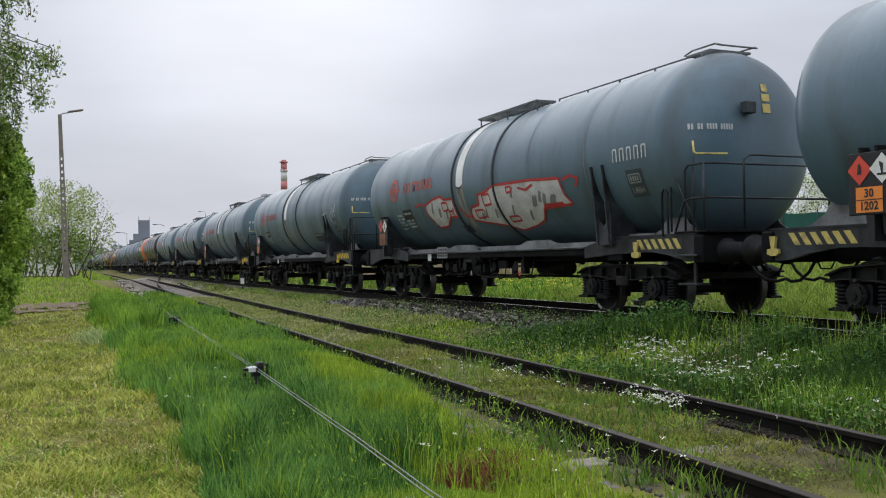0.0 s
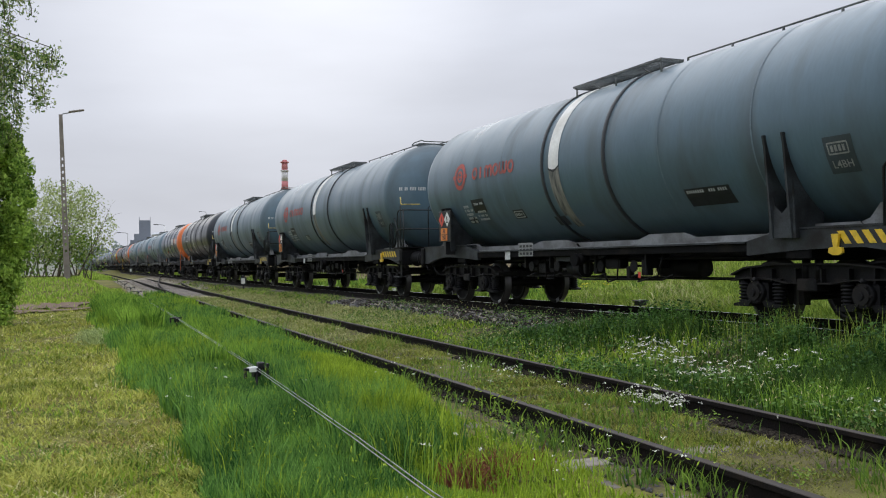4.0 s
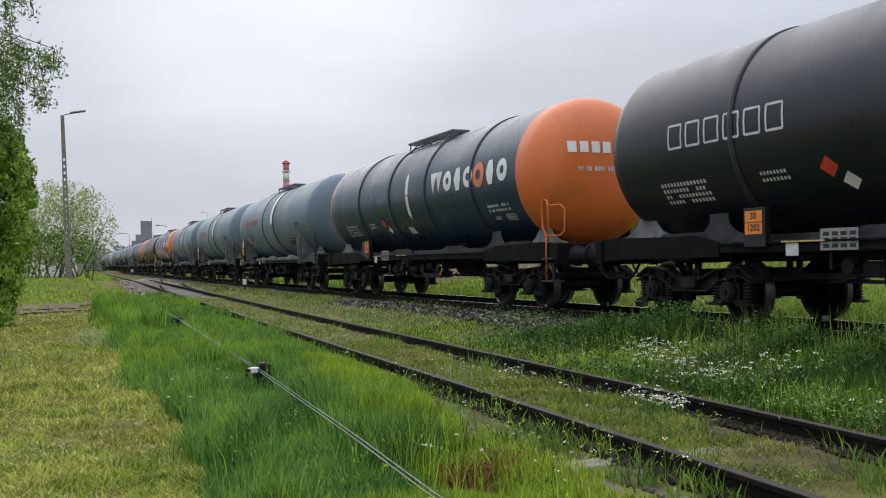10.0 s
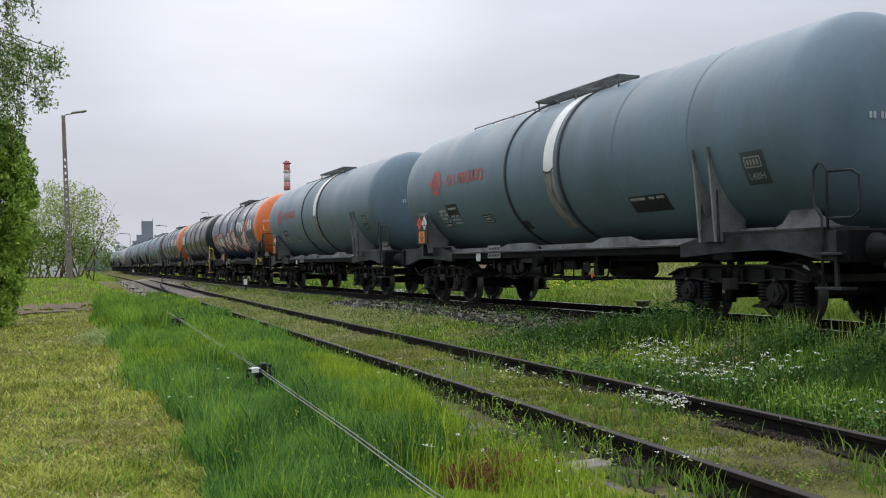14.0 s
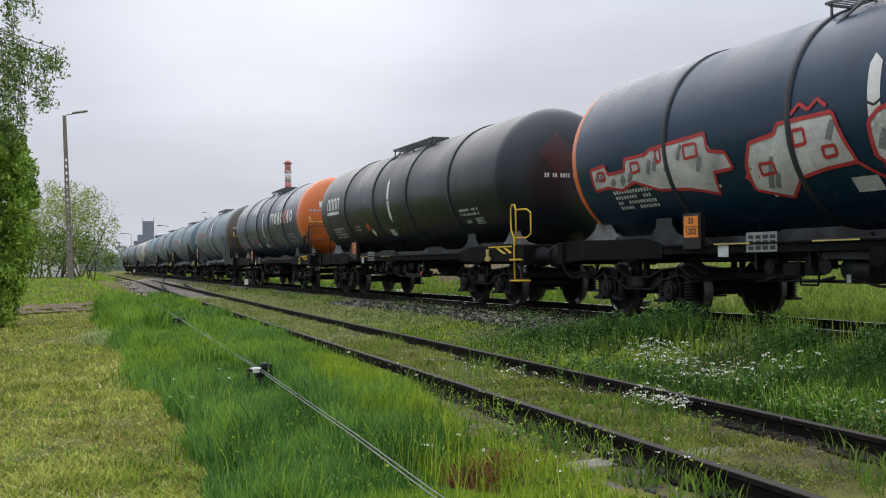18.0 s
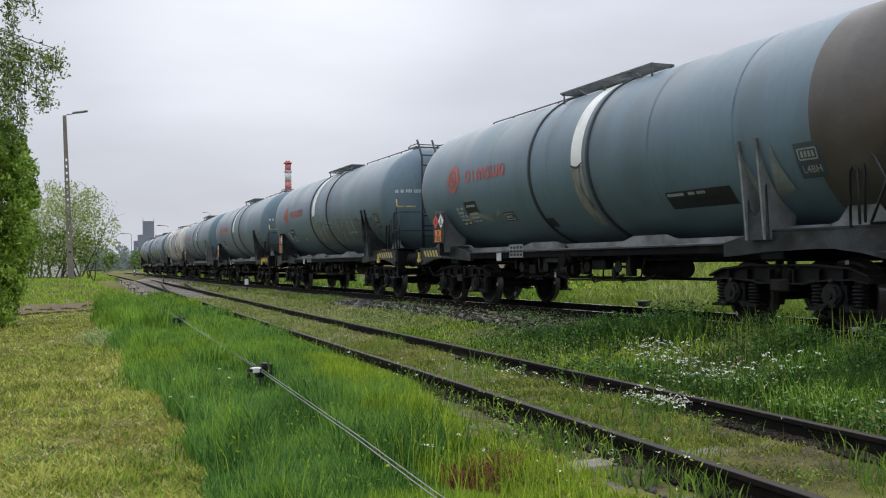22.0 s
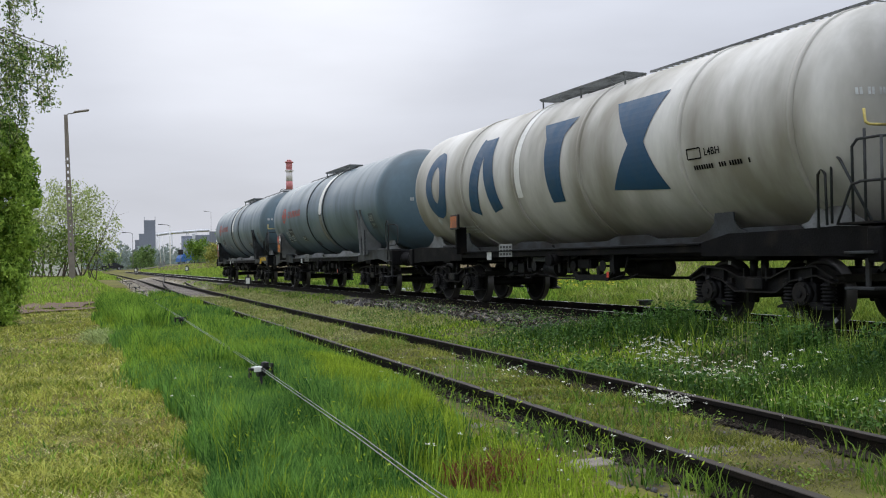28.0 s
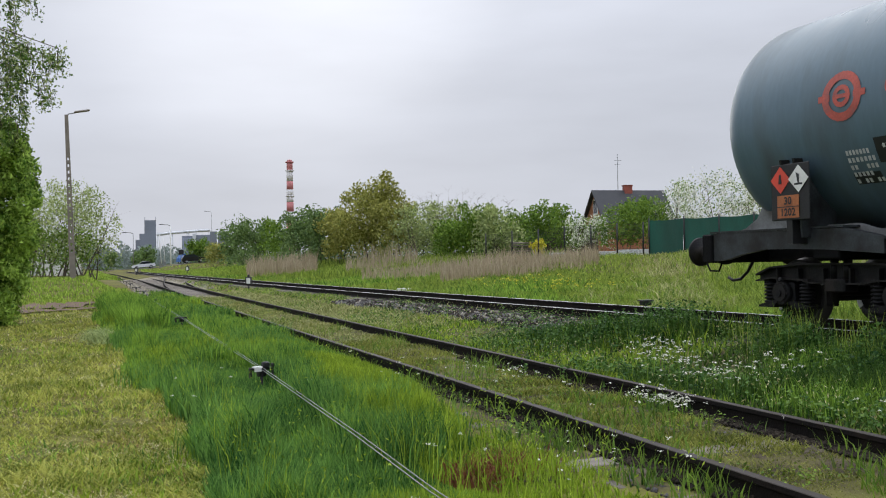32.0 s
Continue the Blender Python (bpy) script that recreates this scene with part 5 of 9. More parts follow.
def orange_wagon(j, label, rails, rail_m=None, rail_tag="", u0=1.6, u1=5.75):
    move = 0.13 if j == 13 else -0.2 if j == 7 else 0.0
    w, tb = other_wagon(j, "two_tone", label, (3.96, 1.35, -1.21, -3.9), rails, rail_m, rail_tag, shift=move)
    te = Matrix.Translation((-move, 0, 0)) @ tb
    white, (ru, rv, r0, r1) = big_shapes(u0, u1, -0.16, 0.36)
    sign = part("owner_sign", cached("bigr", lambda: on_tank(ringshape(ru, rv, r0, r1, 22), "owner_sign", M["orange"], 0.009)), w, tb, "orange ring among white shapes")
    for k, q in enumerate(white):
        part("sign_shape", cached(("bigw", k), lambda: on_tank(q, "sign_shape", M["white"], 0.008)), sign, None, "plain white shape")
    part("end_sign", cached("endw", lambda: end_shapes([(0.86 - 0.25 * i, 0.86 - 0.25 * i - 0.18, 0.30, 0.52) for i in range(7) if i != 4], "end_sign", M["white"])), w, te, "white shapes on the orange end")
    part("end_sign", cached("endo", lambda: end_shapes([(-0.14, -0.32, 0.30, 0.52)], "end_sign", M["navy"])), w, te)
    return w, tb


def between(top, low, step=0.09):
    """Columns of paint between an upper and a lower line of u, v."""
    out = []
    a, b = max(top[0][0], low[0][0]), min(top[-1][0], low[-1][0])
    tu, tv, lu, lv = [p[0] for p in top], [p[1] for p in top], [p[0] for p in low], [p[1] for p in low]
    n = max(1, int((b - a) / step))
    us = np.linspace(a, b, n + 1)
    for p, q in zip(us[:-1], us[1:]):
        t0, t1, l0, l1 = np.interp(p, tu, tv), np.interp(q, tu, tv), np.interp(p, lu, lv), np.interp(q, lu, lv)
        k = max(1, int(max(t0 - l0, t1 - l1) / 0.12))
        for i in range(k):
            f, g = i / k, (i + 1) / k
            out.append([(p, l0 + (t0 - l0) * f), (q, l1 + (t1 - l1) * f), (q, l1 + (t1 - l1) * g), (p, l0 + (t0 - l0) * g)])
    return out


def mural(w, tb, top, low, boxes, seed, tail=()):
    """A sprayed piece: pale fill, grey blotches, a thick red outline and small red boxes inside."""
    rnd = random.Random(seed)
    g = paint(w, tb, between(top, low), M["spray_pale"], "graffiti", 0.008, "pale sprayed graffiti with red outlines")
    blot = []
    for _ in range(int((top[-1][0] - top[0][0]) * 3.2)):
        u = rnd.uniform(top[0][0] + 0.1, top[-1][0] - 0.15)
        t, l = np.interp(u, [p[0] for p in top], [p[1] for p in top]), np.interp(u, [p[0] for p in low], [p[1] for p in low])
        v = rnd.uniform(l + 0.25 * (t - l), t - 0.12)
        d = min(0.13, (t - l) * 0.22)
        blot += stroke([(u - 0.05, v - d), (u + 0.01, v), (u + 0.07, v + d * 0.7)], rnd.uniform(0.06, 0.11))
    part("blotch", on_tank(blot, "blotch", M["spray_grey"], 0.011), g)["kind"] = "stuff"
    line = stroke(top, 0.055) + stroke(low, 0.05) + stroke([top[0], low[0]], 0.06) + stroke([top[-1], low[-1]], 0.06)
    for u, v, a, b in boxes:
        line += stroke([(u, v), (u + a, v + 0.02), (u + a, v + b), (u, v + b), (u, v)], 0.045)
    for q in tail:
        line += stroke(q, 0.05)
    part("outline", on_tank(line, "outline", M["spray_red"], 0.014), g)


def paint(w, tb, polys, m, name="graffiti", lift=0.012, label=""):
    return part(name, on_tank(polys, name, m, lift), w, tb, label)


M["spray_pale"] = mat("sprayed_pale_grey", (0.55, 0.54, 0.51), 0.6, 0, 0.2, 3, 20, 0.0, dirt=(0.2, 0.2, 0.19), dirt_amt=0.3)
M["spray_grey"] = mat("sprayed_grey_blotch", (0.20, 0.205, 0.20), 0.6, 0, 0.2, 3, 20, 0.0)
M["spray_red"] = mat("sprayed_red", (0.45, 0.035, 0.035), 0.6, 0, 0.2, 3, 20, 0.0)
M["spray_ghost"] = mat("buffed_paint_grey_green", (0.23, 0.25, 0.225), 0.6, 0, 0.2, 3, 20, 0.0, dirt=(0.09, 0.11, 0.11), dirt_amt=0.4)
M["spray_film"] = mat("thinned_paint_film", (0.135, 0.165, 0.165), 0.55, 0, 0.25, 2, 20, 0.0, dirt=(0.085, 0.12, 0.14), dirt_amt=0.6)
M["spray_slate"] = mat("sprayed_slate_outline", (0.05, 0.085, 0.11), 0.6, 0, 0.2, 3, 20, 0.0)
M["spray_taupe"] = mat("sprayed_taupe", (0.17, 0.155, 0.135), 0.6, 0, 0.3, 3, 20, 0.0)
M["spray_teal"] = mat("sprayed_pale_teal", (0.28, 0.42, 0.40), 0.6, 0, 0.2, 3, 20, 0.0)
BLUE = "blue-grey tank wagon with white band and red ring sign"
for j in range(21):
    B = j in (8, 9, 10, 14, 17, 19)
    if j == 6:
        w, tb = other_wagon(j, "dark", "anthracite tank wagon with white outlined shapes and dark rings", (3.8, 1.13, -1.61, -4.32), "blue")
        out = []
        for k in range(6):
            u = -5.2 + k * 0.42
            out += stroke([(u, -0.14), (u + 0.3, -0.14), (u + 0.3, 0.2), (u, 0.2), (u, -0.14)], 0.035)
        paint(w, tb, out, M["white_dull"], "owner_sign", 0.008, "row of white outlined shapes")
    elif j in (7, 11, 13):
        w, tb = orange_wagon(j, {7: "navy tank wagon with bright orange end and white shapes", 11: "navy tank wagon with orange end and red-white graffiti", 13: "navy tank wagon with orange end and scrawled tags"}[j],
                             "loop" if j == 7 else "blue", M["orange"] if j == 7 else None, "orange grab rail" if j == 7 else "")
        if j == 11:
            mural(w, tb, [(-6.1, -0.24), (-5.65, -0.20), (-5.6, -0.36), (-5.1, -0.34), (-5.05, -0.16), (-4.45, -0.14), (-4.35, -0.08), (-3.0, 0.0), (-2.95, -0.26), (-2.6, -0.32), (-2.52, -0.52)],
                  [(-6.1, -0.62), (-5.7, -0.58), (-5.3, -0.66), (-4.9, -0.55), (-4.3, -0.74), (-3.6, -0.78), (-2.98, -0.92), (-2.92, -0.58), (-2.52, -0.56)], [(-5.9, -0.45, 0.2, 0.14), (-4.9, -0.4, 0.22, 0.16), (-3.5, -0.32, 0.3, 0.2), (-4.2, -0.30, 0.12, 0.2)], 3)
            mural(w, tb, [(-2.25, -0.58), (-2.1, -0.26), (-1.62, -0.20), (-1.55, -0.08), (-0.62, -0.06), (-0.5, -0.4), (-0.4, -0.66)], [(-2.25, -0.92), (-1.65, -1.10), (-1.35, -0.82), (-0.9, -0.74), (-0.4, -0.70)],
                  [(-2.0, -0.72, 0.26, 0.16), (-1.3, -0.40, 0.2, 0.2), (-0.85, -0.6, 0.2, 0.14)], 4, [[(-1.3, 0.0), (-1.15, 0.12), (-1.0, 0.02), (-0.85, 0.13), (-0.7, 0.02)], [(-0.4, -0.70), (-0.05, -0.98), (0.0, -0.72)]])
            mural(w, tb, [(-0.1, -0.26), (0.05, -0.14), (0.5, -0.04), (1.15, -0.10), (1.22, -0.38), (1.72, -0.44), (1.9, -0.8), (2.05, -1.15)], [(-0.1, -0.66), (0.2, -0.95), (0.6, -0.80), (1.0, -0.86), (1.5, -0.98), (2.05, -1.2)],
                  [(0.2, -0.24, 0.26, 0.12), (0.8, -0.36, 0.22, 0.16), (1.2, -0.72, 0.3, 0.18)], 5, [[(0.0, -0.75), (0.35, -1.08), (0.75, -1.25)]])
            mural(w, tb, [(2.12, -0.72), (2.6, -0.68), (2.74, -0.52), (2.78, -0.34), (3.3, -0.28), (3.42, -0.14), (4.2, -0.10), (4.28, -0.5), (4.36, -0.75)], [(2.12, -0.95), (2.45, -1.42), (2.6, -1.12), (3.2, -1.15), (3.4, -1.0), (4.0, -1.0), (4.36, -0.84)],
                  [(2.4, -0.92, 0.4, 0.16), (2.95, -0.58, 0.22, 0.2), (3.3, -0.9, 0.24, 0.2), (3.95, -0.7, 0.2, 0.22)], 6, [[(3.2, -0.2), (3.35, -0.02), (3.55, -0.12), (3.75, 0.03), (3.95, -0.08)], [(2.0, -0.85), (2.35, -1.45), (2.0, -1.22), (1.6, -1.05)]])
        if j == 13:
            paint(w, tb, stroke([(-5.6, -0.5), (-5.3, -0.35), (-5.1, -0.6), (-4.9, -0.3), (-4.75, -0.55), (-4.9, -0.7), (-5.2, -0.62), (-4.6, -0.45)], 0.03) + stroke([(-4.2, -0.6), (-3.6, -0.45), (-3.0, -0.58), (-2.6, -0.45), (-2.2, -0.6), (-1.7, -0.48)], 0.035), M["spray_teal"], "graffiti", 0.01, "thin teal scrawl")
            tag = [[(0.15, -1.15), (0.2, -0.8), (0.7, -0.68), (0.45, -0.55)], [(0.85, -0.6), (1.2, -0.58), (0.9, -0.95), (1.3, -0.98)], [(1.5, -0.6), (1.75, -0.75), (1.6, -1.0), (1.38, -0.85), (1.5, -0.6)], [(1.9, -1.05), (1.95, -0.6), (2.2, -0.62), (2.2, -0.78), (1.98, -0.82), (2.4, -1.05)], [(2.5, -1.02), (2.55, -0.58)], [(3.3, -0.55), (2.58, -0.8), (3.1, -1.0), (4.1, -0.85)]]
            paint(w, tb, sum((stroke(q, 0.05) for q in tag), []), M["spray_taupe"], "graffiti", 0.01, "taupe scrawled tag")
    elif j == 12:
        w, tb = other_wagon(j, "navy", "glossy black-blue tank wagon with orange steps and grab rails", (3.99, 1.28, -1.38, -4.13), "loop", M["yellow"], "orange-yellow grab rail", M["yellow"])
        out = strip(-5.9, -0.2, -4.6, -0.1, 1)
        for k in range(4):
            u = -5.85 + k * 0.34
            out += stroke([(u, -0.05), (u, 0.3), (u + 0.2, 0.3), (u + 0.2, 0.05), (u + 0.24, -0.05)], 0.085)
        paint(w, tb, out, M["white"], "owner_sign", 0.008, "row of bold white shapes")
        part("end_patch", end_shapes([(0.75 - 0.08 * abs(k) ** 1.1, -0.1 + 0.08 * abs(k) ** 1.1, 0.40 + 0.1 * k, 0.50 + 0.1 * k) for k in range(-4, 5)], "end_patch", mat("maroon_paint", (0.035, 0.012, 0.014), 0.3, 0, 0.1, 1, 10, 0), 0.006), w, tb, "dark maroon patch")
    elif j == 18:
        w, tb = other_wagon(j, "white", "soiled white tank wagon with four huge blue shapes", (3.85, 1.3, -1.18, -4.04, -6.3), "blue")
        ring = ring_slices(-5.35, 0.05, 0.24, 0.42, 0.60, 0.84)
        paint(w, tb, ring, M["blue_logo"], "owner_sign", 0.008, "huge dark blue ring shape")
        paint(w, tb, stroke([(-3.40, -0.76), (-2.86, 0.86)], 0.44) + stroke([(-2.60, 0.86), (-2.30, -0.76)], 0.46) + hull([(-2.98, 0.60), (-2.50, 0.60), (-2.46, 0.88), (-2.98, 0.88)], 3), M["blue_logo"], "owner_sign", 0.009, "huge dark blue peaked shape")
        paint(w, tb, strip(-1.34, -0.55, -1.04, 3.0, 30), M["white"], "level_mark", 0.006, "clean white level band")
        paint(w, tb, hull([(0.02, -0.74), (0.46, -0.74), (0.62, 0.50), (0.92, 0.84), (-0.32, 0.84), (-0.05, 0.50)], 14), M["blue_logo"], "owner_sign", 0.008, "huge dark blue wedge shape")
        paint(w, tb, hull([(2.13, 0.87), (3.57, 0.87), (3.15, 0.06), (2.72, 0.06)], 8) + hull([(2.72, 0.06), (3.15, 0.06), (3.6, -0.76), (2.05, -0.74)], 8), M["blue_logo"], "owner_sign", 0.008, "huge dark blue hourglass shape")
        paint(w, tb, text_polys("L4BH", 0.15, 4.75, -0.28, 0.002) + bars(4.3, -0.52, 1.2, 0.07, 22) + stroke([(4.2, -0.35), (4.5, -0.35), (4.5, -0.2), (4.2, -0.2), (4.2, -0.35)], 0.02), M["frame"], "writing", 0.008)
        paint(w, tb, sum((bars(-4.5, -1.12 - 0.09 * k, 0.8, 0.055, 11, seed=k) for k in range(3)), []), M["white_dull"], "writing", 0.010)
        paint(w, tb, diamond(-5.6, -0.86, 0.12), M["white_dull"], "danger_diamond", 0.010, "faded white danger diamond")
        M["cabinet"] = mat("end_cabinet_blue_grey", (0.050, 0.080, 0.115), 0.45, 0, 0.12, 2, 20, 0.02)
        cab = part("end_cabinet", mesh_of(box_bm(-7.60, -7.46, 0.18, 0.80, 2.78, 3.38), "end_cabinet", M["cabinet"]), w, None, "blue-grey closing panel with yellow warning triangles")
        part("upper_panel", mesh_of(box_bm(-7.59, -7.46, 0.18, 0.80, 3.40, 4.02), "upper_panel", M["cabinet"]), cab)
        part("post", mesh_of(box_bm(-7.58, -7.48, 0.40, 0.62, 1.4, 2.78), "post", M["black"]), cab)
        for zc in (3.70, 3.24):
            part("warning_triangle", soup("warning_triangle", [(-7.606, 0.60, zc - 0.09), (-7.606, 0.38, zc - 0.09), (-7.606, 0.49, zc + 0.11)], [(0, 1, 2)], M["yellow"]), cab)
        part("warning_disc", soup("warning_disc", [(-7.606, 0.49 + 0.10 * math.cos(0.393 * i), 3.00 + 0.10 * math.sin(0.393 * i)) for i in range(16)], [tuple(range(16))], M["plate_orange"]), cab)
        part("hazard_plate", flat([[(-4.36, 1.74), (-4.02, 1.74), (-4.02, 2.00), (-4.36, 2.00)]], "hazard_plate", M["plate_rust"], 1.52), w, None, "rusty orange hazard plate")
        part("carrier_arm", mesh_of(box_bm(4.15, 4.23, 1.2, 1.46, 1.12, 1.75), "carrier_arm", M["frame"]), w)
        part("plate_carrier", mesh_of(box_bm(3.98, 4.40, 1.45, 1.512, 1.70, 2.04), "plate_carrier", M["black"]), w)
    else:
        lab = {0: "blue-grey tank wagon with rust-stained end and orange plate", 1: "blue-grey tank wagon with pale and red graffiti", 2: "blue-grey tank wagon with white scrawl and black panels",
               14: "faded blue-grey tank wagon with a browned end", 15: "blue-grey tank wagon with buffed graffiti and end ladder", 20: "blue-grey tank wagon, last of the train"}.get(j, BLUE)
        w, tb = blue_wagon(j, lab, "B" if B else "A", "browned" if j == 14 else ("faded" if j in (8, 9, 10, 15, 16, 17) else "blue"), "loop" if B and j != 14 else "blue",
                           {1: "faded", 5: "faded", 15: "faded", 3: "yellow"}.get(j, None if B else "yellow"), worn=j in (1, 20), far_stripe=j in (0, 8, 14))
        if j == 1:
            mural(w, tb, [(-2.75, -0.42), (-2.2, -0.30), (-1.75, -0.26), (-1.6, -0.34), (-1.1, -0.36)], [(-2.75, -0.62), (-2.4, -1.05), (-1.9, -1.02), (-1.5, -0.78), (-1.1, -0.8)], [(-1.75, -0.62, 0.3, 0.2), (-1.45, -0.8, 0.22, 0.16)], 8, [[(-3.4, -0.42), (-3.0, -0.36), (-2.75, -0.44)]])
            mural(w, tb, [(-0.35, -0.76), (-0.2, -0.62), (0.2, -0.58), (0.25, -0.36), (0.7, -0.32), (1.0, -0.22), (2.6, -0.24), (3.7, -0.30), (3.75, -0.6), (3.9, -0.78)], [(-0.35, -0.92), (0.0, -1.0), (0.9, -1.15), (1.5, -1.33), (2.2, -1.22), (2.6, -1.1), (2.85, -0.84), (3.9, -0.82)],
                  [(-0.1, -0.9, 0.4, 0.2), (0.45, -0.62, 0.34, 0.24), (1.3, -1.08, 0.4, 0.14), (1.6, -0.42, 0.2, 0.12), (2.9, -0.82, 0.7, 0.05)], 9, [[(-0.9, -0.55), (-0.6, -0.8), (-0.35, -0.86)], [(3.8, -0.34), (4.1, -0.28), (4.35, -0.36), (4.2, -0.5)], [(2.1, -0.35), (2.4, -0.42), (2.7, -0.33)]])
            paint(w, tb, sum((stroke([(5.5 + 0.2 * k, -0.2), (5.5 + 0.2 * k, 0.0), (5.6 + 0.2 * k, 0.0), (5.6 + 0.2 * k, -0.2)], 0.03) for k in range(5)), []), M["white_dull"], "scrawl", 0.01, "white scrawled marks")
        if j == 2:
            paint(w, tb, stroke([(4.75, -0.2), (5.15, -0.12)], 0.04) + stroke([(4.95, -0.16), (4.98, -0.5)], 0.04) + stroke([(5.35, -0.1), (5.2, -0.3), (5.35, -0.48)], 0.04) + stroke([(5.75, -0.1), (5.55, -0.3), (5.75, -0.5)], 0.04) + stroke([(5.9, 0.0), (5.92, -0.3)], 0.04) + stroke([(6.1, 0.02), (6.12, -0.28)], 0.04) + stroke([(5.9, -0.15), (6.1, -0.13)], 0.04) + stroke([(6.25, 0.1), (6.26, -0.15)], 0.04), M["white_dull"], "scrawl", 0.01, "white scrawled marks")
        if j == 15:
            top, low = [(-0.55, -0.34), (0.9, -0.40), (2.2, -0.34), (4.0, -0.42), (5.9, -0.5)], [(-0.55, -1.32), (1.5, -1.28), (3.2, -1.26), (5.9, -1.1)]
            g = paint(w, tb, between(top, low), M["spray_film"], "graffiti", 0.006, "buffed grey-green graffiti")
            zig, rim = [], []
            for k, u in enumerate((-0.35, 0.75, 1.85, 2.95, 4.05, 5.0)):
                pts = [[(u, -1.2), (u + 0.08, -0.5), (u + 0.62, -1.15), (u + 0.72, -0.45)], [(u, -0.48), (u + 0.7, -0.52), (u + 0.1, -1.1), (u + 0.8, -1.16)], [(u, -0.45), (u + 0.35, -0.85), (u + 0.75, -0.45), (u + 0.3, -1.2)]][k % 3]
                zig += stroke(pts, 0.2)
                rim += stroke([(p - 0.12, q + 0.03) for p, q in pts], 0.03) + stroke([(p + 0.12, q - 0.03) for p, q in pts], 0.03)
            part("fill", on_tank(zig, "fill", M["spray_ghost"], 0.009), g)["kind"] = "stuff"
            part("outline", on_tank(rim, "outline", M["spray_slate"], 0.012), g)
            for y in (0.1, 0.55):
                part("ladder_rail", tube([(-7.55, y, 1.4), (-7.55, y, 3.9), (-7.2, y, 4.4)], 0.03, M["frame_grey"], "ladder_rail"), w)
            for k in range(9):
                part("rung", tube([(-7.55, 0.1, 1.7 + 0.28 * k), (-7.55, 0.55, 1.7 + 0.28 * k)], 0.02, M["frame_grey"], "rung"), w)
        if j == 14:
            paint(w, tb, hull([(4.6, -1.1), (4.8, -0.2), (5.0, -0.9), (5.05, -1.15)], 8) + hull([(5.2, -1.1), (5.4, -0.3), (5.6, -1.0)], 6) + stroke([(-4.5, -0.9), (-3.9, -0.75), (-3.3, -0.95), (-2.8, -0.75)], 0.12), M["spray_ghost"], "graffiti", 0.011, "buffed grey graffiti")
    fine_print(w)

# ---------------------------------------------------------------- greenery helpers
RNG = np.random.default_rng(7)


def quads_mesh(name, c, a, b, m):
    """Many small four-sided leaves: centres c, half-axes a and b."""
    n = len(c)
    v = np.empty((n, 4, 3))
    v[:, 0], v[:, 1], v[:, 2], v[:, 3] = c - a, c + b * 0.8, c + a, c - b * 0.8
    me = bpy.data.meshes.new(name)
    me.vertices.add(4 * n)
    me.vertices.foreach_set("co", v.reshape(-1))
    me.loops.add(4 * n)
    me.loops.foreach_set("vertex_index", np.arange(4 * n, dtype=np.int32))
    me.polygons.add(n)
    me.polygons.foreach_set("loop_start", np.arange(0, 4 * n, 4, dtype=np.int32))
    me.update()
    me.validate()
    me.materials.append(m)
    return me


def unit(v):
    return v / np.maximum(1e-9, np.linalg.norm(v, axis=1))[:, None]


def leaves(name, centres, radii, count, size, m, flat_bias=0.4, droop=0.0):
    """Leaves scattered through clumps; denser towards each clump's skin."""
    n = len(centres)
    pick = RNG.integers(0, n, count)
    d = unit(RNG.normal(size=(count, 3)))
    r = RNG.random(count) ** 0.45
    c = centres[pick] + d * (radii[pick] * r)[:, None]
    c[:, 2] -= droop * RNG.random(count)
    a = unit(RNG.normal(size=(count, 3)) + np.array([0, 0, -flat_bias]))
    b = unit(np.cross(a, RNG.normal(size=(count, 3))))
    s = size * (0.6 + 0.8 * RNG.random(count))[:, None]
    return quads_mesh(name, c, a * s, b * s * 0.6, m)


def trunk_mesh(height, r0, limbs, spread, m, seed=0, stems=1):
    """A tapered trunk that bends a little, with limbs."""
    rnd = random.Random(seed)
    bm = bmesh.new()
    tips = []
    for s in range(stems):
        p = Vector((rnd.uniform(-0.3, 0.3) * (stems > 1), rnd.uniform(-0.3, 0.3) * (stems > 1), -0.1))
        d = Vector((rnd.uniform(-0.12, 0.12) * stems, rnd.uniform(-0.12, 0.12) * stems, 1))
        r = r0 / math.sqrt(stems)
        n = 6
        pts = [(p.copy(), r)]
        for i in range(n):
            d += Vector((rnd.uniform(-0.12, 0.12), rnd.uniform(-0.12, 0.12), 0.1))
            p = p + d.normalized() * height / n
            r *= 0.78
            pts.append((p.copy(), r))
        for (a, ra), (b, rb) in zip(pts[:-1], pts[1:]):
            rod(bm, a, b, ra, 7, 0, rb)
        for k in range(limbs):
            i = rnd.randint(2, n)
            a, ra = pts[i]
            g = rnd.uniform(0, 2 * math.pi)
            e = a + Vector((math.cos(g), math.sin(g), rnd.uniform(0.3, 0.9))) * spread * rnd.uniform(0.5, 1.0)
            mid = (a + e) / 2 + Vector((0, 0, 0.08 * spread))
            rod(bm, a, mid, ra * 0.6, 5, 0, ra * 0.4)
            rod(bm, mid, e, ra * 0.4, 5, 0, ra * 0.12)
            tips.append(e)
            tips.append(mid)
    return mesh_of(bm, "trunk", m), tips


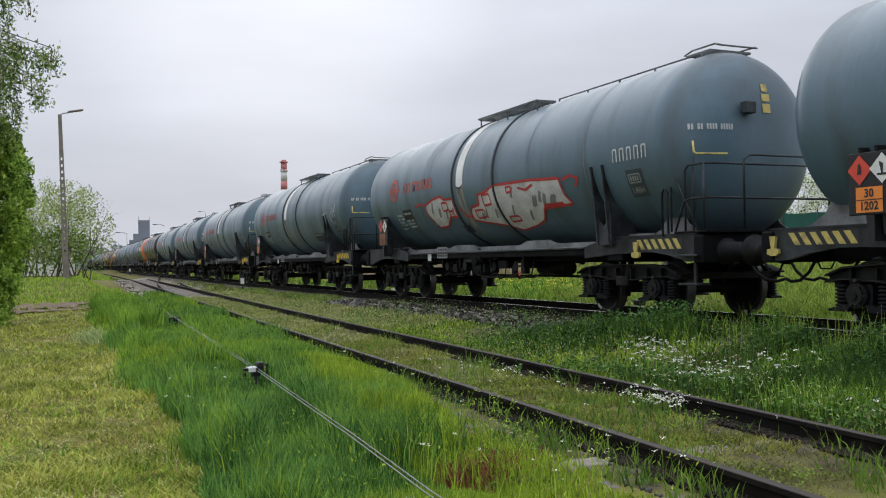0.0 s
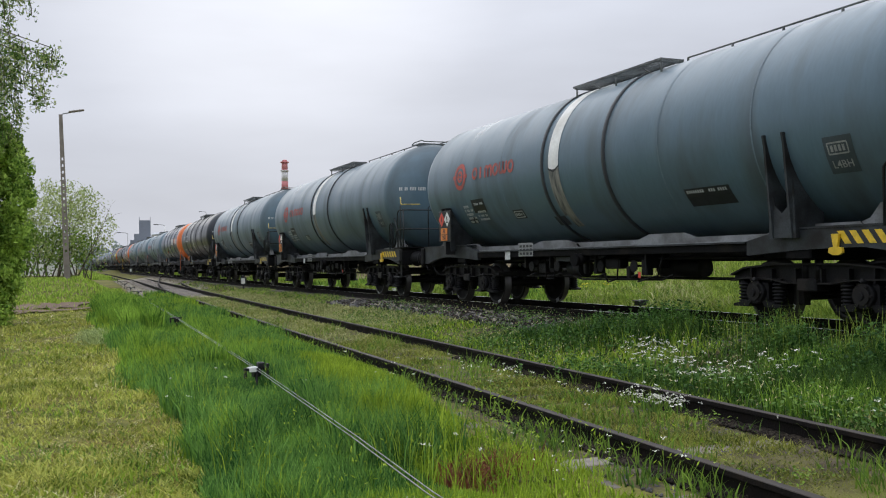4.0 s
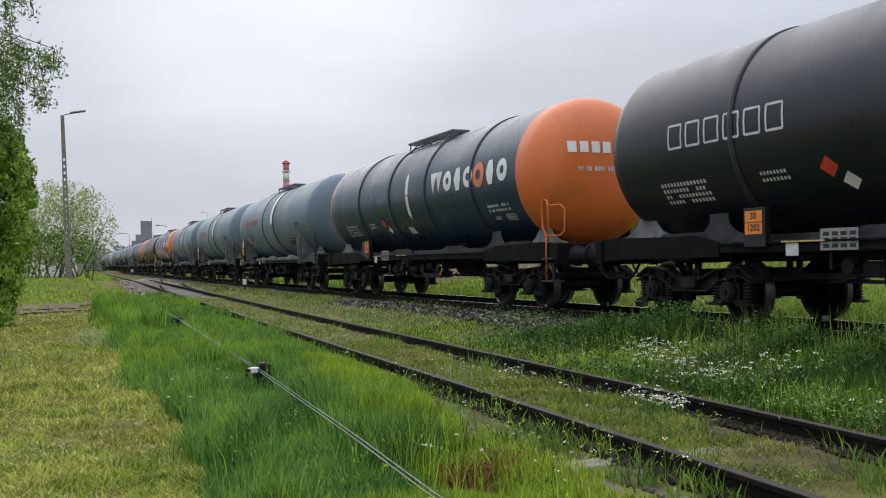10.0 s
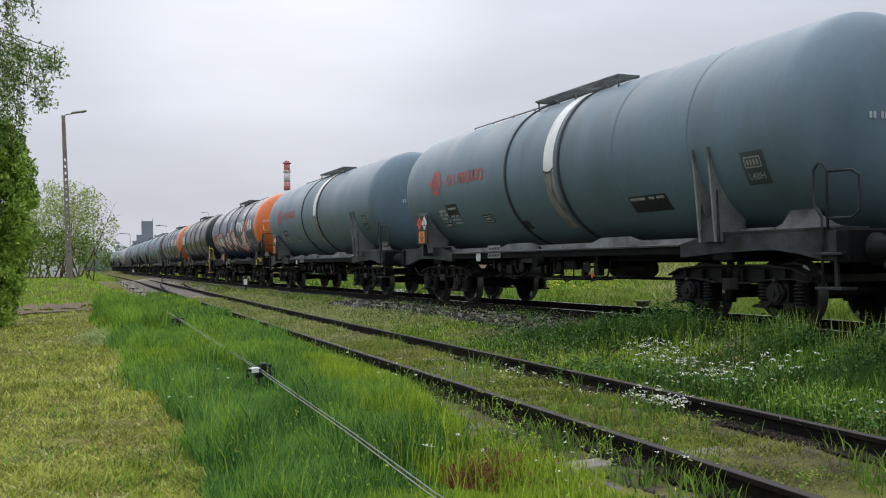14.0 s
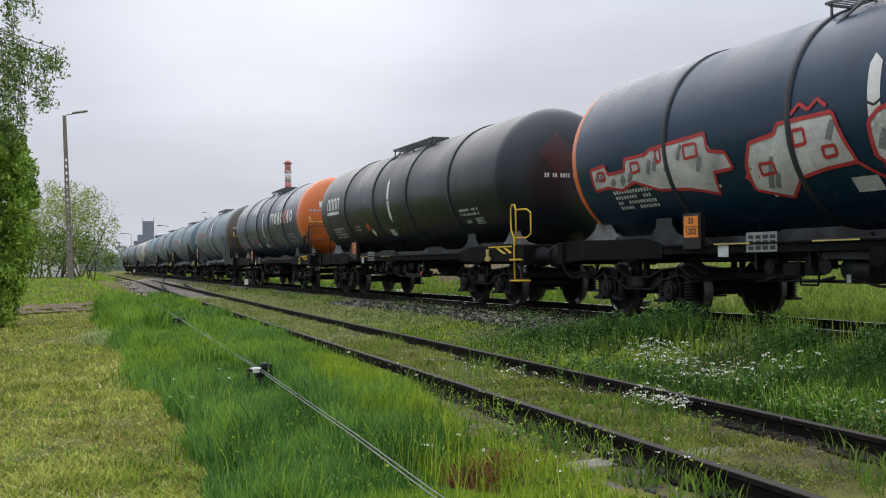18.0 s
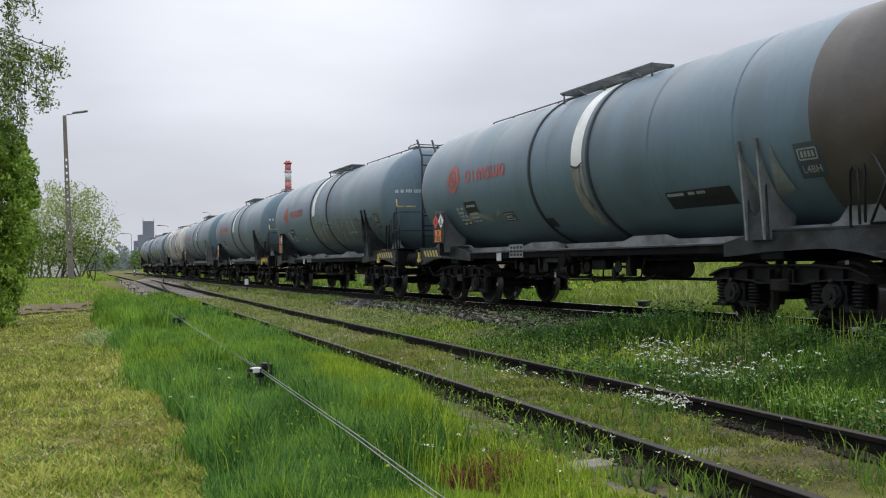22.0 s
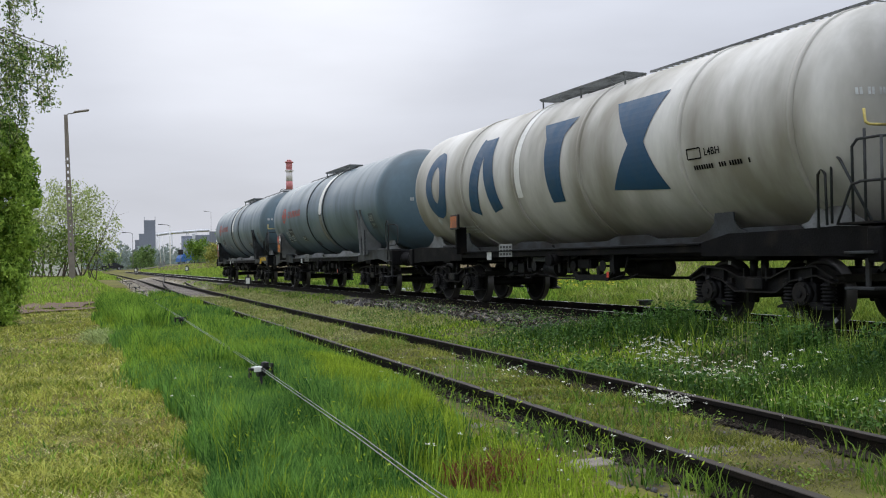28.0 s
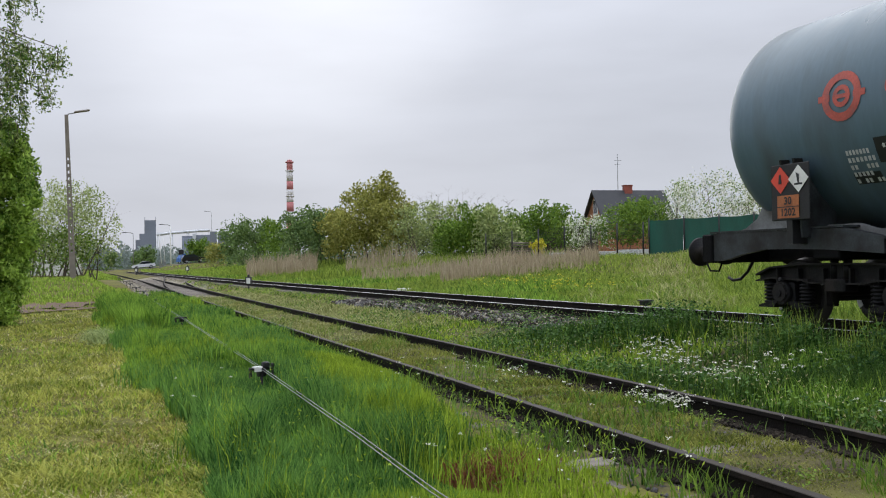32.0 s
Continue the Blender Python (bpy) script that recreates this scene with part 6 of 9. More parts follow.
def tree(name, x, y, height, width, m, bark, label, cat, seed=0, leaf=0.09, count=3000, clumps=26, low=0.25, stems=1, group="", z=None, extra=None):
    zz = float(ground_z(x, y)) if z is None else z
    t = thing(name, pose(x, y, zz), label=label, category=cat, group=group)
    rnd = np.random.default_rng(seed + 100)
    me, tips = trunk_mesh(height * 0.8, max(0.05, height * 0.018), 7, width * 0.36, bark, seed, stems)
    part("trunk", me, t)
    cs = []
    for k in range(clumps):
        u = low + (1 - low) * rnd.random() ** 0.8
        rad = width * 0.5 * math.sqrt(max(0.30, 1 - (2 * (u - low) / (1 - low) - 0.75) ** 2 * 0.72))
        g, q = rnd.random() * 2 * math.pi, math.sqrt(rnd.random())
        cs.append((rad * q * math.cos(g), rad * q * math.sin(g), height * u))
    cs = np.array(cs + [tuple(p) for p in tips if p.z > height * low and math.hypot(p.x, p.y) < width * 0.5])
    rr = width * 0.5 * (0.22 + 0.28 * rnd.random(len(cs))) * (1.05 - 0.35 * cs[:, 2] / height)
    part("crown", leaves("crown", cs, rr, count, leaf, m), t)
    if extra:
        part("blossom", leaves("blossom", cs, rr * 1.05, int(count * extra[1]), leaf * 0.9, extra[0]), t)
    return t

# ---------------------------------------------------------------- grass and weeds
def blades(name, x, y, hgt, wid, lean, m, label="", zoff=None, cat="grass"):
    """Single bent blades of grass rooted at x, y."""
    n = len(x)
    z = ground_z(x, y) - 0.02 if zoff is None else zoff
    a = RNG.random(n) * 2 * np.pi
    side = np.stack([np.cos(a), np.sin(a), 0 * a], 1) * (wid * (0.6 + 0.8 * RNG.random(n)))[:, None] * 0.5
    b = RNG.random(n) * 2 * np.pi
    ln = lean * (0.3 + RNG.random(n)) * hgt
    d = np.stack([np.cos(b) * ln, np.sin(b) * ln, 0 * b], 1)
    p = np.stack([x, y, z], 1)
    up = np.stack([0 * hgt, 0 * hgt, hgt], 1)
    v = np.empty((n, 5, 3))
    v[:, 0], v[:, 1] = p - side, p + side
    mid = p + up * 0.6 + d * 0.35
    v[:, 2], v[:, 3] = mid + side * 0.75, mid - side * 0.75
    v[:, 4] = p + up * (1 - 0.12 * np.minimum(1, ln / np.maximum(0.01, hgt)))[:, None] + d
    base = np.arange(n, dtype=np.int32)[:, None] * 5
    idx = np.concatenate([base + np.array([0, 1, 2, 3], np.int32), base + np.array([3, 2, 4], np.int32)], 1).reshape(-1)
    me = bpy.data.meshes.new(name)
    me.vertices.add(5 * n)
    me.vertices.foreach_set("co", v.reshape(-1))
    me.loops.add(7 * n)
    me.loops.foreach_set("vertex_index", idx)
    me.polygons.add(2 * n)
    st = (np.arange(n, dtype=np.int32)[:, None] * 7 + np.array([0, 4], np.int32)).reshape(-1)
    me.polygons.foreach_set("loop_start", st)
    me.update()
    me.materials.append(m)
    ob = new(name, me)
    return tagged(ob, label, cat, kind="stuff")


def scatter(n, y0, y1, left, right, power=1.0):
    """n random roots between two edges, thinning with distance."""
    u = RNG.random(n)
    k = 1.0 - power
    y = y0 * (y1 / y0) ** u if power >= 1 else (y0 ** k + u * (y1 ** k - y0 ** k)) ** (1 / k)
    a, b = left(y), right(y)
    return a + (b - a) * RNG.random(n), y


def clumpy(x, y, f=1.3, seed=0.0):
    """A smooth field from 0 to 1 to vary height and density."""
    v = np.sin(x * f * 2.1 + seed) * np.cos(y * f * 1.3 - seed) + np.sin(x * f * 0.9 - y * f * 0.7 + 2 * seed) + 0.6 * np.sin(y * f * 3.1 + x * f * 2.7 + seed)
    return np.clip(0.5 + v / 4.2, 0, 1)


def keep(mask, *arrs):
    return [q[mask] for q in arrs]


edge = lambda y: 1.18 + 0.55 * sm(27, 33, y) + 0.12 * np.sin(y * 0.8) + 0.06 * np.sin(y * 2.9)
rail_l = lambda y: near_x(y) - 0.80

# lush strip between the mown lawn and the siding
def wire_x(y):
    return np.interp(y, [2.0, 4.44, 10.5, 20.8, 31.8, 45], [1.72, 1.80, 2.17, 2.58, 2.98, 3.9])


x, y = scatter(150000, 3.4, 40, lambda y: edge(y) - 0.1, lambda y: rail_l(y) - 0.05 - 0.55 * (1 - sm(7.5, 10.5, y)) - 0.55 * (1 - sm(5.6, 7.2, y)), 1.0)
f = clumpy(x, y, 1.0, 0.4)
lat = near_x(y) - 0.8 - x
light = (np.abs(x - 3.0 - 0.16 * (y - 6)) < 0.55 + 0.5 * f) & (y < 12.5)
h = (0.16 + 0.40 * f ** 1.3) * (0.5 + 0.9 * RNG.random(len(x)))
h *= 0.55 + 0.45 * sm(0.0, 0.5, x - edge(y) + 0.1)
h *= 0.25 + 0.75 * sm(0.25, 0.75, np.hypot((x - 2.85), (y - 5.75) * 0.8))
h *= 0.55 + 0.45 * np.maximum(sm(5.4, 7.0, y), 1 - sm(1.9, 2.5, x))
h = np.minimum(h, (0.07 + 0.29 * np.maximum(lat, 0) + 0.16 * (clumpy(x, y, 1.3, 6.6) > 0.66) * ((y < 8) | (y > 17))) * (0.75 + 0.4 * RNG.random(len(x))))
low = (x < wire_x(y) + 0.12) & (x > wire_x(y) - 0.45 - 0.02 * y) & (y > 8.5) & ((y < 12.5) | (y > 16.5))
h = np.where(low, np.minimum(h, 0.31 - 0.06 * sm(12, 20, y) * (1 - sm(20, 23, y))), h)
light = light | ((clumpy(x, y, 0.8, 4.1) > 0.74) & (RNG.random(len(x)) < 0.6))
near_wire = (x < wire_x(y) + 0.10) & (x > wire_x(y) - 0.42) & (y < 12)
h = np.where(near_wire, np.minimum(h, 0.24), h)
deep = ~light & (RNG.random(len(x)) < 0.12 + 0.55 * (x < 2.5) * (y < 11) + 0.75 * sm(0.50, 0.66, clumpy(x, y, 0.75, 2.9)))
g = ~light & ~deep
blades("tall_grass", *keep(g, x, y, h), 0.0092 + 0.0007 * y[g], 0.34, M["grass_tall"], "lush dark green tall grass beside the siding")
blades("tall_grass_deep", *keep(deep, x, y, h), 0.0092 + 0.0007 * y[deep], 0.34, M["grass_deep"], "deep blue-green tall grass beside the siding")
blades("tall_grass_light", *keep(light, x, y, h), 0.0092 + 0.0007 * y[light], 0.32, M["grass_light"], "light yellow-green tall grass beside the siding")
# strong tufts that stand out of the strip
for cx, cy, hh, sp in ((2.66, 8.2, 0.42, 0.18), (3.15, 16.0, 0.44, 0.30), (1.55, 13.0, 0.36, 0.3), (1.6, 8.0, 0.36, 0.25), (2.3, 6.6, 0.45, 0.22), (1.9, 17.5, 0.36, 0.4)):
    q = 1300
    xx, yy = cx + RNG.normal(size=q) * sp, cy + RNG.normal(size=q) * sp * 1.2
    blades("grass_tuft", xx, yy, hh * (0.5 + 0.6 * RNG.random(q)), 0.009, 0.4, M["grass_deep"], "dense dark tuft of tall grass")
x, y = scatter(9000, 21, 36, lambda y: 0 * y + 1.50, lambda y: 0.1 * y * 0 + 2.35 + 0.4 * sm(24, 30, y), 1.0)
blades("tall_grass_clump", x, y, 0.35 + 0.40 * RNG.random(len(x)), 0.025, 0.35, M["grass_tall"], "dense dark green clump of tall grass")
# pale seed heads over the lush strip and the verge
for n, (lx, rx, y1, hh) in enumerate(((edge, rail_l, 26, 0.40), (lambda y: near_x(y) + 1.0, lambda y: train_x(y) - 1.4, 22, 0.26))):
    x, y = scatter(2600, 4, y1, lx, rx, 1.0)
    c = np.stack([x, y, ground_z(x, y) + hh * (0.45 + 0.6 * RNG.random(len(x)))], 1)
    a = unit(RNG.normal(size=(len(x), 3)) * np.array([0.6, 0.6, 1.0]))
    b = unit(np.cross(a, RNG.normal(size=(len(x), 3))))
    tagged(new("seed_heads", quads_mesh("seed_heads", c, a * 0.018, b * 0.006, M["straw" if n else "grass_light"])), "pale grass seed heads", "grass", kind="stuff")
# flowering stalks above the lush strip
x, y = scatter(1500, 4, 30, edge, lambda y: rail_l(y) - 0.9, 1.0)
x, y = keep(np.abs(x - wire_x(y) + 0.2) > 0.35, x, y)
blades("grass_stalks", x, y, 0.4 + 0.22 * RNG.random(len(x)), 0.006, 0.3, M["grass_light"], "thin flowering grass stalks")

# mown lawn with straw
def on_path(x, y):
    d = y - 0.35 * x + 0.3 * np.sin(x * 1.9)
    return ((np.abs(d - 36.4) < 0.8) | (np.abs(d - 39.6) < 1.5)) & (x < 1.6) & (RNG.random(len(x)) < 0.9)


x, y = scatter(150000, 4.0, 44, lambda y: -0.42 * y + 0.2, lambda y: edge(y) + 0.15, 1.0)
x, y = keep(~on_path(x, y), x, y)
f = clumpy(x, y, 0.8, 1.7)
t2 = clumpy(x, y, 3.4, 0.3)
blades("lawn_grass", x, y, (0.03 + 0.085 * RNG.random(len(x)) * (0.4 + f)) * (0.55 + 0.9 * t2), 0.009 + 0.0006 * y, 1.2, M["grass_lawn"], "short mown yellow-green lawn")
x, y = scatter(16000, 4.0, 36, lambda y: -0.42 * y + 0.2, lambda y: edge(y) + 0.15, 1.0)
x, y = keep((clumpy(x, y, 1.5, 7.1) > 0.62) & ~on_path(x, y), x, y)
blades("lawn_tufts", x, y, 0.06 + 0.08 * RNG.random(len(x)), 0.010 + 0.0005 * y, 0.7, M["grass_light"], "green tufts left standing in the mown lawn")
x, y = scatter(72000, 4.0, 40, lambda y: -0.42 * y + 0.2, lambda y: edge(y) + 0.1, 1.0)
c1, c2 = clumpy(x, y, 1.1, 3.1), clumpy(x, y, 2.7, 5.5)
k = (0.6 * c1 + 0.4 * c2 > 0.47 + 0.12 * RNG.random(len(x))) & ~on_path(x, y)
x, y, c2 = keep(k, x, y, c2)
br = c2 > 0.64
blades("cut_straw", *keep(~br, x, y), 0.03 + 0.05 * RNG.random((~br).sum()), 0.008 + 0.0003 * y[~br], 2.6, M["straw"], "dry cut grass lying on the lawn", cat="straw")
blades("rotting_straw", *keep(br, x, y), 0.02 + 0.035 * RNG.random(br.sum()), 0.009 + 0.0003 * y[br], 2.8, M["straw_brown"], "browned cut grass lying in patches on the lawn", cat="straw")
x, y = scatter(20000, 38, 60, lambda y: -0.38 * y, lambda y: near_x(y) - 2.6, 1.0)
x, y = keep(~on_path(x, y), x, y)
blades("mound_grass", x, y, 0.10 + 0.12 * RNG.random(len(x)), 0.05, 0.5, M["grass_mound"], "bright green grass on the mound by the lamp post")

x, y = scatter(5200, 4.0, 14, lambda y: -0.42 * y + 0.2, lambda y: edge(y) - 0.1, 1.0)
x, y = keep(clumpy(x, y, 1.2, 8.3) > 0.50, x, y)
blades("cut_straw", x, y, 0.03 + 0.03 * RNG.random(len(x)), 0.006, 5.0, M["straw"], "long dry stalks lying on the lawn", cat="straw")
x, y = scatter(9000, 6.0, 20, lambda y: -0.42 * y + 0.2, lambda y: edge(y), 1.0)
x, y = keep(clumpy(x, y, 0.6, 5.2) > 0.60, x, y)
blades("lawn_tufts", x, y, 0.05 + 0.07 * RNG.random(len(x)), 0.009 + 0.0004 * y, 0.8, M["grass_tall"], "greener tufts in the mown lawn")

for cx, cy, r_, q in ((0.72, 8.7, 0.30, 1500), (0.85, 7.4, 0.25, 900), (0.2, 6.6, 0.35, 900), (0.3, 12.0, 0.5, 900)):
    x, y = cx + RNG.normal(size=q) * r_ * 0.6, cy + RNG.normal(size=q) * r_ * 1.5
    blades("rotting_straw", x, y, 0.02 + 0.03 * RNG.random(q), 0.009, 3.0, M["straw_brown"], "brown patch of rotting cut grass on the lawn", cat="straw")

# the lawn goes on behind and beside the viewer
q = 16000
x, y = -14 + 15.5 * RNG.random(q), -9 + 13.2 * RNG.random(q)
blades("lawn_grass", x, y, 0.03 + 0.07 * RNG.random(q), 0.016, 1.2, M["grass_lawn"], "short mown yellow-green lawn")
x, y = 1.3 + 1.5 * RNG.random(q // 2), -9 + 12.6 * RNG.random(q // 2)
blades("tall_grass", x, y, 0.12 + 0.16 * RNG.random(q // 2), 0.016, 0.6, M["grass_tall"], "lush green grass beside the siding")

# between the siding's rails: moss, short grass, weeds
def foot(x, y, most=1.0):
    """True on the bare dark strip at the foot of each rail of the siding."""
    e = x - near_x(y) + 0.07 * (clumpy(x, y, 3.0, 6.0) - 0.5)
    return (((e > -0.97) & (e < -0.77)) | ((e > 0.52) & (e < 0.72))) & (y < 12) & (RNG.random(len(x)) < most)


x, y = scatter(95000, 2.4, 60, lambda y: near_x(y) - 0.66, lambda y: near_x(y) + 0.68, 1.0)
f = clumpy(x, y, 1.6, 5.0)
k = ((f > 0.36) | (RNG.random(len(x)) < 0.30 + 0.5 * (y < 6.5))) & ((y < 43) | (RNG.random(len(x)) < 0.25))
bare = (np.abs((y - 5.34 + 0.28) % 0.56 - 0.28) < 0.12) & (y < 9) & (clumpy(x, y, 1.9, 2.2) > 0.60)
x, y, f = keep(k & ~bare & ~foot(x, y, 0.93), x, y, f)
dry = (y > 16) & (RNG.random(len(x)) < 0.7)
blades("track_grass_dry", *keep(dry, x, y, 0.03 + 0.09 * f * RNG.random(len(x))), 0.009 + 0.0006 * y[dry], 0.8, M["grass_dry"], "sparse dry grass between the rails")
x, y, f = keep(~dry, x, y, f)
blades("track_grass", x, y, (0.03 + 0.12 * f * RNG.random(len(x))) * (1 - 0.6 * sm(30, 42, y)), 0.008 + 0.0006 * y, 0.8, M["grass_moss"], "sparse short grass and moss between the rails")
x, y = scatter(64000, 2.4, 12, lambda y: near_x(y) - 0.70, lambda y: near_x(y) + 0.70, 1.0)
x, y = keep((clumpy(x, y, 2.1, 3.6) > 0.36) & ~foot(x, y, 0.97), x, y)
blades("moss", x, y, 0.012 + 0.07 * clumpy(x, y, 2.8, 1.1) ** 2 * RNG.random(len(x)), 0.010, 1.5, M["grass_lawn"], "low yellow-green moss and seedlings between the siding's rails", cat="moss")
x, y = scatter(15000, 2.4, 40, lambda y: near_x(y) - 1.25, lambda y: near_x(y) + 1.05, 1.0)
k = ((clumpy(x, y, 2.6, 8.0) > 0.62) | ((np.abs(np.abs(x - near_x(y)) - 0.86) < 0.10) & (clumpy(x, y, 4.0, 1.0) > 0.55))) & (np.abs(np.abs(x - near_x(y)) - 0.75) > 0.06)
x, y = keep(k, x, y)
blades("track_weeds", x, y, 0.07 + 0.17 * RNG.random(len(x)), 0.012, 0.6, M["leaf_mid"], "broad-bladed weeds growing along the rails", cat="weeds")
for cx, cy, q in ((3.32, 5.9, 40), (3.5, 6.6, 30), (3.3, 4.75, 36), (5.04, 5.75, 16), (4.95, 6.9, 26), (4.7, 7.6, 40), (3.2, 6.4, 50)):
    blades("rail_weeds", cx + RNG.normal(size=q) * 0.06, cy + RNG.normal(size=q) * 0.10, 0.05 + 0.13 * RNG.random(q), 0.017, 0.7, M["leaf_dark"], "broad-bladed dark weeds rooted at a rail's foot", cat="weeds")
# left shoulder of the siding, low
x, y = scatter(22000, 2.4, 34, lambda y: near_x(y) - 1.9, lambda y: near_x(y) - 0.82, 1.0)
f = clumpy(x, y, 2.0, 2.0)
bare = (np.abs((y - 5.34 + 0.28) % 0.56 - 0.28) < 0.12) & (y < 7) & (x > near_x(y) - 1.32) & (clumpy(x, y, 1.9, 0.6) > 0.5)
x, y, f = keep((f > 0.35) & ~bare & ~foot(x, y, 0.93), x, y, f)
blades("shoulder_grass", x, y, (0.05 + 0.17 * f * RNG.random(len(x))) * (1 - 0.62 * sm(-1.5, -1.1, x - near_x(y)) * (y < 8)), 0.009 + 0.0004 * y, 0.5, M["grass_light"], "low grass on the shoulder of the siding")

# between the two tracks
x, y = scatter(64000, 3.4, 70, lambda y: near_x(y) + 0.82, lambda y: train_x(y) - 1.0, 1.0)
f = clumpy(x, y, 0.9, 0.9)
d = train_x(y) - x
rock = (np.abs(d - 1.75) < 0.6) & (y > 13.5) & (y < 27)
# a belt of tall grass that leans against the main track's shoulder
bu = np.clip(((x - 7.27) * 1.33 - (y - 12.45) * 2.15) / (1.33 ** 2 + 2.15 ** 2), -0.35, 1.0)
belt = 1 - sm(0.35, 0.95, np.hypot(x - 7.27 - 1.33 * bu, y - 12.45 + 2.15 * bu))
right = (1 - sm(6.6, 7.6, y)) * sm(0.6, 1.6, x - near_x(y) - 0.8) * sm(2.0, 2.8, d)
h = (0.05 + 0.12 * f + 0.30 * belt * (0.5 + 0.5 * f) + 0.38 * right * f) * (0.6 + 0.6 * RNG.random(len(x)))
h = np.minimum(h, 0.06 + 0.10 * d * (0.7 + 0.6 * RNG.random(len(x))) + 0.30 * belt)
gap = (y < 10.4) & (d < 2.1)
h = np.where(gap, np.minimum(h, 0.10), h)
k = ~rock & ~(gap & (RNG.random(len(x)) < 0.85)) & ((d > 2.1) | (clumpy(x, y, 2.2, 4.0) > 0.62 - 0.3 * (y > 27)) | (belt > 0.4)) & ((y < 42) | (RNG.random(len(x)) < 0.45))
x, y, h, f, belt = keep(k, x, y, h, f, belt)
dk = RNG.random(len(x)) < 0.5 + 0.45 * belt + 0.46 * (y < 9.5) * (x > near_x(y) + 1.2)
lt = ~dk
dd = dk & (RNG.random(len(x)) < 0.35 + 0.5 * belt + 0.62 * (y < 9.5))
dk = dk & ~dd
blades("verge_grass_dark", *keep(dd, x, y, h), 0.013 + 0.0006 * y[dd], 0.5, M["grass_dark"], "deep green tall grass against the main track")
blades("verge_grass", *keep(dk, x, y, h), 0.013 + 0.0006 * y[dk], 0.5, M["grass_tall"], "dark green grass between the two tracks")
dry = lt & (y > 20) & (RNG.random(len(x)) < 0.75)
lt = lt & ~dry
blades("verge_grass_dry", *keep(dry, x, y, h), 0.013 + 0.0006 * y[dry], 0.7, M["grass_dry"], "pale olive dry grass between the two tracks")
blades("verge_grass_light", *keep(lt, x, y, h), 0.013 + 0.0006 * y[lt], 0.5, M["grass_light"], "yellow-green grass between the two tracks")
x, y = scatter(15000, 17, 62, lambda y: near_x(y) + 0.9, lambda y: train_x(y) - 2.5, 1.0)
blades("verge_grass_dry", x, y, 0.06 + 0.12 * RNG.random(len(x)), 0.012 + 0.0008 * y, 0.9, M["grass_dry"], "pale olive dry grass between the two tracks")
x, y = scatter(9000, 13, 44, lambda y: near_x(y) - 0.66, lambda y: near_x(y) + 0.66, 1.0)
blades("track_grass_dry", x, y, 0.03 + 0.07 * RNG.random(len(x)), 0.012 + 0.0008 * y, 0.9, M["grass_dry"], "pale dry grass between the siding's rails")
# tufts towards the main track's near rail
for n, (cx, cy, hh) in enumerate(((7.85, 8.25, 0.50), (7.5, 6.8, 0.48), (6.8, 6.5, 0.36), (8.0, 7.0, 0.42), (7.6, 6.2, 0.5))):
    q = 700
    yy = cy + RNG.normal(size=q) * 0.24
    xx = cx + RNG.normal(size=q) * 0.2
    blades("grass_tuft", xx, yy, hh * (0.45 + 0.6 * RNG.random(q)), 0.009, 0.35, M["grass_dark"], "tall grass tuft beside the main track")

for n, (cx, cy, hh) in enumerate(((7.0, 6.2, 0.42), (7.5, 7.3, 0.36), (6.6, 7.0, 0.34), (6.3, 6.1, 0.34), (7.9, 6.3, 0.36))):
    q = 1100
    blades("grass_tuft", cx + RNG.normal(size=q) * 0.30, cy + RNG.normal(size=q) * 0.30, hh * (0.4 + 0.7 * RNG.random(q)), 0.010, 0.35, M["grass_tall" if n % 2 else "grass_dark"], "loose tall grass between the two tracks")

for cx, cy, q in ((8.1, 8.6, 60), (7.95, 7.4, 45), (7.75, 8.2, 40), (7.6, 6.9, 40), (8.0, 9.3, 30)):
    blades("grass_stalks", cx + RNG.normal(size=q) * 0.16, cy + RNG.normal(size=q) * 0.16, 0.42 + 0.30 * RNG.random(q), 0.011, 0.22, M["grass_bank"], "tall flowering stalks beside the main track")

# the far side of the main track and the bank
x, y = scatter(80000, 9, 150, lambda y: train_x(y) + 1.5, lambda y: train_x(y) + 6 + 0.16 * y, 1.0)
f = clumpy(x, y, 0.35, 6.0)
blades("bank_grass", x, y, (0.10 + 0.24 * f) * (0.6 + 0.7 * RNG.random(len(x))), 0.010 + 0.0009 * y, 0.7, M["grass_bank"], "rough light green grass on the bank behind the track")
x, y = scatter(26000, 9, 110, lambda y: train_x(y) + 1.4, lambda y: train_x(y) + 5 + 0.10 * y, 1.0)
x, y = keep(clumpy(x, y, 0.5, 2.5) > 0.5, x, y)
blades("bank_grass_dark", x, y, 0.15 + 0.22 * RNG.random(len(x)), 0.012 + 0.0011 * y, 0.5, M["grass_tall"], "dark green grass patches on the bank")
x, y = scatter(1300, 13, 24, lambda y: train_x(y) + 4, lambda y: train_x(y) + 9, 0.5)
x, y = keep(clumpy(x, y, 0.9, 4.4) > 0.58, x, y)
blades("dry_grass", x, y, 0.20 + 0.15 * RNG.random(len(x)), 0.012, 1.2, M["reed"], "patch of flattened dry grass on the bank")

def polar(n, px0, px1, r0, r1):
    a = radians(22.808) + np.arctan((px0 + (px1 - px0) * RNG.random(n) - 784) / 1646.2)
    r = r0 * (r1 / r0) ** RNG.random(n)
    return r * np.sin(a), r * np.cos(a)


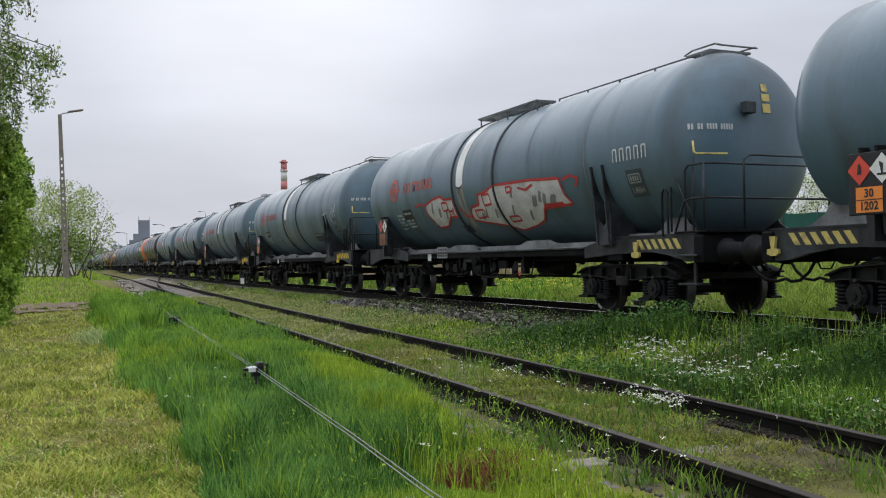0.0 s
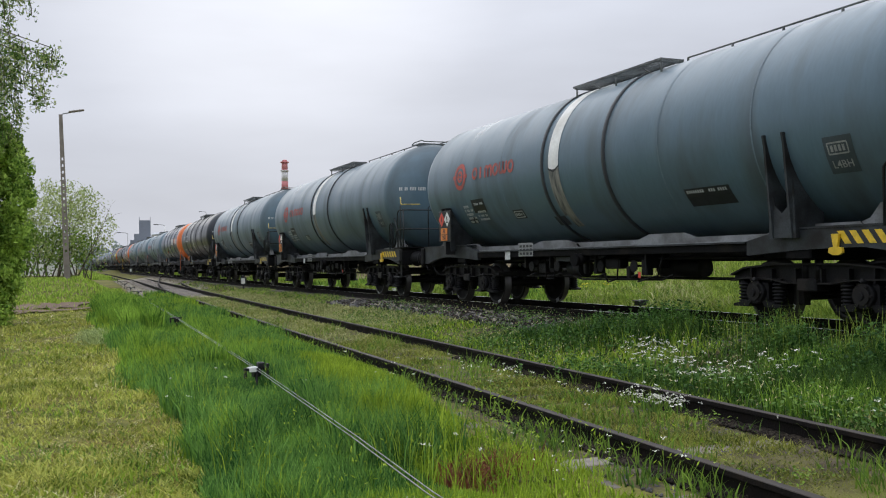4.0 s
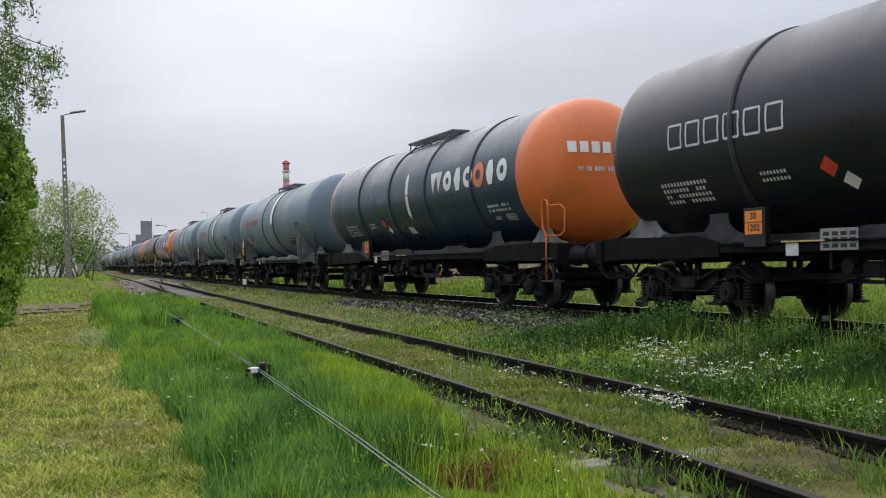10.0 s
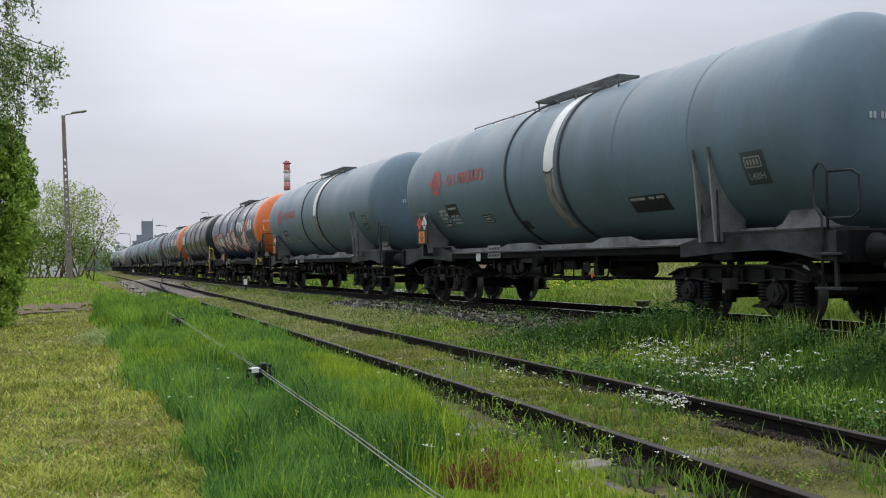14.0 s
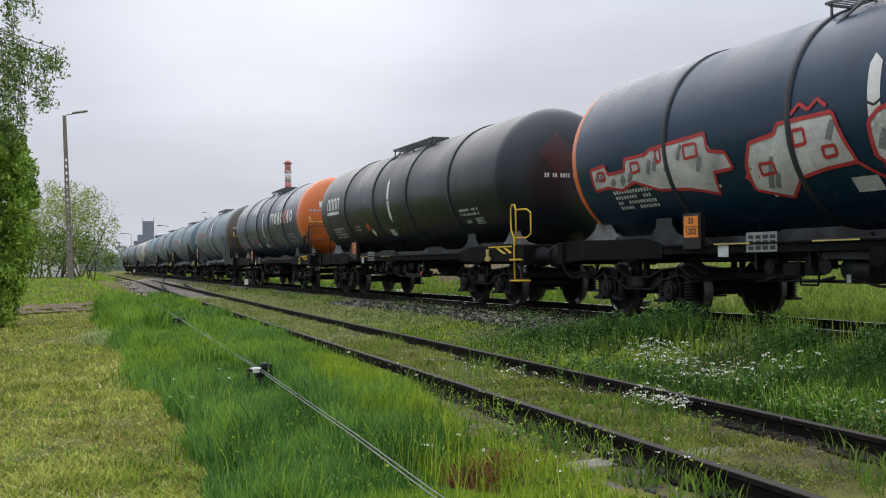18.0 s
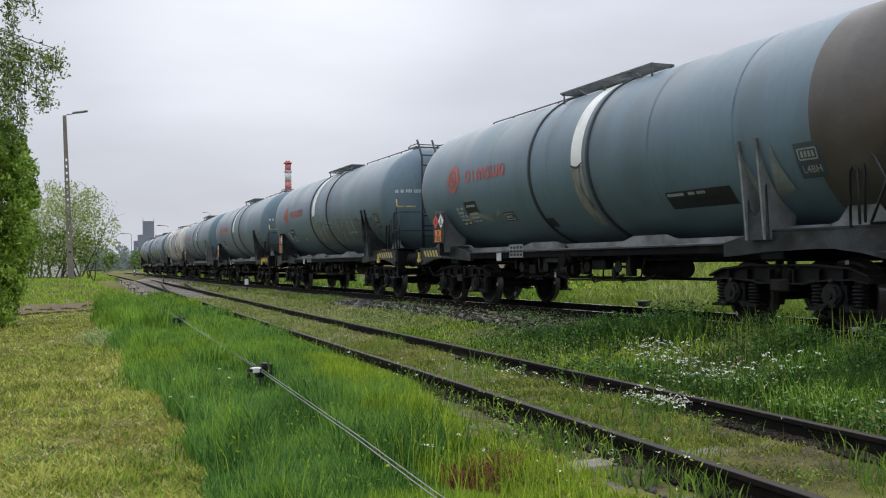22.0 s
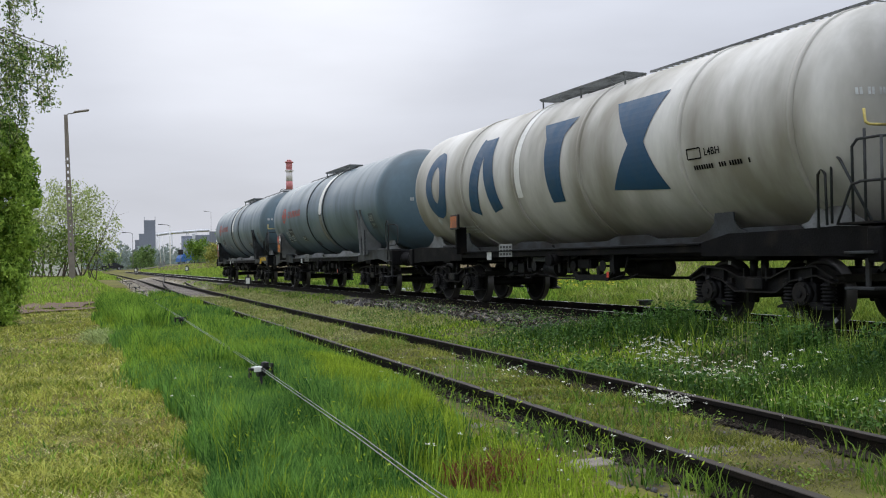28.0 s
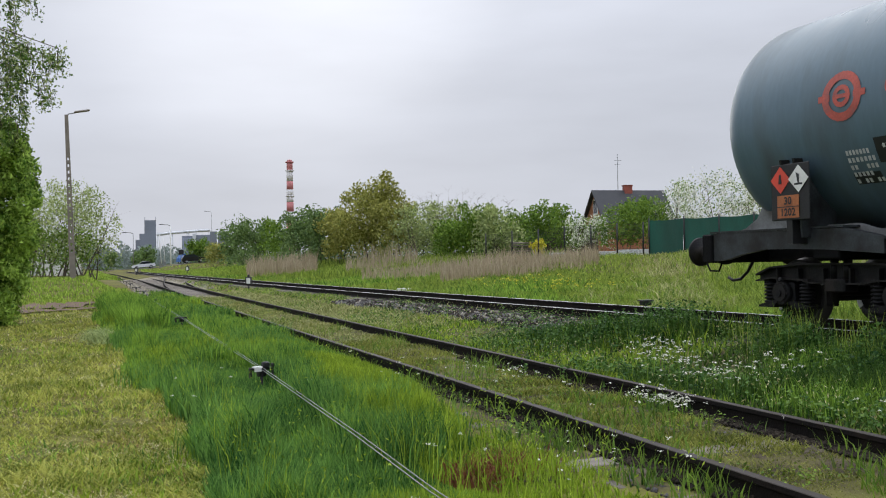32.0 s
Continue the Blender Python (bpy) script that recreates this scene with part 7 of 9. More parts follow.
x, y = polar(42000, 960, 1800, 17, 58)
x, y = keep(x > train_x(y) + 2.0, x, y)
f = clumpy(x, y, 0.5, 3.3)
dry = (clumpy(x, y, 0.8, 1.2) > 0.68) & (RNG.random(len(x)) < 0.55)
blades("bank_weeds", *keep(~dry, x, y, (0.12 + 0.32 * f) * (0.5 + 0.8 * RNG.random(len(x)))), 0.012 + 0.0007 * y[~dry], 0.7, M["grass_bank"], "rough light green weeds on the bank before the gardens")
blades("bank_straw", *keep(dry, x, y, (0.2 + 0.3 * f) * (0.5 + 0.8 * RNG.random(len(x)))), 0.012 + 0.0008 * y[dry], 1.0, M["grass_dry"], "dry straw-coloured grass on the bank", cat="straw")
x, y = polar(26000, 330, 1000, 60, 105)
x, y = keep(x > train_x(y) + 4.0, x, y)
f = clumpy(x, y, 0.3, 4.3)
blades("bank_weeds", x, y, (0.25 + 0.5 * f) * (0.5 + 0.8 * RNG.random(len(x))), 0.07, 0.5, M["grass_bank"], "rough green weeds below the bushes")

# rough grass on both sides of the tracks towards the crossing
x, y = polar(16000, 150, 470, 92, 180)
d1, d2 = x - near_x(y), x - train_x(y)
x, y = keep((np.abs(d1) > 1.8) & (np.abs(d2) > 1.9), x, y)
blades("far_grass", x, y, (0.15 + 0.25 * clumpy(x, y, 0.3, 2.0)) * (0.5 + 0.8 * RNG.random(len(x))), 0.13, 0.5, M["grass_mound"], "rough light green grass towards the crossing")

# reeds: dry tan stalks
def reeds(n, y0, y1, xl, xr, h0):
    x, y = scatter(n, y0, y1, xl, xr, 0.5)
    f = clumpy(x, y, 0.5, 7.0)
    x, y, f = keep(f + 0.4 * RNG.random(len(x)) > 0.42, x, y, f)
    blades("dry_reeds", x, y, h0 * (0.35 + 0.75 * f) * (0.45 + 0.75 * RNG.random(len(x))), 0.02 + 0.0004 * y, 0.3, M["reed"], "pale dry reeds below the bushes", cat="reeds")


def ray_x(px):
    """Where a sight line at this bearing runs: x per metre of y."""
    a = radians(22.808) + math.atan((px - 784) / 1646.2)
    return math.tan(a)


reeds(3000, 72, 100, lambda y: y * ray_x(438), lambda y: y * ray_x(560), 1.9)
reeds(2000, 46, 62, lambda y: y * ray_x(640), lambda y: y * ray_x(800), 1.0)
reeds(3600, 38, 48, lambda y: y * ray_x(780), lambda y: y * ray_x(1060), 1.15)
reeds(420, 60, 70, lambda y: y * ray_x(610), lambda y: y * ray_x(740), 2.0)

# white umbels and small flowers
def flowers(name, cx, cy, sx, sy, n, h, size, m, label):
    x, y = cx + RNG.normal(size=n) * sx, cy + RNG.normal(size=n) * sy
    z = ground_z(x, y)
    hh = h * (0.55 + 0.6 * RNG.random(n))
    c = np.repeat(np.stack([x, y, z + hh], 1), 6, 0) + RNG.normal(size=(6 * n, 3)) * np.array([1, 1, 0.35]) * size * 1.3
    a = unit(RNG.normal(size=(6 * n, 3)) * np.array([1, 1, 0.35]))
    b = unit(np.cross(a, np.array([0, 0, 1.0]) + 0.4 * RNG.normal(size=(6 * n, 3))))
    s = size * (0.6 + 0.7 * RNG.random(6 * n))[:, None]
    f = new(name, quads_mesh(name, c, a * s, b * s, m))
    tagged(f, label, "flowers", kind="stuff")
    blades(name + "_stems", x, y, hh, 0.006, 0.05, M["grass_tall"], "thin green flower stems", cat="flowers")


WHITE_F = "white umbel flowers among the grass between the tracks"
flowers("white_flowers", 6.40, 8.75, 0.17, 0.26, 95, 0.40, 0.010, M["blossom"], WHITE_F)
flowers("white_flowers", 6.12, 7.65, 0.24, 0.32, 70, 0.30, 0.010, M["blossom"], WHITE_F)
flowers("white_flowers", 6.75, 7.35, 0.14, 0.16, 20, 0.34, 0.012, M["blossom"], WHITE_F)
flowers("white_flowers", 6.10, 5.30, 0.14, 0.20, 16, 0.26, 0.012, M["blossom"], WHITE_F)
flowers("white_flowers", 5.10, 7.0, 0.12, 0.26, 85, 0.15, 0.011, M["blossom"], "dense low white flowers against the siding's rail")
flowers("white_flowers", 4.95, 9.6, 0.25, 1.2, 40, 0.10, 0.010, M["blossom"], "small white flowers between the siding's rails")
flowers("white_flowers", 2.9, 8.0, 1.0, 3.0, 40, 0.32, 0.009, M["blossom"], "scattered tiny white flowers in the tall grass")
flowers("white_flowers", 3.1, 5.1, 0.25, 0.3, 16, 0.18, 0.007, M["blossom"], "scattered tiny white flowers beside the siding")
flowers("yellow_flowers", 15.6, 30, 1.0, 0.8, 55, 0.42, 0.03, M["blossom_y"], "yellow flowering weeds behind the main track")
flowers("yellow_flowers", 14.9, 25, 0.8, 0.6, 45, 0.40, 0.026, M["blossom_y"], "yellow flowering weeds behind the main track")
x, y = 2.68 + RNG.normal(size=650) * 0.15, 5.62 + RNG.normal(size=650) * 0.15
blades("reddish_weeds", x, y, 0.07 + 0.12 * RNG.random(650), 0.012, 0.7, M["weed_red"], "rust-red wilted weeds beside the siding", cat="weeds")
# nettles: upright stems set with dark leaves
def nettles(spots, label):
    cs, sx, sy, sh = [], [], [], []
    for cx, cy, rx, ry, n, h0 in spots:
        x, y = cx + RNG.normal(size=n) * rx, cy + RNG.normal(size=n) * ry
        hh = h0 * (0.6 + 0.5 * RNG.random(n))
        z = ground_z(x, y)
        sx.append(x), sy.append(y), sh.append(hh)
        for k in range(11):
            u = (k + 0.6 * RNG.random(n)) / 11
            a = RNG.random(n) * 6.28
            q = 0.055 * (1.15 - u)
            cs.append(np.stack([x + q * np.cos(a), y + q * np.sin(a), z + hh * (0.15 + 0.88 * u)], 1))
    c = np.concatenate(cs)
    a = unit(RNG.normal(size=c.shape) * np.array([1, 1, 0.5]))
    b = unit(np.cross(a, np.array([0, 0, 1.0]) + 0.5 * RNG.normal(size=c.shape)))
    r = (0.026 * (0.6 + 0.7 * RNG.random(len(c))))[:, None]
    tagged(new("nettles", quads_mesh("nettles", c, a * r, b * r * 0.75, M["leaf_nettle"])), label, "weeds", kind="stuff")
    blades("nettle_stems", np.concatenate(sx), np.concatenate(sy), np.concatenate(sh), 0.006, 0.1, M["grass_deep"], "thin green nettle stems", cat="weeds")


nettles([(7.0, 12.4, 0.35, 0.5, 190, 0.36), (7.6, 11.6, 0.30, 0.45, 200, 0.44), (8.35, 11.2, 0.26, 0.30, 220, 0.52)], "dense belt of dark nettles against the main track")
nettles([(7.75, 8.1, 0.16, 0.20, 130, 0.44), (7.2, 6.6, 0.24, 0.24, 90, 0.42), (8.0, 7.0, 0.20, 0.22, 150, 0.50), (7.7, 6.2, 0.25, 0.25, 120, 0.46), (8.1, 8.8, 0.14, 0.2, 110, 0.50)], "dark nettle clump beside the main track")
nettles([(6.4, 7.9, 0.3, 0.5, 90, 0.22), (6.0, 9.4, 0.3, 0.8, 90, 0.20)], "low leafy plants among the white flowers")
# low leafy plants
for n, y0, y1, lx, rx, size, m, hh, lab in ((7000, 5.0, 26, lambda y: near_x(y) + 0.95, lambda y: train_x(y) - 1.2, 0.022, "leaf_dark", 0.22, "broad-leaved dark green weeds between the tracks"),
                                            (3000, 5.0, 20, lambda y: near_x(y) + 1.2, lambda y: train_x(y) - 1.8, 0.024, "leaf_nettle", 0.24, "broad-leaved dark weeds between the tracks"),
                                            (4200, 4.2, 16, lambda y: near_x(y) - 1.9, lambda y: near_x(y) + 0.66, 0.014, "leaf_mid", 0.08, "low broad-leaved weeds in the siding")):
    x, y = scatter(n * 2, y0, y1, lx, rx, 1.0)
    x, y = keep((clumpy(x, y, 1.4, 9.0 + n) > 0.52), x, y)
    c = np.stack([x, y, ground_z(x, y) + 0.02 + hh * RNG.random(len(x))], 1)
    a = unit(RNG.normal(size=(len(x), 3)) * np.array([1, 1, 0.4]))
    b = unit(np.cross(a, np.array([0, 0, 1.0]) + 0.5 * RNG.normal(size=(len(x), 3))))
    tagged(new("leafy_weeds", quads_mesh("leafy_weeds", c, a * size, b * size * 0.8, M[m])), lab, "weeds", kind="stuff")

# ---------------------------------------------------------------- ballast
def stones(name, x, y, size, label, lift=0.0, m="ballast"):
    n = len(x)
    z = ground_z(x, y) + size * 0.25 + lift
    o = np.array([(1, 0, 0), (-1, 0, 0), (0, 1, 0), (0, -1, 0), (0, 0, 1), (0, 0, -1)], float)
    v = o[None] * (0.6 + 0.6 * RNG.random((n, 6, 1))) * (size * (0.6 + 0.7 * RNG.random(n)))[:, None, None]
    a = RNG.random(n) * 6.28
    ca, sa = np.cos(a)[:, None], np.sin(a)[:, None]
    vx, vy = v[..., 0] * ca - v[..., 1] * sa, v[..., 0] * sa + v[..., 1] * ca
    vz = v[..., 2] * 0.7 + vx * 0.3
    w = np.stack([vx + x[:, None], vy + y[:, None], vz + z[:, None]], -1)
    tri = np.array([(0, 2, 4), (2, 1, 4), (1, 3, 4), (3, 0, 4), (2, 0, 5), (1, 2, 5), (3, 1, 5), (0, 3, 5)], np.int32)
    idx = (np.arange(n, dtype=np.int32)[:, None, None] * 6 + tri[None]).reshape(-1)
    me = bpy.data.meshes.new(name)
    me.vertices.add(6 * n)
    me.vertices.foreach_set("co", w.reshape(-1))
    me.loops.add(len(idx))
    me.loops.foreach_set("vertex_index", idx)
    me.polygons.add(8 * n)
    me.polygons.foreach_set("loop_start", np.arange(0, len(idx), 3, dtype=np.int32))
    me.update()
    me.materials.append(M[m])
    return tagged(new(name, me), label, "ballast", kind="stuff")


x, y = scatter(4200, 5.5, 13, lambda y: train_x(y) - 2.3, lambda y: train_x(y) - 0.9, 0.6)
stones("ballast", x, y, 0.035, "dark ballast stones at the main rail's foot")
x, y = scatter(2600, 13, 27, lambda y: train_x(y) - 2.45, lambda y: train_x(y) - 1.2, 0.6)
x, y = keep(RNG.random(len(x)) < 0.45 + clumpy(x, y, 0.8, 2.2), x, y)
stones("ballast", x, y, 0.085, "bare grey ballast stones beside the main track")
x, y = scatter(1300, 13, 27, lambda y: train_x(y) - 2.45, lambda y: train_x(y) - 1.2, 0.6)
stones("ballast", x, y, 0.10, "soot-black ballast stones beside the main track", m="ballast_oily")
x, y = scatter(260, 13, 27, lambda y: train_x(y) - 2.4, lambda y: train_x(y) - 1.3, 0.6)
stones("ballast", x, y, 0.075, "pale ballast stones beside the main track", lift=0.02, m="ballast_pale")
x, y = scatter(9000, 7, 60, lambda y: train_x(y) - 1.5, lambda y: train_x(y) + 1.5, 1.0)
stones("ballast", x, y, 0.04, "dark grey ballast between the main track's rails")
x, y = scatter(9000, 2.4, 45, lambda y: near_x(y) - 1.2, lambda y: near_x(y) + 1.2, 1.0)
x, y = keep(clumpy(x, y, 2.0, 7.7) > 0.5, x, y)
stones("ballast", x, y, 0.022, "scattered ballast stones in the siding")
x, y = scatter(9000, 40, 95, lambda y: near_x(y) - 2.3, lambda y: cross_x(y) + 1.8, 0.6)
stones("ballast", x, y, 0.05, "pale ballast round the turnout", m="ballast_pale")
for e0, e1 in ((-1.0, -0.70), (0.50, 0.78)):
    ys = np.arange(2.2, 12.6, 0.05)
    taper = sm(2.2, 2.6, ys) * (1 - sm(9.0, 12.5, ys))
    ex = near_x(ys) + e0 + (e1 - e0) * 0.8 * (1 - taper) + 0.10 * (clumpy(ys * 0, ys, 5.0, 3.0 + e0) - 0.5) + 0.03 * RNG.normal(size=len(ys))
    vs = []
    for u in (0.0, 0.33, 0.67, 1.0):
        xx = ex * (1 - u) + (near_x(ys) + e1) * u
        vs += np.stack([xx, ys, ground_z(xx, ys) + (-0.002 if u == 0.0 else 0.026) + 0.006 * RNG.normal(size=len(ys)) * (u > 0)], 1).tolist()
    n = len(ys)
    fs = [(r * n + i, (r + 1) * n + i, (r + 1) * n + i + 1, r * n + i + 1) for r in range(3) for i in range(n - 1)]
    tagged(new("oily_ballast_bed", soup("oily_ballast_bed", vs, fs, M["ballast_oily"])), "near-black strip of grit at the foot of a siding rail", "ballast", kind="structure")
x, y = scatter(36000, 2.4, 15, lambda y: near_x(y) - 1.02, lambda y: near_x(y) + 0.70, 1.0)
x, y = keep(foot(x, y), x, y)
stones("oily_ballast", x, y, 0.02, "near-black ballast along the siding's rails", lift=0.022, m="ballast_oily")

# flat stones and old sleeper ends lying by the rails
def slab(x, y, sx, sy, rot, label):
    bm = bmesh.new()
    box(bm, -sx / 2, sx / 2, -sy / 2, sy / 2, -0.05, 0.03, 0.012)
    for v in bm.verts:
        v.co += 0.02 * noise.noise_vector(v.co * 5 + Vector((x, y, 0)))
    ob = new("stone_slab", mesh_of(bm, "stone_slab", M["slab"]))
    ob.matrix_basis = pose(x, y, float(ground_z(x, y)) - 0.004, 2, -1, rot)
    tagged(ob, label, "stone", group="slabs along the siding")


for q in ((8.35, 8.1, 0.7, 0.22, 4), (8.5, 7.2, 0.6, 0.2, 8), (8.6, 6.5, 0.6, 0.22, -4), (8.45, 9.9, 0.5, 0.2, 2), (3.55, 5.6, 0.26, 0.12, 12), (3.5, 4.97, 0.22, 0.12, -6), (4.97, 6.2, 0.24, 0.13, 24), (4.9, 5.0, 0.26, 0.13, 30)):
    slab(*q, "flat weathered grey slab half sunk beside the rails")
for q in ((4.98, 13.5, 0.72, 0.20, 5), (5.22, 14.05, 0.50, 0.20, 3), (4.86, 12.95, 0.40, 0.16, 9)):
    slab(*q, "bare end of an old sleeper between the siding's rails")
pl = thing("cable_duct_lid", pose(12.0, 32.3, float(ground_z(12.0, 32.3))), label="pale concrete duct lid lying in the grass", category="concrete lid")
bm = bmesh.new()
box(bm, -0.25, 0.25, -0.15, 0.15, 0, 0.22, 0.02)
part("slab", mesh_of(bm, "lid_slab", M["white"]), pl)
bm = bmesh.new()
box(bm, -0.11, 0.11, -0.09, 0.09, 0.16, 0.27, 0.02)
rod(bm, (0, 0, -0.05), (0, 0, 0.17), 0.03, 8)
box(bm, -0.15, 0.15, -0.11, 0.11, 0.255, 0.28, 0.01)
jb = thing("junction_box", pose(11.99, 17.1, float(ground_z(11.99, 17.1))), label="small black junction box on a stub beside the main track", category="junction box")
part("housing", mesh_of(bm, "junction_housing", M["black"]), jb)

# bare path and mowing heap
n = 26
v, fc = [], []
for y0_, wd_, xa in ((36.4, 0.9, -3.4), (39.6, 1.6, -3.4)):
    k0 = len(v)
    for i in range(n + 1):
        xx = xa + 5.0 * i / n
        taper = min(1, (n + 0.5 - i) / 4)
        for s_ in (-1, 1):
            yy = y0_ + 0.35 * xx + s_ * wd_ * (1 + 0.35 * math.sin(i * 1.7 + s_ + y0_) + 0.25 * math.sin(i * 3.1)) * taper
            v.append((xx, yy, float(ground_z(xx, yy)) + 0.05))
    for i in range(n):
        fc.append((k0 + 2 * i, k0 + 2 * i + 2, k0 + 2 * i + 3, k0 + 2 * i + 1))
for k_, (cx, cy, rx_, ry_) in enumerate(((2.95, 5.7, 0.34, 0.5),)):
    v2 = [(cx, cy, float(ground_z(cx, cy)) + 0.02)] + [(cx + rx_ * (1 + 0.25 * math.sin(5 * a_ + k_)) * math.cos(a_), cy + ry_ * (1 + 0.2 * math.cos(4 * a_)) * math.sin(a_), float(ground_z(cx + rx_ * math.cos(a_), cy + ry_ * math.sin(a_))) + 0.012) for a_ in np.linspace(0, 2 * math.pi, 17)[:-1]]
    tagged(new("bare_earth", soup("bare_earth", v2, [(0, i + 1, (i + 1) % 16 + 1) for i in range(16)], M["bed"])), "patch of bare brown earth beside the siding", "earth", kind="structure")
tagged(new("dirt_path", soup("dirt_path", v, fc, M["dirt"])), "strip of bare trodden earth across the lawn", "path", kind="structure")
q = 900
xx, yy = 1.02 + RNG.normal(size=q) * 0.16, 21.2 + RNG.normal(size=q) * 0.5
blades("mown_heap", xx, yy, 0.16 + 0.16 * RNG.random(q), 0.02, 1.6, M["leaf_sparse"], "grey-green heap of mown grass", cat="grass heap")

# ---------------------------------------------------------------- signal wire with its pulleys
WIRE = [(1.72, 2.0), (1.80, 4.44), (1.89, 6.0), (2.17, 10.5), (2.58, 20.8), (2.98, 31.8), (3.9, 45.0), (4.55, 62.0), (5.2, 78.0), (5.7, 92.0)]
sw = thing("signal_wire", label="pair of taut galvanised signal wires low over the grass", category="wire")
for dx in (-0.018, 0.018):
    pts = [(x + dx, y, max(0.02 + float(ground_z(x, y)) + 0.33, -0.02)) for x, y in WIRE]
    part("wire", tube(pts, 0.0036, M["galv"], "wire", 5), sw)


def pulley(x, y, white=False, wide=0.0):
    t = thing("wire_pulley", pose(x, y, float(ground_z(x, y)), 0, 0, 8), label="low pulley stand with a white plate carrying the signal wires" if white else "low black pulley stand carrying the signal wires", category="wire pulley", group="signal wire pulleys")
    bm = bmesh.new()
    rod(bm, (0, 0, -0.15), (0, 0, 0.34), 0.018, 8)
    part("post", mesh_of(bm, "pulley_post", M["black"]), t)
    bm = bmesh.new()
    box(bm, -0.10 - wide, 0.10 + wide, -0.03, 0.03, 0.33, 0.36, 0.005)
    box(bm, -0.10 - wide, -0.08 - wide, -0.03, 0.03, 0.25, 0.36)
    box(bm, 0.08 + wide, 0.10 + wide, -0.03, 0.03, 0.25, 0.40)
    part("bracket", mesh_of(bm, "pulley_bracket", M["black"]), t)
    for s in (-0.03, 0.03):
        bm = bmesh.new()
        rod(bm, (s - 0.012, 0, 0.31), (s + 0.012, 0, 0.31), 0.055, 14)
        part("pulley_wheel", mesh_of(bm, "pulley_wheel", M["black"]), t)
    if white:
        bm = bmesh.new()
        box(bm, 0.01, 0.09, -0.04, 0.04, 0.35, 0.42, 0.012)
        part("housing", mesh_of(bm, "pulley_housing", M["black"]), t)
        bm = bmesh.new()
        prism(bm, [(-0.10, 0.36), (0.0, 0.36), (0.0, 0.372), (-0.10, 0.372)], -0.05, 0.03)
        prism(bm, [(-0.10, 0.32), (-0.02, 0.32), (-0.02, 0.365), (-0.10, 0.365)], -0.06, -0.05)
        part("cover_plate", mesh_of(bm, "cover_plate", M["white"]), t, None, "white painted cover plate")
    return t


for i, (x, y) in enumerate(WIRE[3:]):
    pulley(x, y, i == 0, 0.25 if i in (2, 3) else 0.04)
for x, y in ((3.35, 38.0), (4.2, 53.0), (4.9, 70.0), (5.45, 85.0)):
    pulley(x, y, False, 0.12)

# ---------------------------------------------------------------- point indicators
def indicator(x, y, s, label):
    z = float(ground_z(x, y))
    t = thing("point_indicator", pose(x, y, z, 0, 0, -20), label=label, category="point indicator", group="point indicators")
    bm = bmesh.new()
    rod(bm, (0, 0, 0), (0, 0, 0.55 * s), 0.05 * s, 10)
    box(bm, -0.16 * s, 0.16 * s, -0.16 * s, 0.16 * s, -0.05, 0.06, 0.01)
    part("post", mesh_of(bm, "indicator_post", M["black"]), t)
    bm = bmesh.new()
    box(bm, -0.21 * s, 0.21 * s, -0.15 * s, 0.15 * s, 0.45 * s, 0.98 * s, 0.02)
    part("lantern_box", mesh_of(bm, "lantern_box", M["black"]), t)
    bm = bmesh.new()
    box(bm, -0.13 * s, 0.13 * s, -0.165 * s, -0.152 * s, 0.52 * s, 0.91 * s)
    part("glass_plate", mesh_of(bm, "glass_plate", M["white"]), t, None, "white glass plate")
    bm = bmesh.new()
    rod(bm, (0, 0, 0.98 * s), (0, 0, 1.10 * s), 0.10 * s, 12)
    rod(bm, (0, 0, 1.10 * s), (0, 0, 1.16 * s), 0.06 * s, 12)
    part("chimney_cap", mesh_of(bm, "chimney_cap", M["black"]), t)
    return t


indicator(8.19, 42.2, 0.64, "black point indicator lantern with a white glass plate")
indicator(15.4, 118, 1.0, "distant black point indicator beside the turnout")
indicator(10.2, 128, 0.9, "distant black point indicator beside the turnout")
bm = bmesh.new()
box(bm, -0.9, 0.5, -0.12, 0.12, 0.05, 0.12, 0.01)
box(bm, -0.5, 0.3, -0.25, 0.25, -0.05, 0.08, 0.02)
for s in (-0.6, 0.35):
    rod(bm, (s, -0.1, 0.1), (s, 0.1, 0.22), 0.06, 10)
crank = thing("wire_crank", pose(3.25, 32.5, float(ground_z(3.25, 32.5)) + 0.08, 0, 0, 5), label="black iron crank plate for the signal wires", category="point gear")
part("crank_plate", mesh_of(bm, "crank_plate", M["black"]), crank)

# ---------------------------------------------------------------- trees and bushes
def spot(px, rng):
    """A place at this bearing and range from the eye."""
    a = radians(22.808) + math.atan((px - 784) / 1646.2)
    return rng * math.sin(a), rng * math.cos(a)


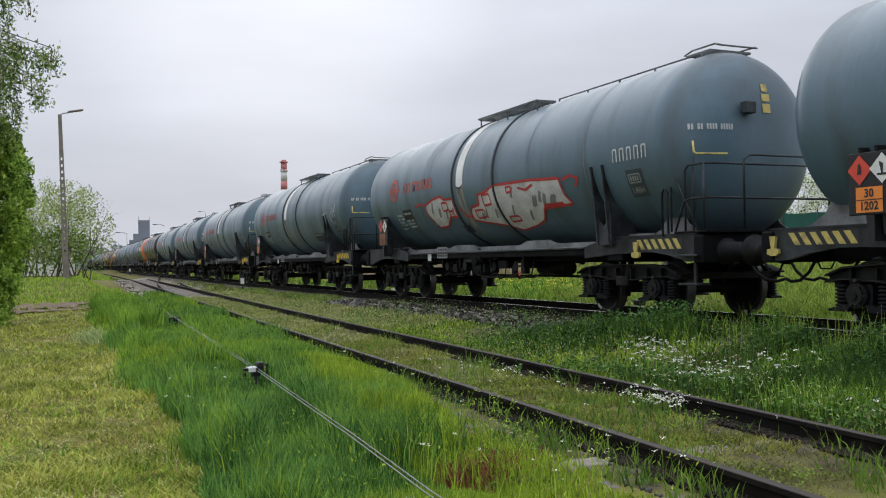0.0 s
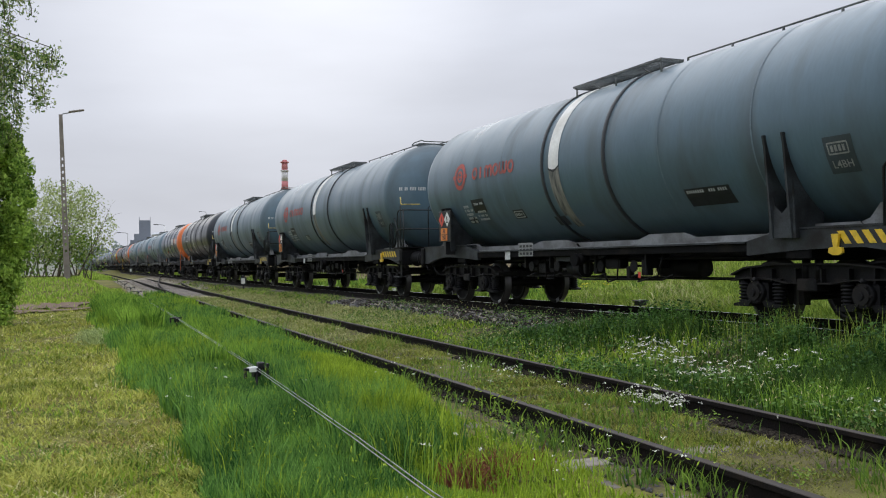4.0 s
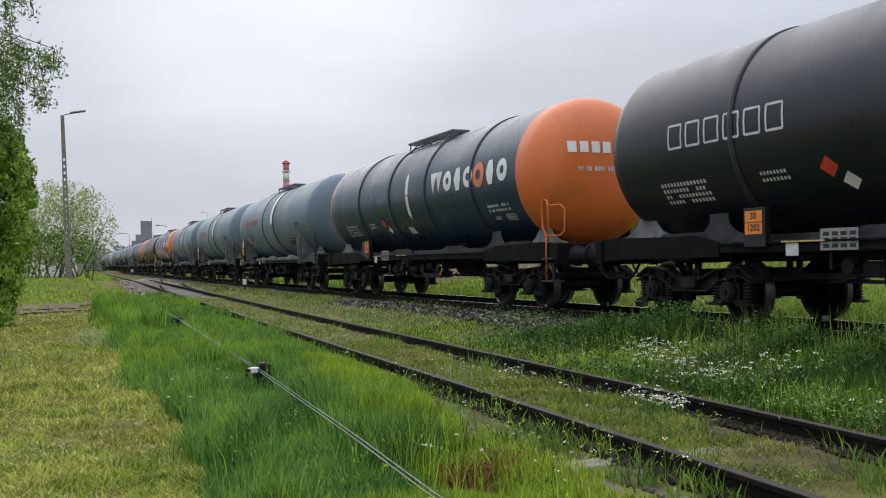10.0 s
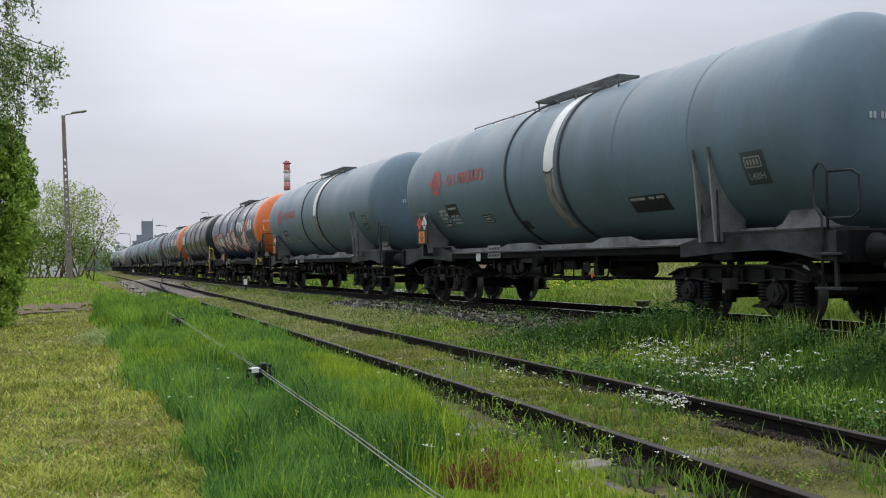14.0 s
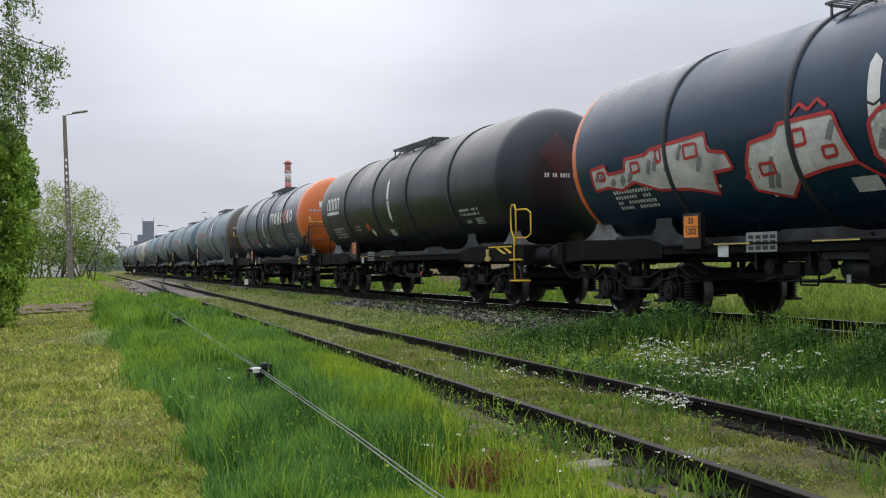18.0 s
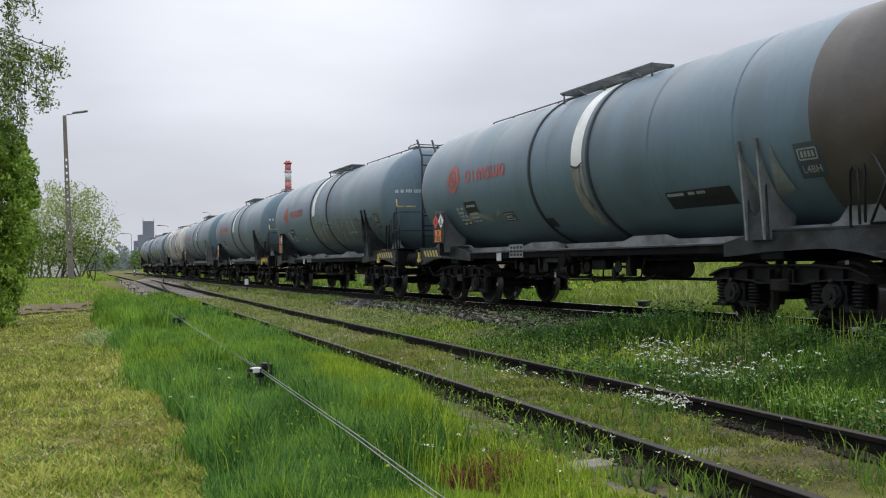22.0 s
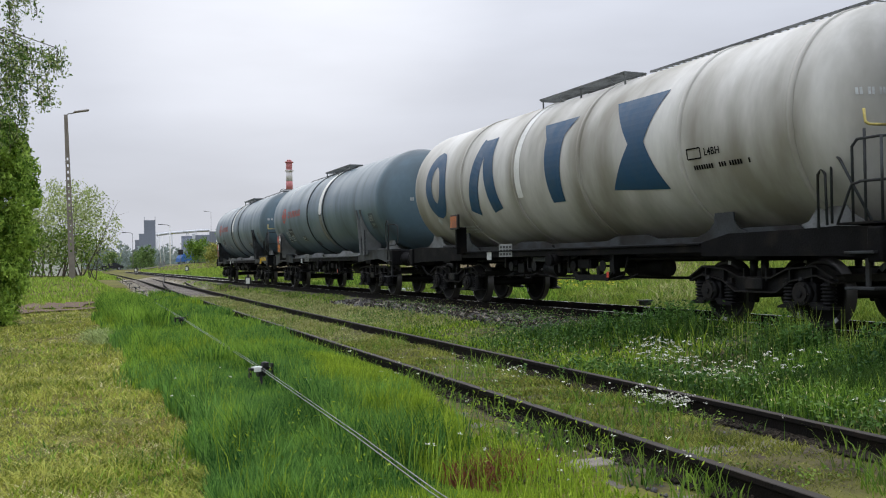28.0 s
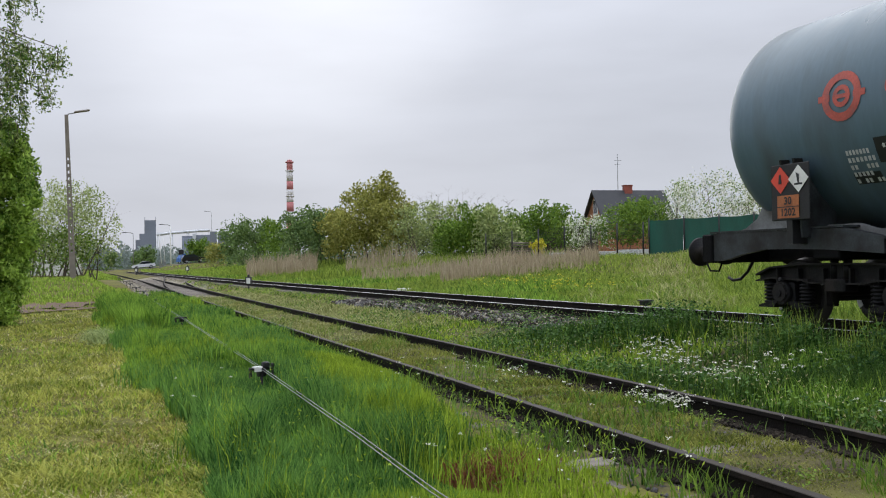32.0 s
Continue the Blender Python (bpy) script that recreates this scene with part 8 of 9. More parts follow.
BUSH = "bushes along the bank"
for px, rng, hh, ww, m, leaf, cnt, lab, nm in [
    (352, 190, 3.96, 6, "leaf_mid", 0.24, 1800, "fresh green bush", "bush"),
    (380, 170, 4.13, 5, "leaf_olive", 0.22, 1500, "sparse yellowish bush", "bush"),
    (425, 150, 5.68, 8, "leaf_dark", 0.22, 3600, "dense dark green bush", "bush"),
    (455, 136, 6.36, 7, "leaf_dark", 0.21, 3200, "dense dark green bush", "bush"),
    (490, 122, 5.33, 6, "leaf_mid", 0.20, 2400, "fresh green bush", "bush"),
    (530, 104, 5.85, 6, "leaf_dark", 0.18, 4000, "dense dark green bush", "bush"),
    (565, 98, 5.50, 6, "leaf_dark", 0.18, 4000, "dense dark green bush", "bush"),
    (605, 92, 5.16, 5, "leaf_olive", 0.16, 3200, "olive green bush", "bush"),
    (660, 88, 7.22, 9, "leaf_olive", 0.16, 8500, "tall olive-brown tree with young leaves", "tree"),
    (705, 84, 5.33, 5, "leaf_olive", 0.15, 3200, "olive green bush", "bush"),
    (745, 80, 4.64, 5, "leaf_sparse", 0.13, 2200, "thin grey-green bush with bare twigs", "bush"),
    (785, 78, 4.82, 5, "leaf_sparse", 0.13, 2000, "thin grey-green bush with bare twigs", "bush"),
    (805, 70, 2.75, 4, "leaf_mid", 0.12, 2600, "fresh green bush", "bush"),
    (845, 68, 3.78, 5, "leaf_mid", 0.12, 3600, "fresh green bush", "bush"),
    (885, 66, 3.61, 4, "leaf_sparse", 0.12, 2400, "grey-green bush", "bush"),
    (930, 72, 3.44, 4, "leaf_mid", 0.12, 2400, "fresh green bush", "bush"),
    (970, 70, 3.61, 5, "leaf_mid", 0.12, 3200, "fresh green bush", "bush"),
    (1005, 78, 2.75, 4, "leaf_dark", 0.12, 1600, "dark green bush", "bush"),
    (1110, 64, 3.35, 4.4, "leaf_mid", 0.10, 3600, "fresh green garden tree", "tree"),
    (1140, 66, 3.78, 4, "leaf_mid", 0.10, 2600, "fresh green garden tree", "tree"),
]:
    # dark bushes take the leaf colour that has haze painted in
    x, y = spot(px, rng)
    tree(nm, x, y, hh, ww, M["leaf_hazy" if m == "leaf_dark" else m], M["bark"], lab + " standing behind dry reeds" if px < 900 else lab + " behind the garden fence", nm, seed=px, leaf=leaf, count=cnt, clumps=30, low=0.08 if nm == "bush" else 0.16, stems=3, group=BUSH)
for px, rng, hh, ww, cnt in [(1045, 66, 2.6, 3.6, 2000), (1195, 70, 5.0, 4.5, 1600), (1215, 72, 5.4, 4, 1400), (1270, 66, 5.6, 4.6, 1300), (1300, 68, 5.2, 4.5, 1500), (1345, 66, 4.8, 4.5, 1500), (1425, 64, 4.9, 5, 2200), (1500, 62, 5.2, 5, 2200), (1570, 60, 5.0, 5, 1800)]:
    x, y = spot(px, rng)
    tree("blossom_tree", x, y, hh, ww, M["leaf_mid"], M["bark"], "small fruit tree in white blossom behind the garden fence", "tree", seed=px, leaf=0.085, count=cnt // 2, clumps=26, low=0.2, stems=2, group="fruit trees in the gardens", extra=(M["blossom"], 1.9 if px in (1045,) else 2.1))
for px, rng, hh in [(735, 79, 5.0), (760, 82, 5.6), (790, 76, 5.6), (803, 78, 5.8), (875, 70, 4.4)]:
    x, y = spot(px, rng)
    t = thing("bare_shrub", pose(x, y, float(ground_z(x, y))), label="leafless grey shrub with upright twigs", category="shrub", group=BUSH)
    me, tips = trunk_mesh(hh, 0.07, 26, 0.9, M["bark"], px, 7)
    part("stem", me, t)

# thicket filling the foot of the bushes
cs, rr = [], []
for px in np.arange(338, 1010, 3.0):
    rng = float(np.interp(px, [338, 430, 530, 660, 800, 1010], [196, 156, 108, 92, 78, 76]))
    x, y = spot(px, rng + random.uniform(0, 5))
    z = float(ground_z(x, y))
    for k in range(3):
        cs.append((x + random.uniform(-1, 1), y + random.uniform(-1, 2), z + random.uniform(0.3, 2.9)))
        rr.append(random.uniform(0.7, 1.2))
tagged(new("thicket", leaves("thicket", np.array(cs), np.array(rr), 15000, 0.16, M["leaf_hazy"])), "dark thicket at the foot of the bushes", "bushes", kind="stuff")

# thin young trees behind the lamp post, with fresh sparse leaves
for px, rng, hh, ww, cnt in [(75, 62, 5.2, 4.0, 1700), (105, 66, 6.2, 4.4, 1900), (140, 64, 6.0, 4.6, 2000), (165, 68, 5.4, 3.6, 1600), (50, 60, 5.0, 3.4, 1300)]:
    x, y = spot(px, rng)
    tree("young_tree", x, y, hh, ww, M["leaf_sparse"], M["bark"], "slender young tree with sparse grey-green leaves", "tree", seed=px, leaf=0.085, count=cnt, clumps=34, low=0.25, stems=4, group="young trees by the lamp post")
    tree("undergrowth", x - 0.5, y - 1.5, hh * 0.5, ww * 0.9, M["leaf_mid"], M["bark"], "yellow-green undergrowth bush", "bush", seed=px + 1, leaf=0.09, count=900, clumps=18, low=0.05, stems=3, group="young trees by the lamp post")

# the thick bush and the birch at the edge of the lawn
def rise(py, px, rng):
    """Height of a point at this rise above the horizon, by bearing and range."""
    c = math.atan((px - 784) / 1646.2)
    return 1.23 + (462.7 - (px - 784) * 0.01533 - py) / 1646.2 * rng * math.cos(c)


rnd = random.Random(21)
bx, by = -2.6, 28.6
bz = float(ground_z(bx, by))
lilac = thing("lilac_bush", pose(bx, by, bz), label="large dense green bush at the edge of the lawn", category="bush")
me, tips = trunk_mesh(4.6, 0.14, 4, 1.0, M["bark"], 3, 5)
part("trunk", me, lilac)
for k, (m, n, cnt, leaf, back) in enumerate((("leaf_lilac", 260, 34000, 0.062, 0.0), ("leaf_mid", 170, 24000, 0.066, 0.6))):
    cs, rr = [], []
    for _ in range(n):
        py = rnd.uniform(222, 575)
        r = rnd.uniform(0.16, 0.42)
        rim = np.interp(py, [222, 250, 290, 340, 380, 420, 470, 510, 575], [30, 52, 64, 76, 60, 66, 58, 40, 30]) + rnd.uniform(-12, 10)
        px = rim - r * 52 - 150 * rnd.random() ** 1.4
        rg = 28.3 + back + rnd.uniform(-0.9, 0.9)
        qx, qy = spot(px, rg)
        cs.append((qx - bx, qy - by, rise(py, px, rg) - bz))
        rr.append(r)
    part("crown", leaves("lilac_leaves", np.array(cs), np.array(rr), cnt, leaf, M[m], 0.7), lilac)

tx, ty = -4.9, 27.6
bz = float(ground_z(tx, ty))
birch = thing("birch_tree", pose(tx, ty, bz), label="tall birch with a white trunk and hanging leafy twigs", category="tree")
me, tips = trunk_mesh(13.0, 0.20, 4, 1.2, M["birch_bark"], 11)
part("trunk", me, birch)
lc, ld = [], []
n = 0
# drooping sprays: bearing and height from, to; how many; their length
for px0, px1, y0, y1, cnt, l0, l1 in ((-70, 28, -150, 110, 44, 0.8, 2.2), (0, 40, 60, 170, 18, 0.7, 1.4), (28, 76, -110, -10, 18, 0.5, 1.0), (36, 98, 70, 104, 24, 0.35, 0.8),
                                      (86, 118, 80, 112, 12, 0.25, 0.5), (68, 90, 128, 160, 6, 0.6, 1.0), (72, 80, 150, 178, 3, 0.6, 0.8), (-10, 46, 165, 235, 18, 0.4, 0.9), (20, 60, 120, 140, 8, 0.2, 0.5)):
    for _ in range(cnt):
        px, py, rg = rnd.uniform(px0, px1), rnd.uniform(y0, y1), rnd.uniform(26.0, 28.6)
        qx, qy = spot(px, rg)
        q = Vector((qx - tx, qy - ty, rise(py, px, rg) - bz))
        arc = [q.copy()]
        steps = max(2, int(rnd.uniform(l0, l1) / 0.2))
        for i in range(steps):
            q = q + Vector((rnd.uniform(-0.03, 0.06), rnd.uniform(-0.05, 0.05), -0.2))
            arc.append(q.copy())
        if n % 7 == 0:
            top = arc[0]
            root = Vector((0.1, 0, min(12.0, max(5.0, top.z + 0.6))))
            mid = root.lerp(top, 0.55) + Vector((0, 0, 0.55))
            arc = [root, mid] + arc
        part("branch", tube(arc, 0.007 if n % 7 else 0.014, M["bark"], "branch", 4), birch)
        n += 1
        for p0, p1 in zip(arc[:-1], arc[1:]):
            for _ in range(min(60, int((p1 - p0).length / 0.2 * 13))):
                (lc if rnd.random() < 0.6 else ld).append(tuple(p0.lerp(p1, rnd.random()) + Vector((rnd.gauss(0, 0.10), rnd.gauss(0, 0.10), rnd.gauss(-0.05, 0.08)))))
for q, m in ((lc, "leaf_dark"), (ld, "leaf_sparse")):
    part("crown", leaves("birch_leaves", np.array(q), np.full(len(q), 0.05), int(len(q) * 1.2), 0.043, M[m]), birch)

# ---------------------------------------------------------------- lamp posts
def lamp_post(px, rng, height, label, zz=None):
    x, y = spot(px, rng)
    z = float(ground_z(x, y)) if zz is None else zz
    t = thing("street_lamp", pose(x, y, z, 0, -1.6, 0), label=label, category="street lamp", group="street lamps")
    b0, b1 = 0.17, 0.095
    zs, win = [-0.3, height * 0.14], [False]
    for i in range(15):
        a = height * (0.14 + 0.60 * i / 15)
        zs += [a + 0.20, a + height * 0.04]
        win += [False, True]
    zs.append(height)
    win.append(False)
    grid = {}
    bm = bmesh.new()
    for k, z_ in enumerate(zs):
        wd = b0 + (b1 - b0) * max(0.0, z_) / height
        for c, fx in enumerate((-1.0, -0.36, 0.36, 1.0)):
            for d, yy in enumerate((-0.09, 0.09)):
                grid[k, c, d] = bm.verts.new((fx * wd, yy, z_))
    for k in range(len(zs) - 1):
        for c in range(3):
            if win[k] and c == 1:
                continue
            for d in (0, 1):
                bm.faces.new((grid[k, c, d], grid[k, c + 1, d], grid[k + 1, c + 1, d], grid[k + 1, c, d]))
        for c in (0, 3) + ((1, 2) if win[k] else ()):
            bm.faces.new((grid[k, c, 0], grid[k, c, 1], grid[k + 1, c, 1], grid[k + 1, c, 0]))
        if win[k]:
            for kk in (k, k + 1):
                bm.faces.new((grid[kk, 1, 0], grid[kk, 2, 0], grid[kk, 2, 1], grid[kk, 1, 1]))
    for c in range(3):
        bm.faces.new((grid[len(zs) - 1, c, 0], grid[len(zs) - 1, c + 1, 0], grid[len(zs) - 1, c + 1, 1], grid[len(zs) - 1, c, 1]))
    bmesh.ops.recalc_face_normals(bm, faces=bm.faces)
    part("post", mesh_of(bm, "lamp_mast", M["concrete"]), t)
    bm = bmesh.new()
    pipe(bm, [(0, 0, height - 0.1), (0.12, 0, height + 0.05), (0.5, 0, height + 0.12)], 0.03, 8)
    part("arm", mesh_of(bm, "lamp_arm", M["galv"]), t)
    bm = bmesh.new()
    box(bm, 0.40, 1.25, -0.13, 0.13, height + 0.10, height + 0.21, 0.05)
    for q in bm.verts:
        q.co.z += (q.co.x - 0.45) * 0.16
    part("lamp_head", mesh_of(bm, "lamp_head", M["concrete"]), t)
    return t


lamp = lamp_post(128.5, 56, 9.2, "tall concrete lattice lamp post with one lamp head")
bm = bmesh.new()
box(bm, -0.14, 0.14, -0.085, -0.072, 0.78, 0.94)
part("number_plate", mesh_of(bm, "post_plate", M["white"]), lamp, None, "small white plate")
lamp_post(140, 120, 9.8, "concrete lamp post standing behind the trees")
for px, rng, hh in ((236, 230, 8.5), (302, 210, 9.5), (375, 330, 19)):
    x, y = spot(px, rng)
    t = thing("street_lamp", pose(x, y, 0.3), label="slim distant steel street lamp at the road", category="street lamp", group="street lamps")
    bm = bmesh.new()
    rod(bm, (0, 0, -0.3), (0, 0, hh), 0.16 if px == 302 else 0.09, 8, 0, 0.10 if px == 302 else 0.06)
    part("post", mesh_of(bm, "lamp_pole", M["white" if px == 302 else "galv"]), t)
    bm = bmesh.new()
    pipe(bm, [(0, 0, hh), (-0.6, 0, hh + 0.25), (-1.6, 0, hh + 0.3)], 0.06, 6)
    part("arm", mesh_of(bm, "lamp_arm", M["galv"]), t)
    bm = bmesh.new()
    box(bm, -2.4, -1.5, -0.15, 0.15, hh + 0.22, hh + 0.38, 0.03)
    part("lamp_head", mesh_of(bm, "lamp_head", M["frame_grey"]), t)

# white low wall and brush heap beyond the trees
x, y = spot(78, 72)
wz = float(ground_z(x, y))
wall = thing("garden_wall", pose(x, y, wz, 0, 0, -4), label="low whitewashed garden wall behind the trees", category="wall")
bm = bmesh.new()
for i in range(4):
    box(bm, -2.6 + i * 1.3, -1.34 + i * 1.3, -0.08, 0.08, -0.3, 1.35 - 0.03 * (i % 2), 0.01)
part("panel", mesh_of(bm, "wall_panel", M["white"]), wall)
bm = bmesh.new()
box(bm, -2.65, 2.65, -0.11, 0.11, 1.35, 1.42, 0.01)
part("coping", mesh_of(bm, "wall_coping", M["concrete"]), wall)

# ---------------------------------------------------------------- gardens: fences, house, wood pile
def fence_at(px, rng):
    x, y = spot(px, rng)
    return Vector((x, y, float(ground_z(x, y))))


posts = [fence_at(860 + i * 46.5, 58.5 - i * 0.75) for i in range(7)]
wf = thing("wire_fence", posts[0].to_tuple() and pose(0, 0, 0), label="dark wire garden fence on slim steel posts", category="fence")
for p in posts:
    bm = bmesh.new()
    rod(bm, p + Vector((0, 0, -0.2)), p + Vector((0, 0, 1.95)), 0.045, 8)
    part("post", mesh_of(bm, "fence_post", M["black"]), wf)
for a, b in zip(posts[:-1], posts[1:]):
    bm = bmesh.new()
    for k in range(7):
        z = Vector((0, 0, 0.15 + 0.28 * k))
        rod(bm, a + z, b + z, 0.006, 3)
    for k in range(1, 24):
        c = a.lerp(b, k / 24)
        rod(bm, c + Vector((0, 0, 0.1)), c + Vector((0, 0, 1.85)), 0.004, 3)
    part("mesh_panel", mesh_of(bm, "fence_wires", M["black"]), wf)
M["green_net"] = mat("green_shade_net", (0.012, 0.085, 0.060), 0.75, 0, 0.25, 0.8, 40, 0.2, stretch=(1, 1, 0.3))
gposts = [fence_at(1148 + i * 62, 54.2 - i * 0.5) for i in range(9)]
gf_ = thing("screen_fence", pose(0, 0, 0), label="dark green shade-net fence on steel posts round a garden", category="fence")
for p in gposts:
    bm = bmesh.new()
    rod(bm, p + Vector((0, -0.06, -0.2)), p + Vector((0, -0.06, 2.15)), 0.04, 8)
    part("post", mesh_of(bm, "screen_post", M["black"]), gf_)
for a, b in zip(gposts[:-1], gposts[1:]):
    v, fc = [], []
    n, k = 10, 6
    for i in range(n + 1):
        for j in range(k + 1):
            c = a.lerp(b, i / n)
            sag = 0.06 * math.sin(math.pi * i / n)
            v.append((c.x + 0.02 * math.sin(i * 2.1 + j), c.y + 0.03 * math.sin(i * 1.3 + j * 0.7), c.z + 0.02 + (2.0 - sag) * j / k))
    for i in range(n):
        for j in range(k):
            q = i * (k + 1) + j
            fc.append((q, q + k + 1, q + k + 2, q + 1))
    part("net_panel", soup("net_panel", v, fc, M["green_net"], True), gf_)

M["brick_plaster"] = mat("house_orange_brown_plaster", (0.36, 0.15, 0.075), 0.85, 0, 0.15, 1, 20, 0.2)
M["roof_dark"] = mat("house_dark_roof_tiles", (0.030, 0.031, 0.035), 0.6, 0, 0.2, 2, 20, 0.3)
M["glass"] = mat("window_dark_glass", (0.02, 0.025, 0.03), 0.08, 0, 0.1, 1, 10, 0.0)
M["chimney_red"] = mat("chimney_brick_red", (0.30, 0.085, 0.06), 0.85, 0, 0.2, 3, 30, 0.2)
x, y = spot(1113, 92)
hz = float(ground_z(x, y))
house = thing("house", pose(x, y, hz, 0, 0, -9), label="orange-brown house with a steep dark roof and a red chimney", category="house")
L2, W2, EV, RG = 3.4, 2.3, 3.6, 6.2
bm = bmesh.new()
a = [bm.verts.new(p) for p in ((-L2, -W2, 0), (-L2, W2, 0), (-L2, W2, EV), (-L2, 0, RG - 0.1), (-L2, -W2, EV))]
b = [bm.verts.new((L2, v.co.y, v.co.z)) for v in a]
bm.faces.new(a), bm.faces.new(b[::-1])
for i in range(5):
    bm.faces.new((a[i], b[i], b[(i + 1) % 5], a[(i + 1) % 5]))
bmesh.ops.recalc_face_normals(bm, faces=bm.faces)
part("wall", mesh_of(bm, "house_wall", M["brick_plaster"]), house)
for s in (-1, 1):
    bm = bmesh.new()
    v = [(-L2 - 0.4, s * (W2 + 0.5), EV - 0.55), (L2 + 0.4, s * (W2 + 0.5), EV - 0.55), (L2 + 0.4, 0, RG + 0.08), (-L2 - 0.4, 0, RG + 0.08)]
    t0 = [bm.verts.new(p) for p in v]
    t1 = [bm.verts.new((p[0], p[1], p[2] - 0.16)) for p in v]
    bm.faces.new(t0), bm.faces.new(t1[::-1])
    for i in range(4):
        bm.faces.new((t0[i], t1[i], t1[(i + 1) % 4], t0[(i + 1) % 4]))
    bmesh.ops.recalc_face_normals(bm, faces=bm.faces)
    part("roof", mesh_of(bm, "house_roof", M["roof_dark"]), house)
for yy, zz, ww, hh in ((0.0, 4.0, 0.9, 1.3), (-1.9, 1.2, 1.1, 1.3), (1.9, 1.2, 1.1, 1.3)):
    bm = bmesh.new()
    box(bm, -L2 - 0.03, -L2 + 0.05, yy - ww / 2 - 0.1, yy + ww / 2 + 0.1, zz - 0.1, zz + hh + 0.1, 0.01)
    wnd = part("window", mesh_of(bm, "house_window_frame", M["white"]), house, None, "window with a white frame")
    bm = bmesh.new()
    for s in (-1, 1):
        box(bm, -L2 - 0.045, -L2 - 0.034, yy + s * ww / 4 - ww / 4 + 0.03, yy + s * ww / 4 + ww / 4 - 0.03, zz + 0.02, zz + hh - 0.02)
    part("pane", mesh_of(bm, "house_pane", M["glass"]), wnd)
bm = bmesh.new()
box(bm, -0.45, 0.35, -0.3, 0.3, RG - 0.6, RG + 0.5, 0.03)
box(bm, -0.5, 0.4, -0.35, 0.35, RG + 0.5, RG + 0.58, 0.02)
part("chimney", mesh_of(bm, "house_chimney", M["chimney_red"]), house)
bm = bmesh.new()
rod(bm, (-0.9, 0.3, RG - 0.4), (-0.9, 0.3, RG + 3.6), 0.03, 6)
rod(bm, (-1.3, 0.3, RG + 3.0), (-0.5, 0.3, RG + 3.0), 0.015, 4)
rod(bm, (-1.2, 0.3, RG + 2.6), (-0.6, 0.3, RG + 2.6), 0.015, 4)
part("antenna", mesh_of(bm, "house_antenna", M["galv"]), house)
# sheds among the gardens
for px, rng, ww, hh, m, lab in ((918, 84, 5.0, 2.6, "roof_dark", "low garden shed with a brownish roof"), (1012, 74, 4.0, 2.2, "frame_grey", "grey garden shed with a flat roof")):
    x, y = spot(px, rng)
    s = thing("shed", pose(x, y, float(ground_z(x, y)), 0, 0, -30), label=lab, category="shed", group="garden sheds")
    bm = bmesh.new()
    box(bm, -ww / 2, ww / 2, -1.3, 1.3, -0.2, hh, 0.02)
    part("wall", mesh_of(bm, "shed_wall", M["bark"]), s)
    bm = bmesh.new()
    prism(bm, [(-ww / 2 - 0.3, hh - 0.02), (0, hh + (0.9 if px < 950 else 0.15)), (ww / 2 + 0.3, hh - 0.02), (ww / 2 + 0.3, hh - 0.14), (0, hh + (0.76 if px < 950 else 0.02)), (-ww / 2 - 0.3, hh - 0.14)], -1.6, 1.6)
    part("roof", mesh_of(bm, "shed_roof", M[m]), s)
x, y = spot(922, 60)
pile = thing("wood_pile", pose(x, y, float(ground_z(x, y)), 0, 0, -25), label="stack of grey weathered boards by the garden fence", category="wood pile")
bm = bmesh.new()
box(bm, -0.62, 0.62, -0.06, 0.06, -0.03, 0.03, 0.008)
board = mesh_of(bm, "board", M["sleeper"])
for i in range(7):
    for k in (-1, 0, 1):
        part("board", board, pile, pose(random.uniform(-0.1, 0.1) + 0.0, k * 0.15, 0.08 + i * 0.17 + 0.02 * (k + 1), random.uniform(-8, 8), random.uniform(-5, 5), random.uniform(-3, 3)))
x, y = spot(953, 59)
tree("forsythia", x, y, 1.25, 1.1, M["blossom_y"], M["bark"], "yellow flowering shrub beside the wood pile", "bush", seed=9, leaf=0.07, count=700, clumps=14, low=0.3, stems=3)
# pale boards and odds on the garden ground
for px, rng, ww in ((1080, 57, 1.6), (1112, 58, 1.2), (1125, 59, 2.0), (1150, 57.5, 1.3), (985, 60, 1.0)):
    x, y = spot(px, rng)
    bm = bmesh.new()
    box(bm, -ww / 2, ww / 2, -0.2, 0.2, 0, 0.35, 0.02)
    ob = new("cold_frame", mesh_of(bm, "cold_frame", M["white_dull"]))
    ob.matrix_basis = pose(x, y, float(ground_z(x, y)), 0, 0, -30)
    tagged(ob, "pale low garden bed frame behind the fence", "bed frame", group="garden bed frames")

# ---------------------------------------------------------------- road, crossing, cars
v, fc = [], []
for i in range(61):
    xx = -120 + 4 * i
    for yy in (183.5, 192.5):
        v.append((xx, yy, float(ground_z(xx, yy)) + 0.06))
for i in range(60):
    fc.append((2 * i, 2 * i + 2, 2 * i + 3, 2 * i + 1))
tagged(new("road", soup("road", v, fc, M["asphalt"])), "grey asphalt road crossing the tracks", "road", kind="structure")

